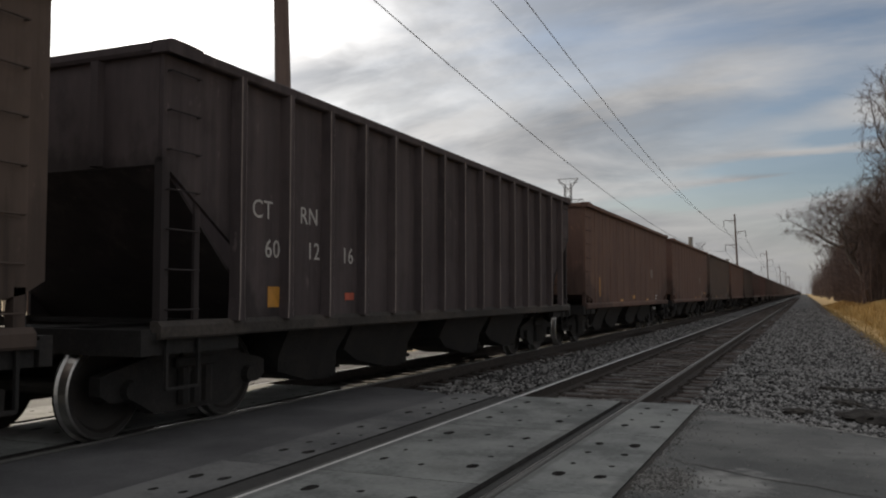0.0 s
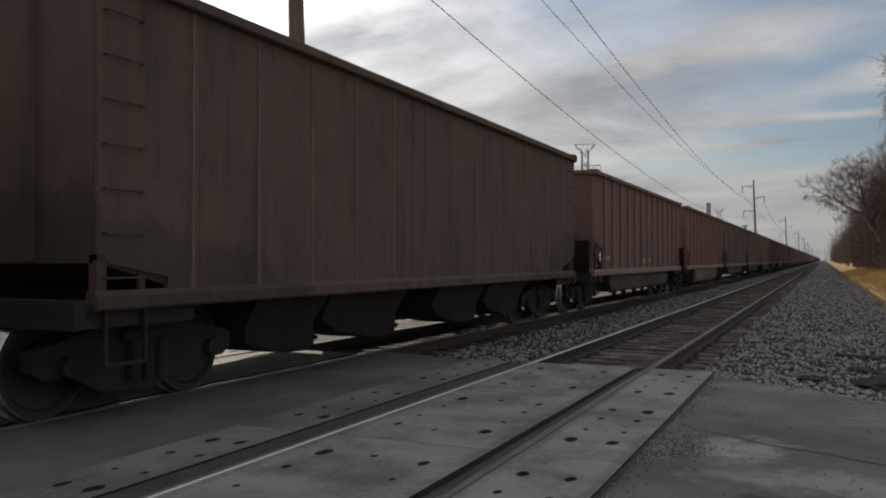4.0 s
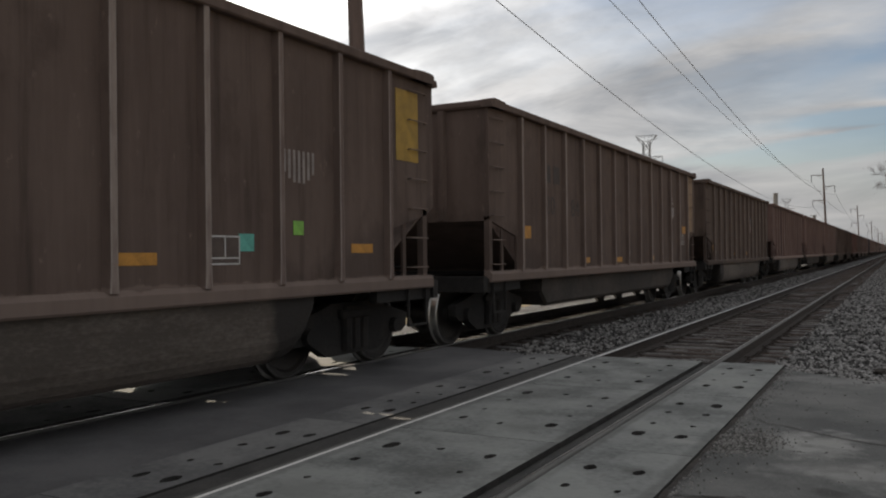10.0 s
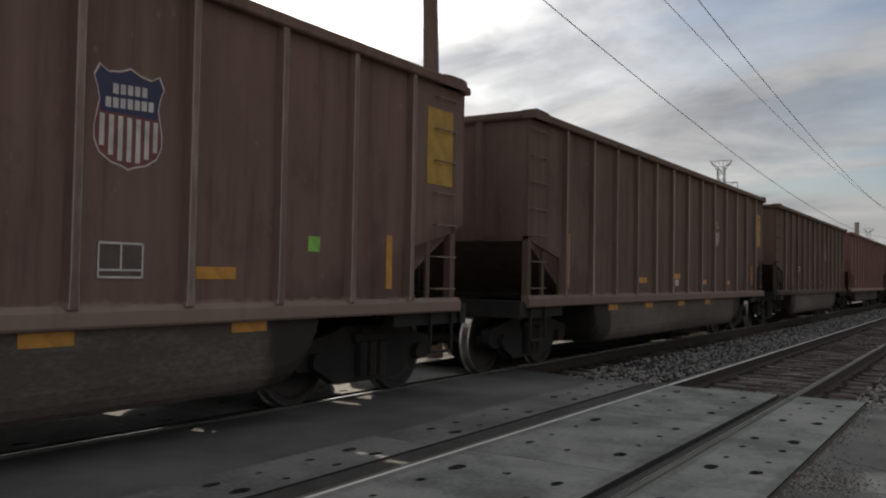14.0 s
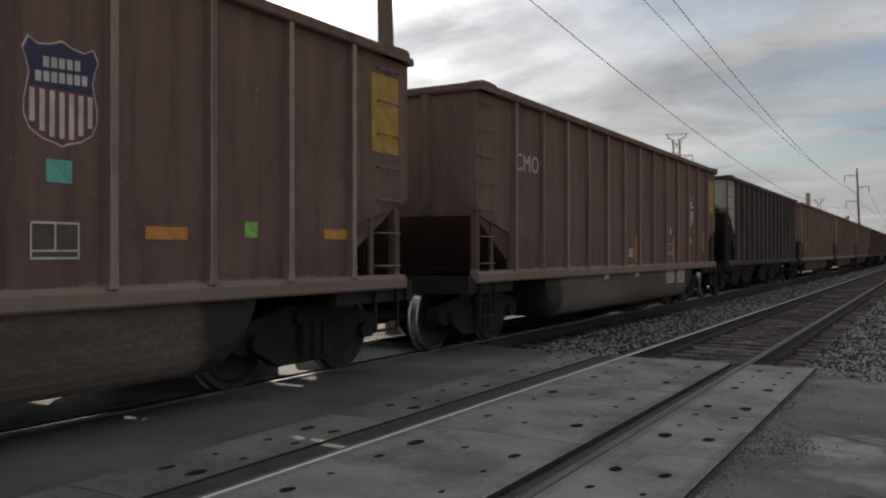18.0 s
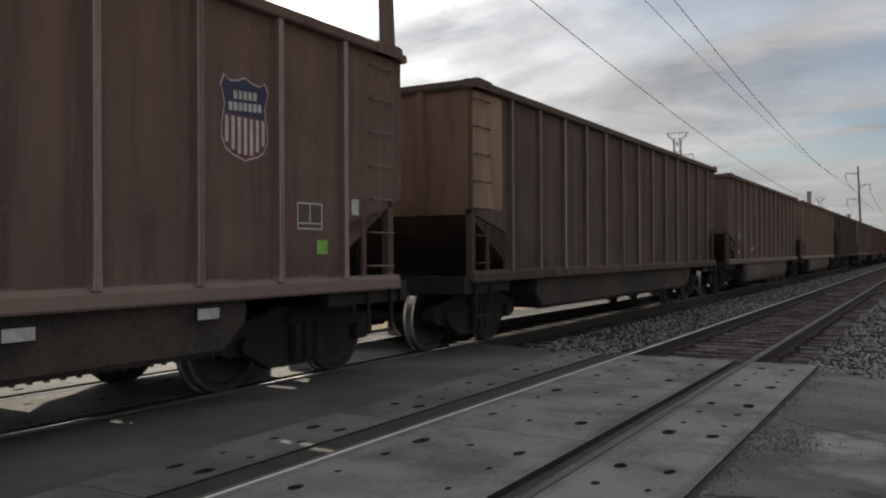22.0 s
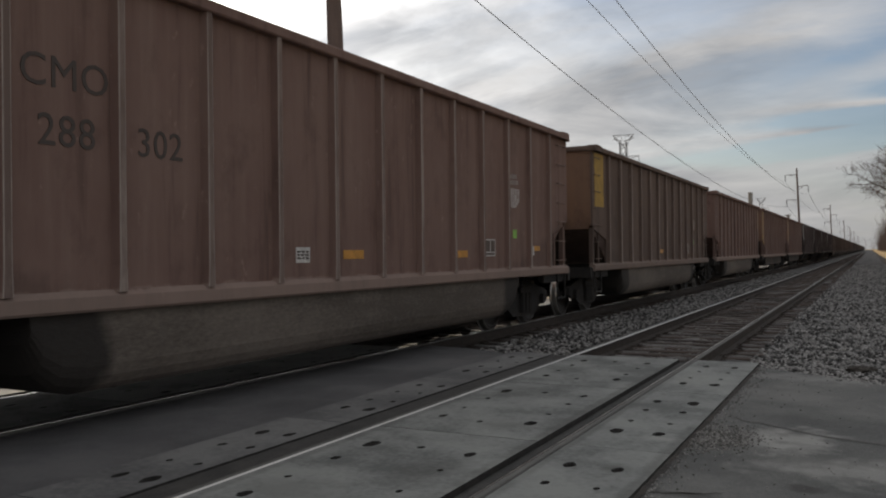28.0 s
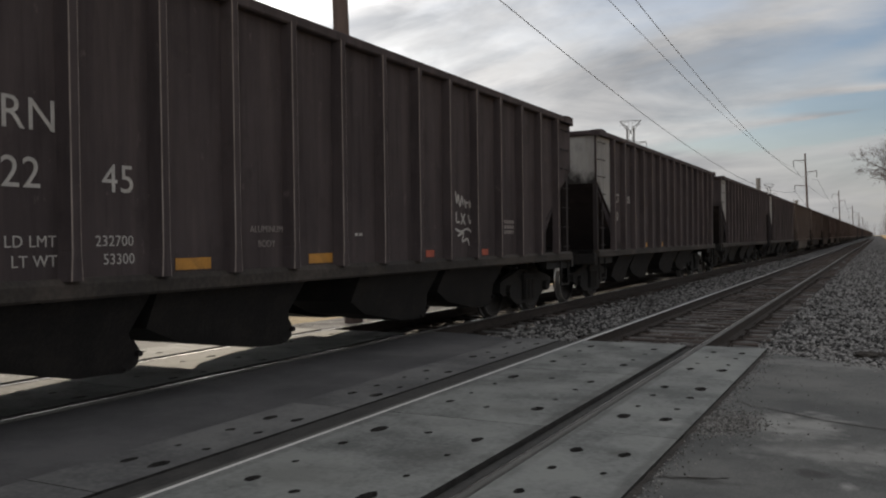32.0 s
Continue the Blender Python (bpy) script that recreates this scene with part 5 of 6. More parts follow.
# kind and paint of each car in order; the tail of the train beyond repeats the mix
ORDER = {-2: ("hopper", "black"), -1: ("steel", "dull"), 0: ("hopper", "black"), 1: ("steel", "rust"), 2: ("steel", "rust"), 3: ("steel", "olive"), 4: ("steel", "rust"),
         5: ("steel", "olive"), 6: ("gondola", "brown"), 7: ("tub", "red"), 8: ("gondola", "umber"), 9: ("gondola", "umber"), 10: ("tub", "brown"), 11: ("gondola", "umber"), 12: ("tub", "umber"),
         13: ("gondola", "umber"), 14: ("tub", "dull"), 15: ("tub", "brown"), 16: ("gondola", "brown"), 17: ("tub", "brown"), 18: ("tub", "umber"), 19: ("tub", "olive"), 20: ("gondola", "red"),
         21: ("tub", "umber"), 22: ("tub", "brown"), 23: ("tub", "brown"), 24: ("hopper", "black"), 25: ("gondola", "tan"), 26: ("gondola", "brown"), 27: ("gondola", "brown"), 28: ("gondola", "dull"),
         29: ("tub", "umber"), 30: ("tub", "tan"), 31: ("hopper", "black"), 32: ("gondola", "umber"), 33: ("tub", "brown"), 34: ("tub", "red"), 35: ("tub", "tan"), 36: ("tub", "umber"),
         37: ("tub", "brown"), 38: ("gondola", "brown"), 39: ("gondola", "brown"), 40: ("hopper", "black"), 41: ("hopper", "black"), 42: ("hopper", "black"), 43: ("hopper", "black"), 44: ("tub", "olive")}
LAST = 100
tail = random.Random(4)
CARS = {}
for j in range(-2, LAST):
    if j in ORDER:
        kind, paint = ORDER[j]
    else:
        kind, paint = tail.choice((("tub", "umber"), ("gondola", "dull"), ("tub", "olive"), ("gondola", "umber"), ("hopper", "black"), ("tub", "dull")))
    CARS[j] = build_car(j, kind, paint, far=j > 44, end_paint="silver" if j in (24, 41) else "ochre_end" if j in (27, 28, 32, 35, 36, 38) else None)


# ---- markings on the cars ----
# markings car by car: kind or lettering, place along the car, height, sizes
for m in (('60', -5.39, 1.73, 0.2, 'letter_white'), ('12', -4.57, 1.74, 0.2, 'letter_white'), ('16', -3.77, 1.72, 0.2, 'letter_white'), ('bigtape', -5.2, 1.31, 0.25, 0.22), ('rtape', -3.58, 1.31),):
    mark(CARS[0], *m)
for m in (('tape', -2.2, 1.12), ('tape', -0.18, 1.23), ('tape', 2.43, 1.11), ('ghost', 3.37, 2.23), ('print', 4.3, 1.21, 0.36, 0.2, 2, 4), ('bigtape', -5.27, 1.53, 0.1, 0.55),):
    mark(CARS[1], *m)
for m in (('ghost', 3.31, 2.19), ('tape', 1.46, 1.13), ('tape', 3.27, 1.13), ('box', 4.16, 1.26), ('tape', 5.66, 1.36),):
    mark(CARS[2], *m)
for m in (('green', 4.17, 1.48, 0.16, 0.14), ('box', 4.11, 1.24), ('white', 5.67, 1.41, 0.12, 0.16), ('bigtape', 5.85, 1.68, 0.1, 0.55), ('tape', -3.09, 1.14), ('tape', 0.4, 1.17),):
    mark(CARS[3], *m)
for m in (('bigtape', -5.8, 1.59, 0.1, 0.55),):
    mark(CARS[4], *m)
for m in (('box', 2.27, 1.43), ('tape', 0.53, 1.51), ('teal', 3.14, 1.61, 0.2, 0.16), ('green', 4.19, 1.6, 0.16, 0.14), ('tape', 5.17, 1.53), ('ghost', 2.32, 2.48), ('tape', 3.25, 1.49, 0.2, 0.1),):
    mark(CARS[7], *m)
for m in (('shield', 4.58, 2.54), ('box', 5.37, 1.7), ('green', 4.56, 1.5, 0.16, 0.14), ('green', 5.39, 1.39, 0.16, 0.14), ('white', 6.15, 1.4, 0.12, 0.16),):
    mark(CARS[8], *m)
for m in (('label', -1.76, 1.32), ('tape', -5.77, 1.37), ('tape', -2.59, 1.34), ('white', -5.45, 1.55, 0.12, 0.16),):
    mark(CARS[10], *m)
for m in (('label', 0.37, 1.3), ('tape', -2.92, 1.31), ('shield', 4.23, 2.51), ('green', 4.42, 1.48, 0.16, 0.14), ('white', 4.29, 1.78, 0.12, 0.16),):
    mark(CARS[11], *m)
for m in (('box', 3.31, 1.41), ('teal', 3.59, 1.48, 0.2, 0.16), ('green', 4.35, 1.63, 0.16, 0.14), ('tape', 5.48, 1.43), ('ghost', 4.37, 2.39), ('yellow', 6.38, 2.98, 0.42, 0.72), ('tape', 2.32, 1.34),):
    mark(CARS[12], *m)
for m in (('box', 5.53, 1.7), ('bigtape', 5.71, 1.96, 0.4, 0.2), ('label', 6.24, 1.82), ('tape', -2.63, 1.22), ('tape', -0.46, 1.21), ('tape', 2.23, 1.22), ('white', 0.29, 1.33, 0.14, 0.12), ('worn', 4.28, 2.52), ('bigtape', -5.58, 1.70, 0.42, 0.20), ('20', -4.72, 2.03, 0.32, 'letter_dark'), ('84', -3.46, 2.03, 0.32, 'letter_dark'), ('bar', -4.62, 2.71), ('bar', -4.18, 2.71),):
    mark(CARS[13], *m)
for m in (('bigtape', -5.71, 1.49, 0.4, 0.2), ('label', -5.53, 1.31), ('tape', -1.76, 1.27), ('tape', 1.09, 1.28), ('shield', 2.12, 2.42), ('tape', 5.28, 1.53),):
    mark(CARS[14], *m)
for m in (('bigtape', -5.52, 1.5, 0.4, 0.2), ('tape', -2.37, 1.45), ('label', -0.48, 1.34), ('shield', 2.41, 2.4), ('box', 2.42, 1.42), ('tape', 0.46, 1.47), ('tape', 5.43, 1.47),):
    mark(CARS[15], *m)
for m in (('tape', 0.36, 1.38), ('label', 0.37, 1.26), ('tape', 3.25, 1.21), ('shield', 4.29, 2.53), ('box', 5.17, 1.73), ('tape', 5.2, 1.4),):
    mark(CARS[16], *m)
for m in (('shield', 2.5, 2.44), ('box', 2.46, 1.42), ('tape', 3.35, 1.34), ('green', 4.51, 1.62, 0.16, 0.14), ('bigtape', 5.67, 1.48, 0.1, 0.55), ('yellow', 6.5, 2.86, 0.42, 0.72), ('tubtape', 1.92, 0.88), ('tubtape', 3.74, 0.9), ('tape', -3.46, 1.35), ('tape', -1.58, 1.35), ('label', -0.66, 1.36), ('tape', 0.24, 1.54), ('tubtape', -3.94, 0.92), ('tubtape', -2.14, 0.93), ('tubtape', -0.26, 0.93), ('bigtape', -5.7, 1.58, 0.16, 0.5),):
    mark(CARS[17], *m)
for m in (('bigtape', -5.66, 1.60, 0.1, 0.8), ('tape', -2.46, 1.33), ('tape', -0.48, 1.42), ('white', -0.49, 1.29, 0.2, 0.12), ('tape', 1.39, 1.31), ('tape', 3.36, 1.30), ('bigtape', 5.80, 1.5, 0.1, 0.5), ('worn', 2.37, 2.44), ('tubtape', -3.83, 0.88), ('tubtape', -2.08, 0.88), ('tubtape', -0.15, 0.88), ('tubtape', 1.75, 0.88), ('yellow', 6.38, 2.75, 0.42, 0.72),):
    mark(CARS[18], *m)
for m in (('bigtape', -5.63, 1.57, 0.4, 0.2), ('tape', -3.61, 1.34), ('tape', -1.75, 1.33), ('tape', 1.14, 1.34), ('label', -0.79, 1.36), ('shield', 2.1, 2.46), ('tape', 5.16, 1.57), ('print', -3.39, 1.76, 0.36, 0.2, 2, 4),):
    mark(CARS[19], *m)
for m in (('shield', 2.66, 2.45), ('teal', 2.64, 1.91, 0.2, 0.16), ('box', 2.61, 1.43), ('green', 4.54, 1.55, 0.16, 0.14), ('yellow', 6.7, 2.93, 0.42, 0.72), ('tape', 3.59, 1.5), ('tape', 5.78, 1.53),):
    mark(CARS[22], *m)
for m in (('label', -0.35, 1.34), ('bigtape', -0.03, 1.42, 0.1, 0.55), ('box', 2.52, 1.42), ('bigtape', 2.81, 1.41, 0.1, 0.55), ('shield', 4.44, 2.36), ('white', 2.56, 1.84, 0.12, 0.16), ('green', 4.41, 1.63, 0.16, 0.14), ('bigtape', 5.76, 1.63, 0.1, 0.55), ('tubwhite', 2.56, 0.8), ('tubwhite', 3.5, 0.78), ('tubtape2', -1.77, 0.9), ('tubtape2', 0.09, 0.9), ('yellow', 6.58, 2.91, 0.42, 0.72),):
    mark(CARS[23], *m)
for m in (('CT', -5.68, 2.1, 0.2, 'letter_white'), ('RN', -4.92, 2.12, 0.2, 'letter_white'), ('60', -5.68, 1.71, 0.2, 'letter_white'), ('15', -4.84, 1.72, 0.2, 'letter_white'), ('80', -4.02, 1.71, 0.2, 'letter_white'), ('tape', -5.55, 1.48), ('tape', -5.55, 1.08), ('label', -5.4, 1.27), ('tape', -3.13, 1.16), ('tape', -1.41, 1.15), ('tape', 1.15, 1.15), ('print', -4.74, 1.38, 0.36, 0.2, 2, 4), ('print', -3.91, 1.36, 0.36, 0.2, 2, 4),):
    mark(CARS[24], *m)
for m in (('print', -4.26, 2.68, 0.5, 0.26, 1, 2, 'letter_grey'), ('28', -4.49, 1.96, 0.24, 'letter_dark'), ('393', -3.69, 2.02, 0.24, 'letter_dark'), ('label', 0.45, 1.33), ('shield', 4.4, 2.5), ('bigtape', -4.99, 1.64, 0.09, 0.5), ('box', 5.34, 1.72),):
    mark(CARS[25], *m)
for m in (('label', 0.59, 1.31), ('shield', 4.54, 2.49), ('box', 5.49, 1.7), ('bigtape', -0.72, 1.39, 0.09, 0.5), ('label', -5.66, 1.29),):
    mark(CARS[26], *m)
for m in (('shield', 4.61, 2.52), ('box', 5.49, 1.7), ('green', 5.68, 1.4, 0.16, 0.14), ('white', 6.23, 1.82, 0.12, 0.16), ('tubtape2', 4.18, 0.84), ('tubtape2', 2.49, 0.81),):
    mark(CARS[27], *m)
for m in (('teal', -5.27, 1.83, 0.12, 0.2), ('white', -5.34, 1.3, 0.12, 0.1), ('label', -0.6, 1.32), ('tape', -3.13, 1.41), ('shield', 2.23, 2.34),):
    mark(CARS[29], *m)
for m in (('print', -4.05, 2.69, 0.5, 0.26, 1, 2, 'letter_grey'), ('28', -4.19, 2.15, 0.24, 'letter_dark'), ('675', -3.63, 2.10, 0.24, 'letter_dark'), ('label', -0.41, 1.33), ('shield', 2.49, 2.44), ('box', 2.42, 1.41), ('yellow', 6.63, 2.91, 0.42, 0.72), ('tubtape2', 0.01, 0.87),):
    mark(CARS[30], *m)
for m in (('tape', 1.41, 1.16), ('tape', 3.28, 1.17), ('box', 4.09, 1.43), ('tape', 5.73, 1.25), ('silver', 6.66, 2.9, 0.4, 1.2), ('print', 2.34, 1.4, 0.36, 0.2, 2, 4), ('CT', -5.53, 2.14, 0.2, 'letter_white'), ('RN', -4.75, 2.15, 0.2, 'letter_white'), ('60', -5.57, 1.74, 0.2, 'letter_white'), ('10', -4.75, 1.73, 0.2, 'letter_white'), ('61', -3.93, 1.73, 0.2, 'letter_white'), ('tape', -5.32, 1.56), ('tape', -5.58, 1.12), ('label', -5.3, 1.29), ('tape', -3.05, 1.17), ('tape', -1.27, 1.16),):
    mark(CARS[31], *m)
for m in (('CMO', -4.70, 2.58, 0.24, 'letter_dark'), ('288', -4.56, 2.16, 0.24, 'letter_dark'), ('302', -3.65, 2.16, 0.24, 'letter_dark'), ('label', -1.44, 1.35), ('tape', -0.48, 1.35), ('tape', 2.35, 1.34), ('box', 3.38, 1.43), ('worn', 4.36, 2.4), ('green', 4.4, 1.66, 0.16, 0.14), ('white', 5.22, 1.38, 0.12, 0.16), ('tape', 5.42, 1.42, 0.3, 0.09),):
    mark(CARS[35], *m)
for m in (('ghost', 4.47, 2.36), ('box', 3.44, 1.42), ('green', 4.41, 1.64, 0.16, 0.14), ('white', 5.22, 1.36, 0.12, 0.16), ('tape', -0.38, 1.35),):
    mark(CARS[36], *m)
for m in (('print', -4.32, 2.71, 0.5, 0.26, 1, 2, 'letter_grey'), ('28', -4.54, 2.03, 0.24, 'letter_dark'), ('624', -3.61, 2.01, 0.24, 'letter_dark'), ('label', -5.2, 1.24), ('label', 0.43, 1.28), ('shield', 4.4, 2.57),):
    mark(CARS[38], *m)
for m in (('label', 0.47, 1.25), ('shield', 4.39, 2.48),):
    mark(CARS[39], *m)
for m in (('RN', -4.70, 2.15, 0.235, 'letter_white'), ('22', -4.70, 1.745, 0.225, 'letter_white'), ('45', -3.86, 1.745, 0.225, 'letter_white'), ('LD LMT', -4.68, 1.33, 0.085, 'letter_white'), ('LT WT', -4.63, 1.19, 0.085, 'letter_white'), ('232700', -3.93, 1.33, 0.085, 'letter_white'), ('53300', -3.86, 1.19, 0.085, 'letter_white'), ('tape', -2.91, 1.17), ('tape', -1.05, 1.17), ('rtape', 1.39, 1.17), ('rtape', 3.13, 1.16), ('ALUMINUM', -2.17, 1.44, 0.066, 'emblem_dull'), ('BODY', -2.06, 1.30, 0.066, 'emblem_dull'), ('print', 4.05, 1.54, 0.40, 0.24, 3, 4, 'emblem_dull'), ('print', -0.31, 1.42, 0.16, 0.05, 1, 2), ):
    mark(CARS[40], *m)


for m in (('tape', -0.55, 1.43, 0.50, 0.13), ('tape', 4.35, 1.42, 0.45, 0.16)):
    mark(CARS[37], *m)
for m in (('shield', 2.50, 2.46), ('white', 2.60, 1.86, 0.15, 0.13), ('box', 2.50, 1.42), ('bigtape', 2.84, 1.43, 0.09, 0.50), ('green', 4.38, 1.62, 0.13, 0.14), ('bigtape', 5.66, 1.62, 0.09, 0.62), ('white', 5.33, 1.38, 0.16, 0.06), ('yellow', 6.45, 2.93, 0.42, 0.72), ('label', -0.4, 1.33)):
    mark(CARS[34], *m)
for j in (6, 20, 21, 32, 33):
    for m in (("ghost", 4.4, 2.45), ("box", 3.4, 1.42), ("label", -0.4, 1.33), ("tape", 0.6, 1.35), ("tape", 5.4, 1.42), ("tape", -5.3, 1.4)):
        mark(CARS[j], *m)
put(CARS[37], "paint_patch", decal_mesh(0.60, 1.0), M["ochre"], 6.55, 2.95, FACE_X + 0.0012, "faded ochre end bay")
# yellow stripes along the end bay of one car
for outline in ([(-6.93, 1.92), (-6.87, 1.90), (-6.87, 3.5), (-6.93, 3.5)], [(-6.93, 1.88), (-5.98, 1.64), (-5.98, 1.71), (-6.93, 1.95)]):
    bm = bmesh.new()
    prism(bm, outline, "x", FACE_X - 0.002, FACE_X + 0.005)
    part("stripe", bm, M["yellow"], CARS[38], "bright yellow edge stripe")
mark(CARS[23], "CMO", -5.75, 2.55, 0.26, "letter_white")
for j in (41, 42, 43):
    mark(CARS[j], "CT", -5.62, 2.14, 0.2, "letter_white")
    mark(CARS[j], "RN", -4.72, 2.14, 0.2, "letter_white")
    mark(CARS[j], "60", -5.62, 1.74, 0.2, "letter_white")
    for y in (-2.9, -1.15, 1.3):
        mark(CARS[j], "tape", y, 1.16)
for j in (0, 40):
    mark(CARS[j], "CT", -5.62, 2.14, 0.2, "letter_white")
mark(CARS[0], "RN", -4.72, 2.14, 0.2, "letter_white")
mark(CARS[40], "60", -5.55, 1.74, 0.2, "letter_white")


def end_bay(kind, s):
    """The smooth end bay of a hopper side, above its cut-out."""
    def make():
        a, z_in, z_end = CUT["hopper"]
        bm = bmesh.new()
        prism(bm, [(s * (HALF - 0.02), z_end + 0.03), (s * (HALF - a), z_in + 0.03), (s * (HALF - a), 3.5), (s * (HALF - 0.02), 3.5)], "x", FACE_X - 0.003, FACE_X + 0.002)
        return to_mesh("end_bay", bm)
    return cached(("bay", kind, s), make)


for j, s in ((24, -1), (31, 1), (40, -1), (41, -1), (42, -1), (43, -1)):
    part("end_bay", end_bay("silver", s), M["silver"], CARS[j], "bare dusty aluminium end bay, black with soot below")
put(CARS[36], "paint_patch", decal_mesh(0.66, 1.15), M["yellow"], -6.45, 2.90, FACE_X + 0.0012, "faded yellow end bay")
put(CARS[35], "paint_patch", decal_mesh(0.66, 1.05), M["yellow"], -6.56, 2.93, FACE_X + 0.0012, "faded yellow end bay")
# worn stencil lines on one end wall
for i in range(7):
    part("stencil_line", decal_mesh(0.9 - 0.06 * (i % 3), 0.02), M["emblem_dull"], CARS[36], "worn pale stencil line", pose(0.35 - 0.03 * (i % 2), -HALF - 0.003, 2.75 + 0.09 * i, 0, 0, -90))
# notices on one end wall
for w, h, x, z, n in ((0.16, 0.12, 0.66, 3.36, 2), (0.30, 0.16, 0.70, 3.16, 3)):
    part("small_print", bars_mesh(w, h, n, 3), M["emblem_white"], CARS[19], "small pale notice on the end wall", pose(x, -HALF - 0.003, z, 0, 0, -90))
# pale worn tapes on a shallow tub
for y in (-0.65, 0.75, 2.55, 4.19):
    put(CARS[26], "reflector_tape", decal_mesh(0.22, 0.075), M["emblem_dull"], y, 0.83, WIDE - 0.113, "worn white reflective tape on the tub")
# tan first bays
for j in (26, 27, 28, 32, 38, 39):
    put(CARS[j], "paint_patch", decal_mesh(0.86, 1.55), M["ochre"], -6.48, 2.70, FACE_X + 0.0012, "faded ochre end bay")
for j in (9, 11, 13, 16):
    put(CARS[j], "paint_patch", decal_mesh(0.60, 1.60), M["ochre"], 6.55, 2.70, FACE_X + 0.0012, "faded ochre end bay")
scrawl(CARS[31], [(-6.25, 2.62), (-6.1, 2.75), (-6.18, 2.5), (-6.0, 2.66), (-5.95, 2.5), (-5.85, 2.72), (-5.8, 2.52)], M["letter_white"], 0.012)
scrawl(CARS[31], [(-6.2, 2.42), (-5.9, 2.3), (-5.95, 2.38), (-5.65, 2.26)], M["letter_white"], 0.012)
for line in ([(-0.21, 1.98), (-0.19, 1.85), (-0.18, 1.7), (-0.21, 1.53), (-0.26, 1.32), (-0.35, 1.14), (-0.47, 1.04), (-0.58, 1.04), (-0.61, 1.09)],
             [(-0.33, 1.36), (-0.17, 1.38), (0.03, 1.41)], [(-0.07, 1.53), (0.1, 1.59)],
             [(0.61, 2.06), (0.57, 1.88), (0.52, 1.79), (0.61, 1.71), (0.7, 1.52), (0.73, 1.32), (0.69, 1.13), (0.63, 1.03)],
             [(0.32, 1.8), (0.42, 1.77), (0.52, 1.79)], [(0.33, 1.77), (0.41, 1.68), (0.52, 1.54), (0.6, 1.37), (0.57, 1.2), (0.52, 1.06), (0.45, 1.04)], [(0.24, 1.59), (0.41, 1.65)],
             [(1.15, 2.08), (1.19, 1.95), (1.24, 1.8), (1.24, 1.66), (1.15, 1.61), (1.19, 1.56), (1.32, 1.57), (1.28, 1.65), (1.24, 1.66)],
             [(1.17, 1.49), (1.28, 1.53), (1.42, 1.52), (1.6, 1.4), (1.7, 1.26), (1.62, 1.03)]):
    scrawl(CARS[31], [(y + 0.08, z) for y, z in line], M["letter_white"], 0.013)
for line in ([(2.16, 2.02), (2.20, 1.86), (2.24, 1.98), (2.30, 1.82), (2.36, 1.96), (2.40, 1.84)], [(2.44, 1.92), (2.50, 1.80), (2.46, 1.86), (2.56, 1.88)], [(2.62, 1.80), (2.60, 1.90), (2.68, 1.78)],
             [(2.18, 1.74), (2.18, 1.60), (2.28, 1.60)], [(2.32, 1.72), (2.46, 1.56)], [(2.46, 1.72), (2.32, 1.56)], [(2.56, 1.70), (2.62, 1.58), (2.70, 1.70)],
             [(2.14, 1.50), (2.32, 1.46), (2.52, 1.50), (2.70, 1.44)], [(2.22, 1.40), (2.40, 1.44), (2.36, 1.32), (2.52, 1.36), (2.58, 1.26)], [(2.84, 1.52), (2.86, 1.38)]):
    scrawl(CARS[40], line, M["letter_white"], 0.015)

# ---- utility poles and wires ----
POLE_X = -10.05


def utility_pole(y, up=0.0):
    lean = pose(POLE_X, y, -0.5, 0, -1.9, 0)
    p = thing("utility_pole", "tall brown wooden utility pole with side arms", "utility pole", lean, "poles along the railway")
    bm = bmesh.new()
    hs = [0, 3, 6, 9, 12, 15.2 + up]
    rs = [0.20, 0.19, 0.175, 0.16, 0.145, 0.12]
    prev = None
    for h, r in zip(hs, rs):
        ring = [bm.verts.new((r * math.cos(t), r * math.sin(t), h)) for t in (2 * math.pi * i / 14 for i in range(14))]
        if prev:
            for i in range(14):
                bm.faces.new((prev[i], prev[(i + 1) % 14], ring[(i + 1) % 14], ring[i]))
        prev = ring
    bm.faces.new(prev)
    part("shaft", bm, M["pole"], p)
    for s, z, w in ((-1, 14.1, 1.8), (1, 12.15, 1.6), (-1, 10.0, 1.75)):
        z += up
        bm = bmesh.new()
        tube(bm, (s * 0.10, 0, z), (s * w, 0, z + 0.12), 0.06, 0.045, sides=8)
        tube(bm, (s * 0.12, 0, z - 0.5), (s * w * 0.6, 0, z + 0.04), 0.022, sides=6)
        arm = part("arm", bm, M["pole"], p)
        bm = bmesh.new()
        for k in range(6):
            tube(bm, (s * w, 0, z + 0.05 - 0.17 * k), (s * w, 0, z - 0.07 - 0.17 * k), 0.06, 0.075, sides=8)
        tube(bm, (s * w, 0, z + 0.1), (s * w, 0, z - 1.0), 0.02, sides=6)
        part("insulator", bm, M["wire"], arm, "grey string of disc insulators")
    return p


POLE_Y = (15.18, 149.0, 278.0, 424.0, 560.0, 700.0, 970.0)
for y in POLE_Y:
    utility_pole(y, 2.4 if y == POLE_Y[0] else 0.0)
utility_pole(-118.0)


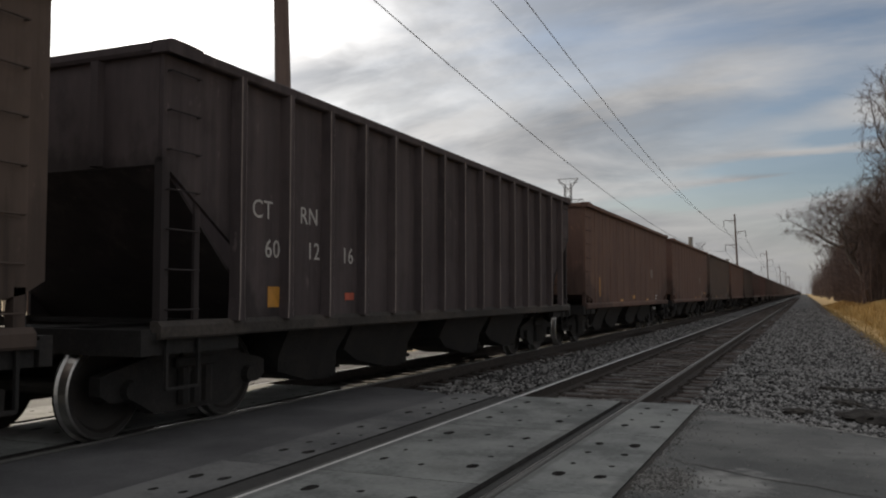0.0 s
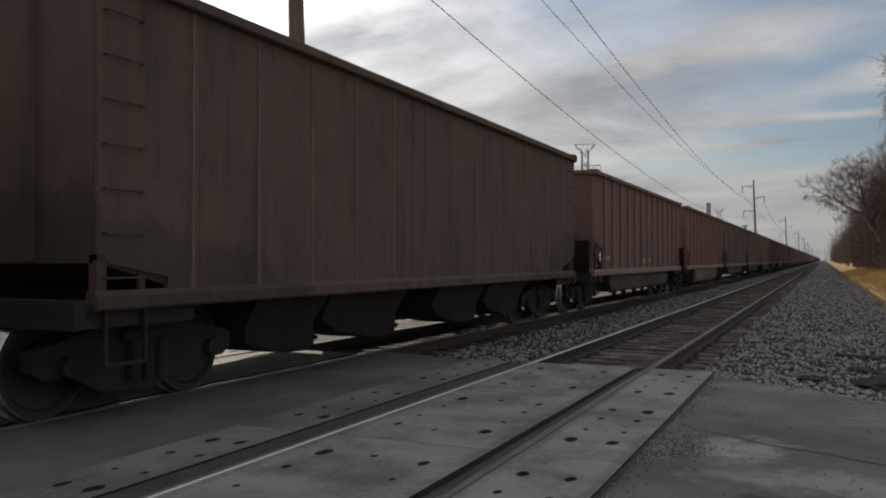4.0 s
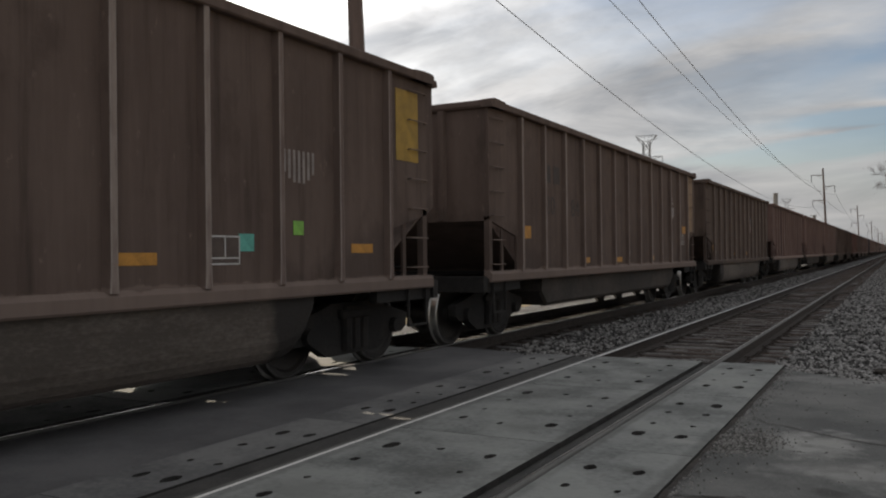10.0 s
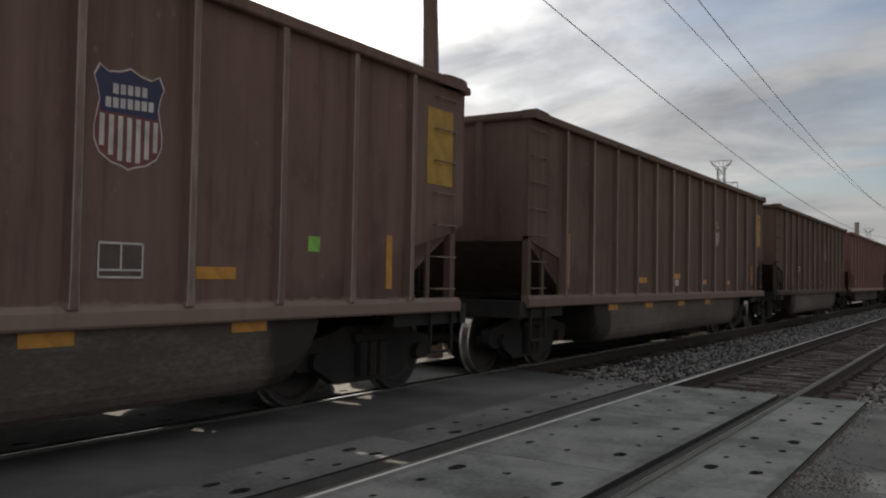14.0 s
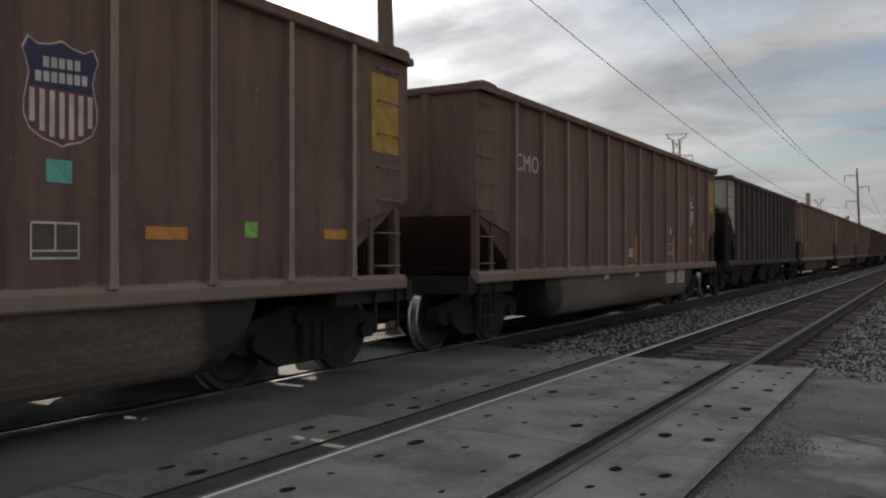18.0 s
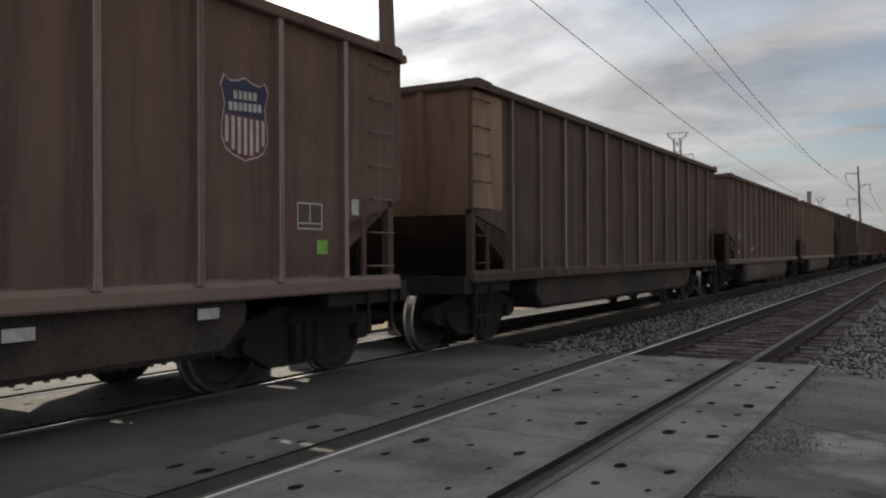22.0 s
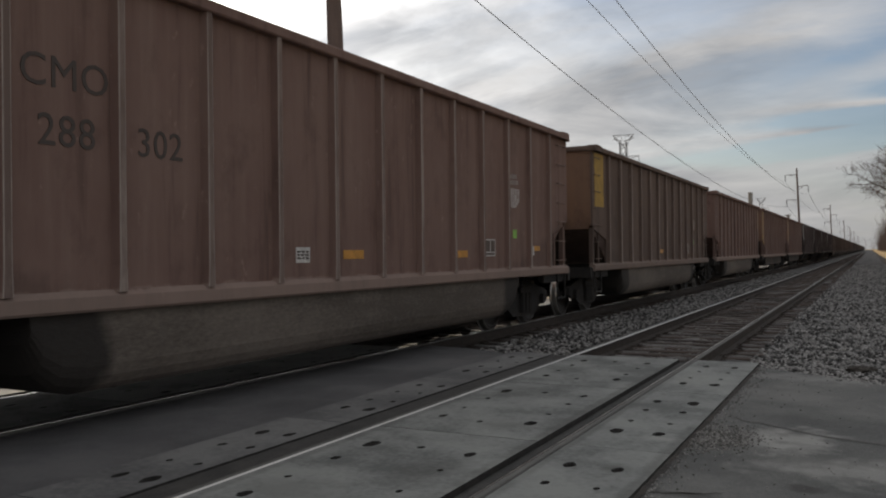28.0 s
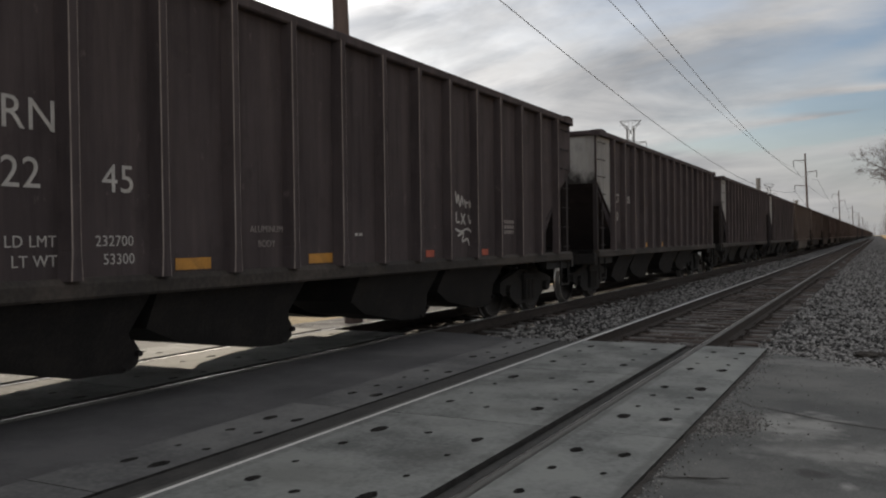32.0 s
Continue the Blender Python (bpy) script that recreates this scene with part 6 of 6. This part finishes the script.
def wire(a, b, sag, r):
    v, f = [], []
    n, k = 60, 5
    a, b = Vector(a), Vector(b)
    for i in range(n + 1):
        t = i / n
        p = a.lerp(b, t) - Vector((0, 0, 4 * sag * t * (1 - t)))
        v += [(p.x + r * math.cos(2 * math.pi * c / k), p.y, p.z + r * math.sin(2 * math.pi * c / k)) for c in range(k)]
    for i in range(n):
        for c in range(k):
            d = (c + 1) % k
            f.append((i * k + c, i * k + d, (i + 1) * k + d, (i + 1) * k + c))
    solid("power_line", mesh_of("power_line", v, f), M["wire"], "thin grey overhead power line between poles", "wire", m=None, group="overhead wires")


stops = (-118.0,) + POLE_Y
for i, (ya, yb) in enumerate(zip(stops, stops[1:])):
    for dx, za, z, sag in ((-2.1, 15.2, 12.3, 1.7), (1.35, 12.66, 10.4, 2.73), (-2.0, 11.14, 8.5, 2.64)):
        wire((POLE_X + dx, ya, za if ya == POLE_Y[0] else z), (POLE_X + dx, yb, za if yb == POLE_Y[0] else z), sag * ((yb - ya) / 134.0) ** 2, 0.017 if i < 2 else 0.024)


def lattice_tower(x, y, h, turn):
    t = thing("transmission_tower", "grey steel lattice transmission tower far off", "transmission tower", pose(x, y, -0.5, 0, 0, turn), "far towers")
    bm = bmesh.new()
    b, w, top = h * 0.10, h * 0.026, h * 0.95
    for sx in (-1, 1):
        for sy in (-1, 1):
            tube(bm, (sx * b, sy * b, 0), (sx * w, sy * w, top * 0.8), 0.17, 0.14, sides=4)
            tube(bm, (sx * w, sy * w, top * 0.8), (sx * w, sy * w, top), 0.14, 0.12, sides=4)
    n = 12
    for i in range(n):
        z0, z1 = top * i / n, top * (i + 1) / n
        k0, k1 = max(w, b + (w - b) * z0 / (top * 0.8)), max(w, b + (w - b) * z1 / (top * 0.8))
        for s in (-1, 1):
            tube(bm, (-k0, s * k0, z0), (k1, s * k1, z1), 0.08, sides=4)
            tube(bm, (k0, s * k0, z0), (-k1, s * k1, z1), 0.08, sides=4)
            tube(bm, (s * k0, -k0, z0), (s * k1, k1, z1), 0.08, sides=4)
            tube(bm, (s * k0, k0, z0), (s * k1, -k1, z1), 0.08, sides=4)
    part("lattice_mast", bm, M["steel"], t)
    for s in (-1, 1):
        bm = bmesh.new()
        tube(bm, (s * w, 0, top), (s * h * 0.085, 0, h), 0.12, sides=4)
        tube(bm, (s * w, 0, top * 0.965), (s * h * 0.085, 0, h), 0.10, sides=4)
        tube(bm, (0, 0, top), (s * h * 0.085, 0, top + 0.02 * h), 0.09, sides=4)
        part("top_arm", bm, M["steel"], t)
    bm = bmesh.new()
    tube(bm, (-h * 0.085, 0, h), (h * 0.085, 0, h), 0.10, sides=4)
    for k in (-0.055, -0.02, 0.02, 0.055):
        tube(bm, (k * h, 0, h), (k * h * 0.6, 0, h * (0.95 + 0.6 * abs(k))), 0.07, sides=4)
    part("bridge", bm, M["steel"], t)
    bm = bmesh.new()
    tube(bm, (-w, 0, h * 0.825), (h * 0.125, 0, h * 0.825), 0.13, sides=4)
    tube(bm, (w, 0, h * 0.80), (h * 0.125, 0, h * 0.825), 0.09, sides=4)
    tube(bm, (h * 0.125, 0, h * 0.825), (h * 0.125, 0, h * 0.765), 0.10, sides=4)
    part("cross_arm", bm, M["steel"], t)


lattice_tower(-65.7, 250.0, 36.9, 4)
lattice_tower(-54.0, 500.0, 30.8, 4)
lattice_tower(-66.0, 820.0, 34.0, 4)


def chimney(x, y, h, r):
    c = thing("chimney", "pale grey concrete chimney far off", "chimney", pose(x, y, -0.5))
    bm = bmesh.new()
    tube(bm, (0, 0, 0), (0, 0, h), r * 1.25, r, sides=16)
    part("shaft", bm, M["brick"], c)
    bm = bmesh.new()
    tube(bm, (0, 0, h), (0, 0, h + 0.5), r * 1.08, r * 1.08, sides=16)
    part("rim", bm, M["brick"], c)


chimney(-47.7, 400.0, 27.3, 0.95)
chimney(-41.6, 520.0, 21.5, 0.9)

# ---- bare winter trees ----


def grow(seed, trunk, centre, radii, count, step=0.34, tip=0.0135, twigs=5):
    """A bare tree: limbs reach out from the trunk towards points scattered through the crown; trunk and limbs in one mesh, fine twigs in another."""
    rnd = np.random.RandomState(seed)
    aim = rnd.normal(size=(count, 3))
    aim = aim / np.linalg.norm(aim, axis=1)[:, None]
    lump = np.array([0.95 + 0.75 * noise.noise(Vector(a) * 1.7 + Vector((seed, 0, 0))) + 0.35 * noise.noise(Vector(a) * 4.0) for a in aim])
    aim = aim * lump[:, None] * (rnd.uniform(0.02, 1.0, (count, 1)) ** 0.42) * np.array(radii) + np.array(centre)
    pts, up = [np.array(trunk[0], float)], [-1]
    for p in trunk[1:]:
        a = pts[-1]
        n = max(1, int(np.linalg.norm(np.array(p) - a) / step))
        for i in range(n):
            pts.append(a + (np.array(p) - a) * (i + 1) / n + rnd.normal(0, 0.03, 3))
            up.append(len(pts) - 2)
    alive = np.ones(count, bool)
    near, best = np.full(count, 1e9), np.zeros(count, int)
    first = 0
    for _ in range(130):
        for i in range(first, len(pts)):
            d = np.linalg.norm(aim - pts[i], axis=1)
            hit = d < near
            near[hit], best[hit] = d[hit], i
        first = len(pts)
        alive &= near > step * 1.35
        if not alive.any():
            break
        pull = aim - np.array(pts)[best]
        pull /= np.linalg.norm(pull, axis=1)[:, None] + 1e-6
        grown = False
        for i in np.unique(best[alive]):
            d = pull[alive & (best == i)].mean(axis=0) + 0.18 * (pts[i] - pts[max(0, up[i])]) / step + rnd.normal(0, 0.05, 3)
            n = np.linalg.norm(d)
            if n < 0.05:
                continue
            pts.append(pts[i] + d / n * step)
            up.append(i)
            grown = True
        if not grown:
            break
    area = np.zeros(len(pts))
    kids = np.zeros(len(pts), int)
    for i in range(len(pts) - 1, 0, -1):
        area[i] = max(area[i], tip ** 2)
        area[up[i]] += area[i] * 1.02
        kids[up[i]] += 1
    r = np.minimum(np.sqrt(area), 0.30)
    wood, fine = ([], []), ([], [])

    def limb(store, a, b, r0, r1, k):
        v, f = store
        a, b, r0, r1 = Vector(a), Vector(b), float(r0), float(r1)
        d = (b - a).normalized()
        u = d.orthogonal().normalized()
        w = d.cross(u)
        n = len(v)
        for p, rr in ((a, r0), (b, r1)):
            v.extend((p + rr * (math.cos(2 * math.pi * i / k) * u + math.sin(2 * math.pi * i / k) * w))[:] for i in range(k))
        f.extend((n + i, n + (i + 1) % k, n + k + (i + 1) % k, n + k + i) for i in range(k))

    for i in range(1, len(pts)):
        a, b = pts[up[i]], pts[i]
        limb(wood if r[i] > 0.03 else fine, a, b, min(r[up[i]], r[i] * 1.5), r[i], 8 if r[i] > 0.10 else 5 if r[i] > 0.03 else 3)
        if r[i] < 0.035:
            for _ in range(twigs if kids[i] == 0 else max(1, twigs - 2)):
                d = (b - a) / step + rnd.normal(0, 0.45, 3) + np.array((0, 0, 0.15))
                e = b + d / (np.linalg.norm(d) + 1e-6) * rnd.uniform(0.2, 0.6)
                limb(fine, b, e, tip * 0.85, tip * 0.5, 3)
                for _ in range(2):
                    limb(fine, e, e + (e - b) * 0.5 + rnd.normal(0, 0.14, 3), tip * 0.5, tip * 0.3, 3)
    return mesh_of("trunk", *wood, mats=(M["bark"],)), mesh_of("crown", *fine, mats=(M["twig"],))


def tree(meshes, m, label="bare leafless winter tree with a wide twiggy crown"):
    t = thing("tree", label, "tree", m, "trees along the right of way")
    part("trunk", meshes[0], None, t)
    part("crown", meshes[1], None, t)
    return t


KINDS = [grow(11, ((0, 0, -0.6), (-0.6, 0, 2.5), (-2.4, 0.1, 5.8)), (-2.8, 0, 8.6), (4.3, 4.2, 3.3), 2600),
         grow(23, ((0, 0, -0.6), (0.2, 0.1, 3.0), (0.1, 0, 5.5)), (0, 0, 9.0), (3.0, 3.0, 4.6), 1500),
         grow(37, ((0, 0, -0.6), (-0.3, 0.2, 2.2), (-0.5, 0.3, 4.0)), (-0.5, 0.3, 7.0), (3.2, 3.2, 3.8), 1500),
         grow(41, ((0, 0, -0.6), (0.1, -0.2, 4.0), (0.3, -0.2, 8.0)), (0.2, 0, 12.0), (3.4, 3.4, 6.4), 2200)]
rt = random.Random(8)
tree(KINDS[0], pose(6.3, 90, -0.4, 0, 0, 0), "bare tree leaning out over the track side")
tree(KINDS[0], pose(6.9, 92, -0.4, 0, 0, 130), "bare tree leaning out over the track side")
tree(KINDS[3], pose(10.3, 93, -0.4, 0, 0, 40) @ Matrix.Scale(1.40, 4), "tall bare tree at the edge of the dry grass")
tree(KINDS[3], pose(13.4, 97, -0.4, 0, 0, 110) @ Matrix.Scale(1.45, 4), "tall bare tree with a dense twiggy head")
tree(KINDS[3], pose(15.6, 95, -0.4, 0, 0, 250) @ Matrix.Scale(1.3, 4), "tall bare tree with a dense twiggy head")
tree(KINDS[1], pose(11.6, 91, -0.4, 0, 0, 150) @ Matrix.Scale(1.15, 4))
tree(KINDS[2], pose(8.0, 96, -0.4, 0, 0, 10) @ Matrix.Scale(1.2, 4))
tree(KINDS[2], pose(9.6, 90, -0.4, 0, 0, 300) @ Matrix.Scale(1.25, 4))
tree(KINDS[1], pose(7.5, 96, -0.4, 0, 0, 77))
tree(KINDS[3], pose(12.4, 103, -0.4, 0, 0, 200) @ Matrix.Scale(1.15, 4))
tree(KINDS[2], pose(6.8, 118, -0.4, 0, 0, 200))
for i in range(26):
    tree(KINDS[rt.randrange(4)], pose(rt.uniform(7.0, 15.0), 100 + i * 15 + rt.uniform(-4, 4), -0.4, 0, 0, rt.uniform(0, 360)) @ Matrix.Scale(rt.uniform(0.7, 1.0), 4))


def thicket(name, spots, h0, h1, seed, label, per=9, thick=1.0):
    """Tangled saplings and brush, too many to count."""
    rnd = random.Random(seed)
    v, f = [], []

    def stick(a, b, r0, r1):
        n = len(v)
        d = (b - a).normalized()
        u = d.orthogonal().normalized()
        w = d.cross(u)
        for p, r in ((a, r0), (b, r1)):
            for i in range(3):
                t = 2.1 * i
                v.append((p + r * (math.cos(t) * u + math.sin(t) * w))[:])
        f.extend(((n, n + 1, n + 4, n + 3), (n + 1, n + 2, n + 5, n + 4), (n + 2, n, n + 3, n + 5)))

    for x, y in spots:
        h = rnd.uniform(h0, h1)
        r = (h * 0.006 + 0.008) * thick
        a = Vector((x, y, -0.6))
        d = Vector((rnd.gauss(0, 0.10), rnd.gauss(0, 0.10), 1)).normalized()
        m = a + d * h * 0.55
        top = m + (d + Vector((rnd.gauss(0, 0.2), rnd.gauss(0, 0.2), 0))).normalized() * h * 0.45
        stick(a, m, r, r * 0.65), stick(m, top, r * 0.65, r * 0.2)
        for _ in range(per):
            t = rnd.uniform(0.12, 0.98)
            p = a.lerp(m, t / 0.55) if t < 0.55 else m.lerp(top, (t - 0.55) / 0.45)
            e = p + Vector((rnd.gauss(0, 1), rnd.gauss(0, 1), rnd.uniform(0.2, 1.6))).normalized() * h * rnd.uniform(0.10, 0.28)
            stick(p, e, r * 0.42, r * 0.15)
    ob = solid(name, mesh_of(name, v, f), M["brush"], label, "brush", "stuff")
    return ob


rs = random.Random(5)
thicket("roadside_brush", [(5.4 + rs.random() ** 1.5 * 11 + 1.2 * noise.noise((0, i * 0.01, 0)), 88 + 80 * rs.random() ** 1.2) for i in range(4200)], 3.0, 10.5, 3, "dense bare brown brush along the right of way")
thicket("far_woods", [(4.6 + rs.random() * 26, 150 + 550 * rs.random() ** 1.3) for i in range(3200)], 6, 14, 4, "bare brown winter woods far along the track", 8)
thicket("west_woods", [(-62 - rs.random() * 16, -90 + 240 * rs.random()) for i in range(5200)], 3, 9, 6, "grey bare tree line beyond the field", 9, 0.5)
thicket("distant_woods", [(-300 + 700 * rs.random(), 1100 + 120 * rs.random()) for i in range(1500)], 10, 18, 7, "distant bare woods on the horizon", 8)

# ---- dry grass, stones, debris ----


def bank(x, y):
    """How far the grass rises towards the brush."""
    k = max(0.0, min(1.0, (x - 3.0) / 3.6)) * max(0.0, min(1.0, (y - 24) / 30))
    return 0.75 * k * k * (3 - 2 * k)


def dry_grass():
    rnd = random.Random(12)
    v, f = [], []
    for i in range(46000):
        y = 13 + 120 * rnd.random() ** 1.5
        x = 2.0 + (4.5 + 0.07 * y) * rnd.random() ** 1.1 + 0.55 * noise.noise((0, y * 0.4, 3))
        if y < 14 and x < 3.2:
            continue
        h = rnd.uniform(0.12, 0.46) * min(1.0, 0.3 + (x - 2.0) * 0.6) * (1.2 + 0.5 * noise.noise((x * 0.5, y * 0.3, 7)))
        a, w = rnd.uniform(0, 6.28), rnd.uniform(0.008, 0.02) * (1 + y / 50)
        z = min(-0.38, bed_z(x, y)) - 0.05 if x < 3 else -0.40 + bank(x, y)
        n = len(v)
        dx, dy = math.cos(a) * w, math.sin(a) * w
        lx, ly = rnd.gauss(0, 0.16), rnd.gauss(0, 0.16)
        v.extend(((x - dx, y - dy, z), (x + dx, y + dy, z), (x + lx, y + ly, z + h)))
        f.append((n, n + 1, n + 2))
    solid("dry_grass", mesh_of("dry_grass", v, f), M["grass"], "tan dry winter grass beside the ballast", "grass", "stuff")


def verge():
    """The grassy ground right of the ballast."""
    v, f = [], []
    xs = [2.2, 2.5, 2.9, 3.4, 4.0, 4.6, 5.3, 6.0, 6.8, 14, 26, 60]
    ys = [10 + 4 * i for i in range(60)] + [260 + 60 * i for i in range(16)]
    for y in ys:
        for x in xs:
            e = 0.18 * noise.noise((x * 0.1, y * 0.7, 2)) if x < 2.4 else 0
            v.append((x + e, y, -0.345 + bank(x, y) + 0.05 * noise.noise((x * 0.7, y * 0.5, 9)) - (0.10 if x < 2.3 else 0)))
    n = len(xs)
    for i in range(len(ys) - 1):
        for j in range(n - 1):
            f.append((i * n + j, i * n + j + 1, (i + 1) * n + j + 1, (i + 1) * n + j))
    dv, df = [], []
    cols = [1.30, 1.55, 1.8, 2.1, 2.4, 2.7]
    for y in ys:
        for c, x in enumerate(cols):
            e = 0.22 * noise.noise((0, y * 0.6, 2)) if c == 0 else 0
            dv.append((x + e, y, bed_z(x, y) + (-0.03 if c == 0 else 0.035) + 0.02 * noise.noise((x * 2, y * 0.8, 5))))
    for i in range(len(ys) - 1):
        for j in range(5):
            df.append((i * 6 + j, i * 6 + j + 1, i * 6 + 7 + j, i * 6 + 6 + j))
    solid("dirt_verge", mesh_of("dirt_verge", dv, df), M["dirt_verge"], "brown dirt strip darkened for shade between ballast and grass", "ground", "structure")
    solid("grass_verge", mesh_of("grass_verge", v, f), M["grass_ground"], "dry tan grass verge beside the ballast", "ground", "structure")


def stones(name, spots, s0, s1, seed, label, material):
    """Loose broken stones, each its own lump."""
    rnd = np.random.RandomState(seed)
    g = (1 + 5 ** 0.5) / 2
    base = np.array([(-1, g, 0), (1, g, 0), (-1, -g, 0), (1, -g, 0), (0, -1, g), (0, 1, g), (0, -1, -g), (0, 1, -g), (g, 0, -1), (g, 0, 1), (-g, 0, -1), (-g, 0, 1)]) / 1.9
    tri = np.array([(0, 11, 5), (0, 5, 1), (0, 1, 7), (0, 7, 10), (0, 10, 11), (1, 5, 9), (5, 11, 4), (11, 10, 2), (10, 7, 6), (7, 1, 8), (3, 9, 4), (3, 4, 2), (3, 2, 6), (3, 6, 8), (3, 8, 9), (4, 9, 5), (2, 4, 11), (6, 2, 10), (8, 6, 7), (9, 8, 1)])
    n = len(spots)
    c = np.array(spots)
    size = rnd.uniform(s0, s1, (n, 1, 1)) * rnd.uniform(0.7, 1.25, (n, 1, 3))
    lump = base[None] * rnd.uniform(0.72, 1.2, (n, 12, 1)) * size
    a = rnd.uniform(0, 6.283, n)
    ca, sa = np.cos(a)[:, None], np.sin(a)[:, None]
    x, y = lump[:, :, 0] * ca - lump[:, :, 1] * sa, lump[:, :, 0] * sa + lump[:, :, 1] * ca
    v = np.stack((x, y, lump[:, :, 2] * 0.8), 2) + c[:, None, :]
    f = tri[None] + 12 * np.arange(n)[:, None, None]
    me = bpy.data.meshes.new(name)
    me.from_pydata(v.reshape(-1, 3).tolist(), [], f.reshape(-1, 3).tolist())
    me.materials.append(material)
    solid(name, me, None, label, "stones", "stuff")


def scatter():
    rnd = random.Random(77)
    near = []
    for i in range(21000):
        x = rnd.uniform(-1.5, 1.85)
        y = 10.1 + 60 * rnd.random() ** 2.7
        if y < 10.45 - 0.75 * (x + 1.17):
            continue
        if y < 10.75 and x < -1.15:
            continue
        near.append((x, y, bed_z(x, y) + rnd.uniform(-0.005, 0.03) + 0.03 * noise.noise((x * 2, y * 2, 0))))
    for i in range(9000):
        x = -1.4 + 3.3 * rnd.random()
        y = 22 + 70 * rnd.random() ** 1.5
        near.append((x, y, bed_z(x, y) + rnd.uniform(0.0, 0.035)))
    for i in range(3500):
        x, y = 1.45 + abs(rnd.gauss(0, 0.4)), 10.6 + 45 * rnd.random() ** 2.0
        near.append((x, y, bed_z(x, y) + rnd.uniform(0.02, 0.05)))
    stones("shoulder_ballast", near, 0.015, 0.034, 1, "loose grey ballast stones on the track shoulder", M["stone"])
    mid = []
    for i in range(7500):
        x = rnd.uniform(-5.6, -4.15)
        y = 10.75 + 50 * rnd.random() ** 2.5
        mid.append((x, y, bed_z(x, y) + rnd.uniform(0.0, 0.035)))
    stones("middle_ballast", mid, 0.014, 0.034, 2, "loose grey ballast stones between the tracks", M["stone"])
    crib = []
    for i in range(14000):
        x = rnd.uniform(-4.2, -1.4)
        y = 10.75 + 40 * rnd.random() ** 2.2
        if abs(abs(x - X_NEAR) - 0.774) < 0.09:
            continue
        crib.append((x, y, (-0.214 if abs(x - X_NEAR) < 0.62 else -0.236) + rnd.uniform(-0.012, 0.010)))
    stones("crib_ballast", crib, 0.012, 0.027, 3, "grey-brown ballast stones between the ties", M["crib"])
    peb = []
    for i in range(1500):
        x, y = rnd.gauss(-0.97, 0.11), rnd.gauss(6.35, 0.22)
        if x < -1.17 or y > 9:
            continue
        peb.append((x, y, -0.017))
    for i in range(700):
        peb.append((-1.15 + abs(rnd.gauss(0, 0.07)), rnd.uniform(3.5, 10.3), -0.018))
    for i in range(350):
        peb.append((rnd.uniform(-1.1, 1.5), 5 + 5 * rnd.random(), -0.02))
    peb = [p for p in peb if p[1] < 10.4 - 0.75 * (p[0] + 1.17)]
    stones("road_grit", peb, 0.003, 0.009, 4, "fine pale grit on the worn asphalt", M["grit"])
    rim = []
    for i in range(900):
        x = rnd.uniform(-1.1, 1.6)
        rim.append((x, 10.42 - 0.78 * (x + 1.17) + rnd.gauss(0.05, 0.12), -0.03 + rnd.uniform(-0.06, 0.0)))
    stones("road_edge_stones", rim, 0.012, 0.03, 5, "stones along the broken road edge", M["stone"])


def debris():
    rnd = random.Random(31)
    for i, (x, y, r) in enumerate(((0.72, 12.0, 0.30), (1.15, 11.7, 0.34), (-0.14, 12.1, 0.13), (-0.02, 12.2, 0.09), (0.50, 13.5, 0.14), (0.62, 13.4, 0.10), (0.30, 15.4, 0.10), (0.50, 15.5, 0.08), (0.73, 15.4, 0.12), (0.95, 15.6, 0.10), (1.13, 15.7, 0.13))):
        bm = bmesh.new()
        bmesh.ops.create_icosphere(bm, subdivisions=3, radius=1.0)
        for v in bm.verts:
            k = 1 + 0.35 * noise.noise(v.co * 2.2 + Vector((i * 5, 0, 0))) + 0.15 * noise.noise(v.co * 6)
            v.co = Vector((v.co.x * r * k * 1.3, v.co.y * r * k, v.co.z * r * 0.42 * k))
        solid("dirt_clump", bm, M["dirt"], "dark clump of dirt and roots on the gravel", "dirt", m=Matrix.Translation((x, y, bed_z(x, y) + 0.035)), group="dirt clumps by the road")


verge()
dry_grass()
scatter()
debris()


def travel(t):
    for (ta, sa), (tb, sb) in zip(S_ROWS, S_ROWS[1:]):
        if t <= tb:
            return sa + (sb - sa) * (t - ta) / (tb - ta)
    return S_ROWS[-1][1]


def motions():
    for j, car in CARS.items():
        y0 = car_y(j)
        walk(car, [(t, pose(X_TRAIN, y0 - s, 0)) for t, s in S_ROWS])
    # the wheels roll while their car passes the crossing
    times = [0.033 * i for i in range(970)]
    for y0, y, ob in WHEELS:
        near = [t for t in times if -2.0 < y0 - travel(t) < 19.0]
        if len(near) < 2:
            continue
        rows = [(t, pose(0, y, 0.457, math.degrees((travel(t) - travel(near[0])) / 0.457), 0, 0)) for t in near]
        if near[0] > 0:
            rows.insert(0, (0.0, pose(0, y, 0.457)))
        if near[-1] < 31.9:
            rows.append((32.0, rows[-1][1]))
        walk(ob, rows)


motions()
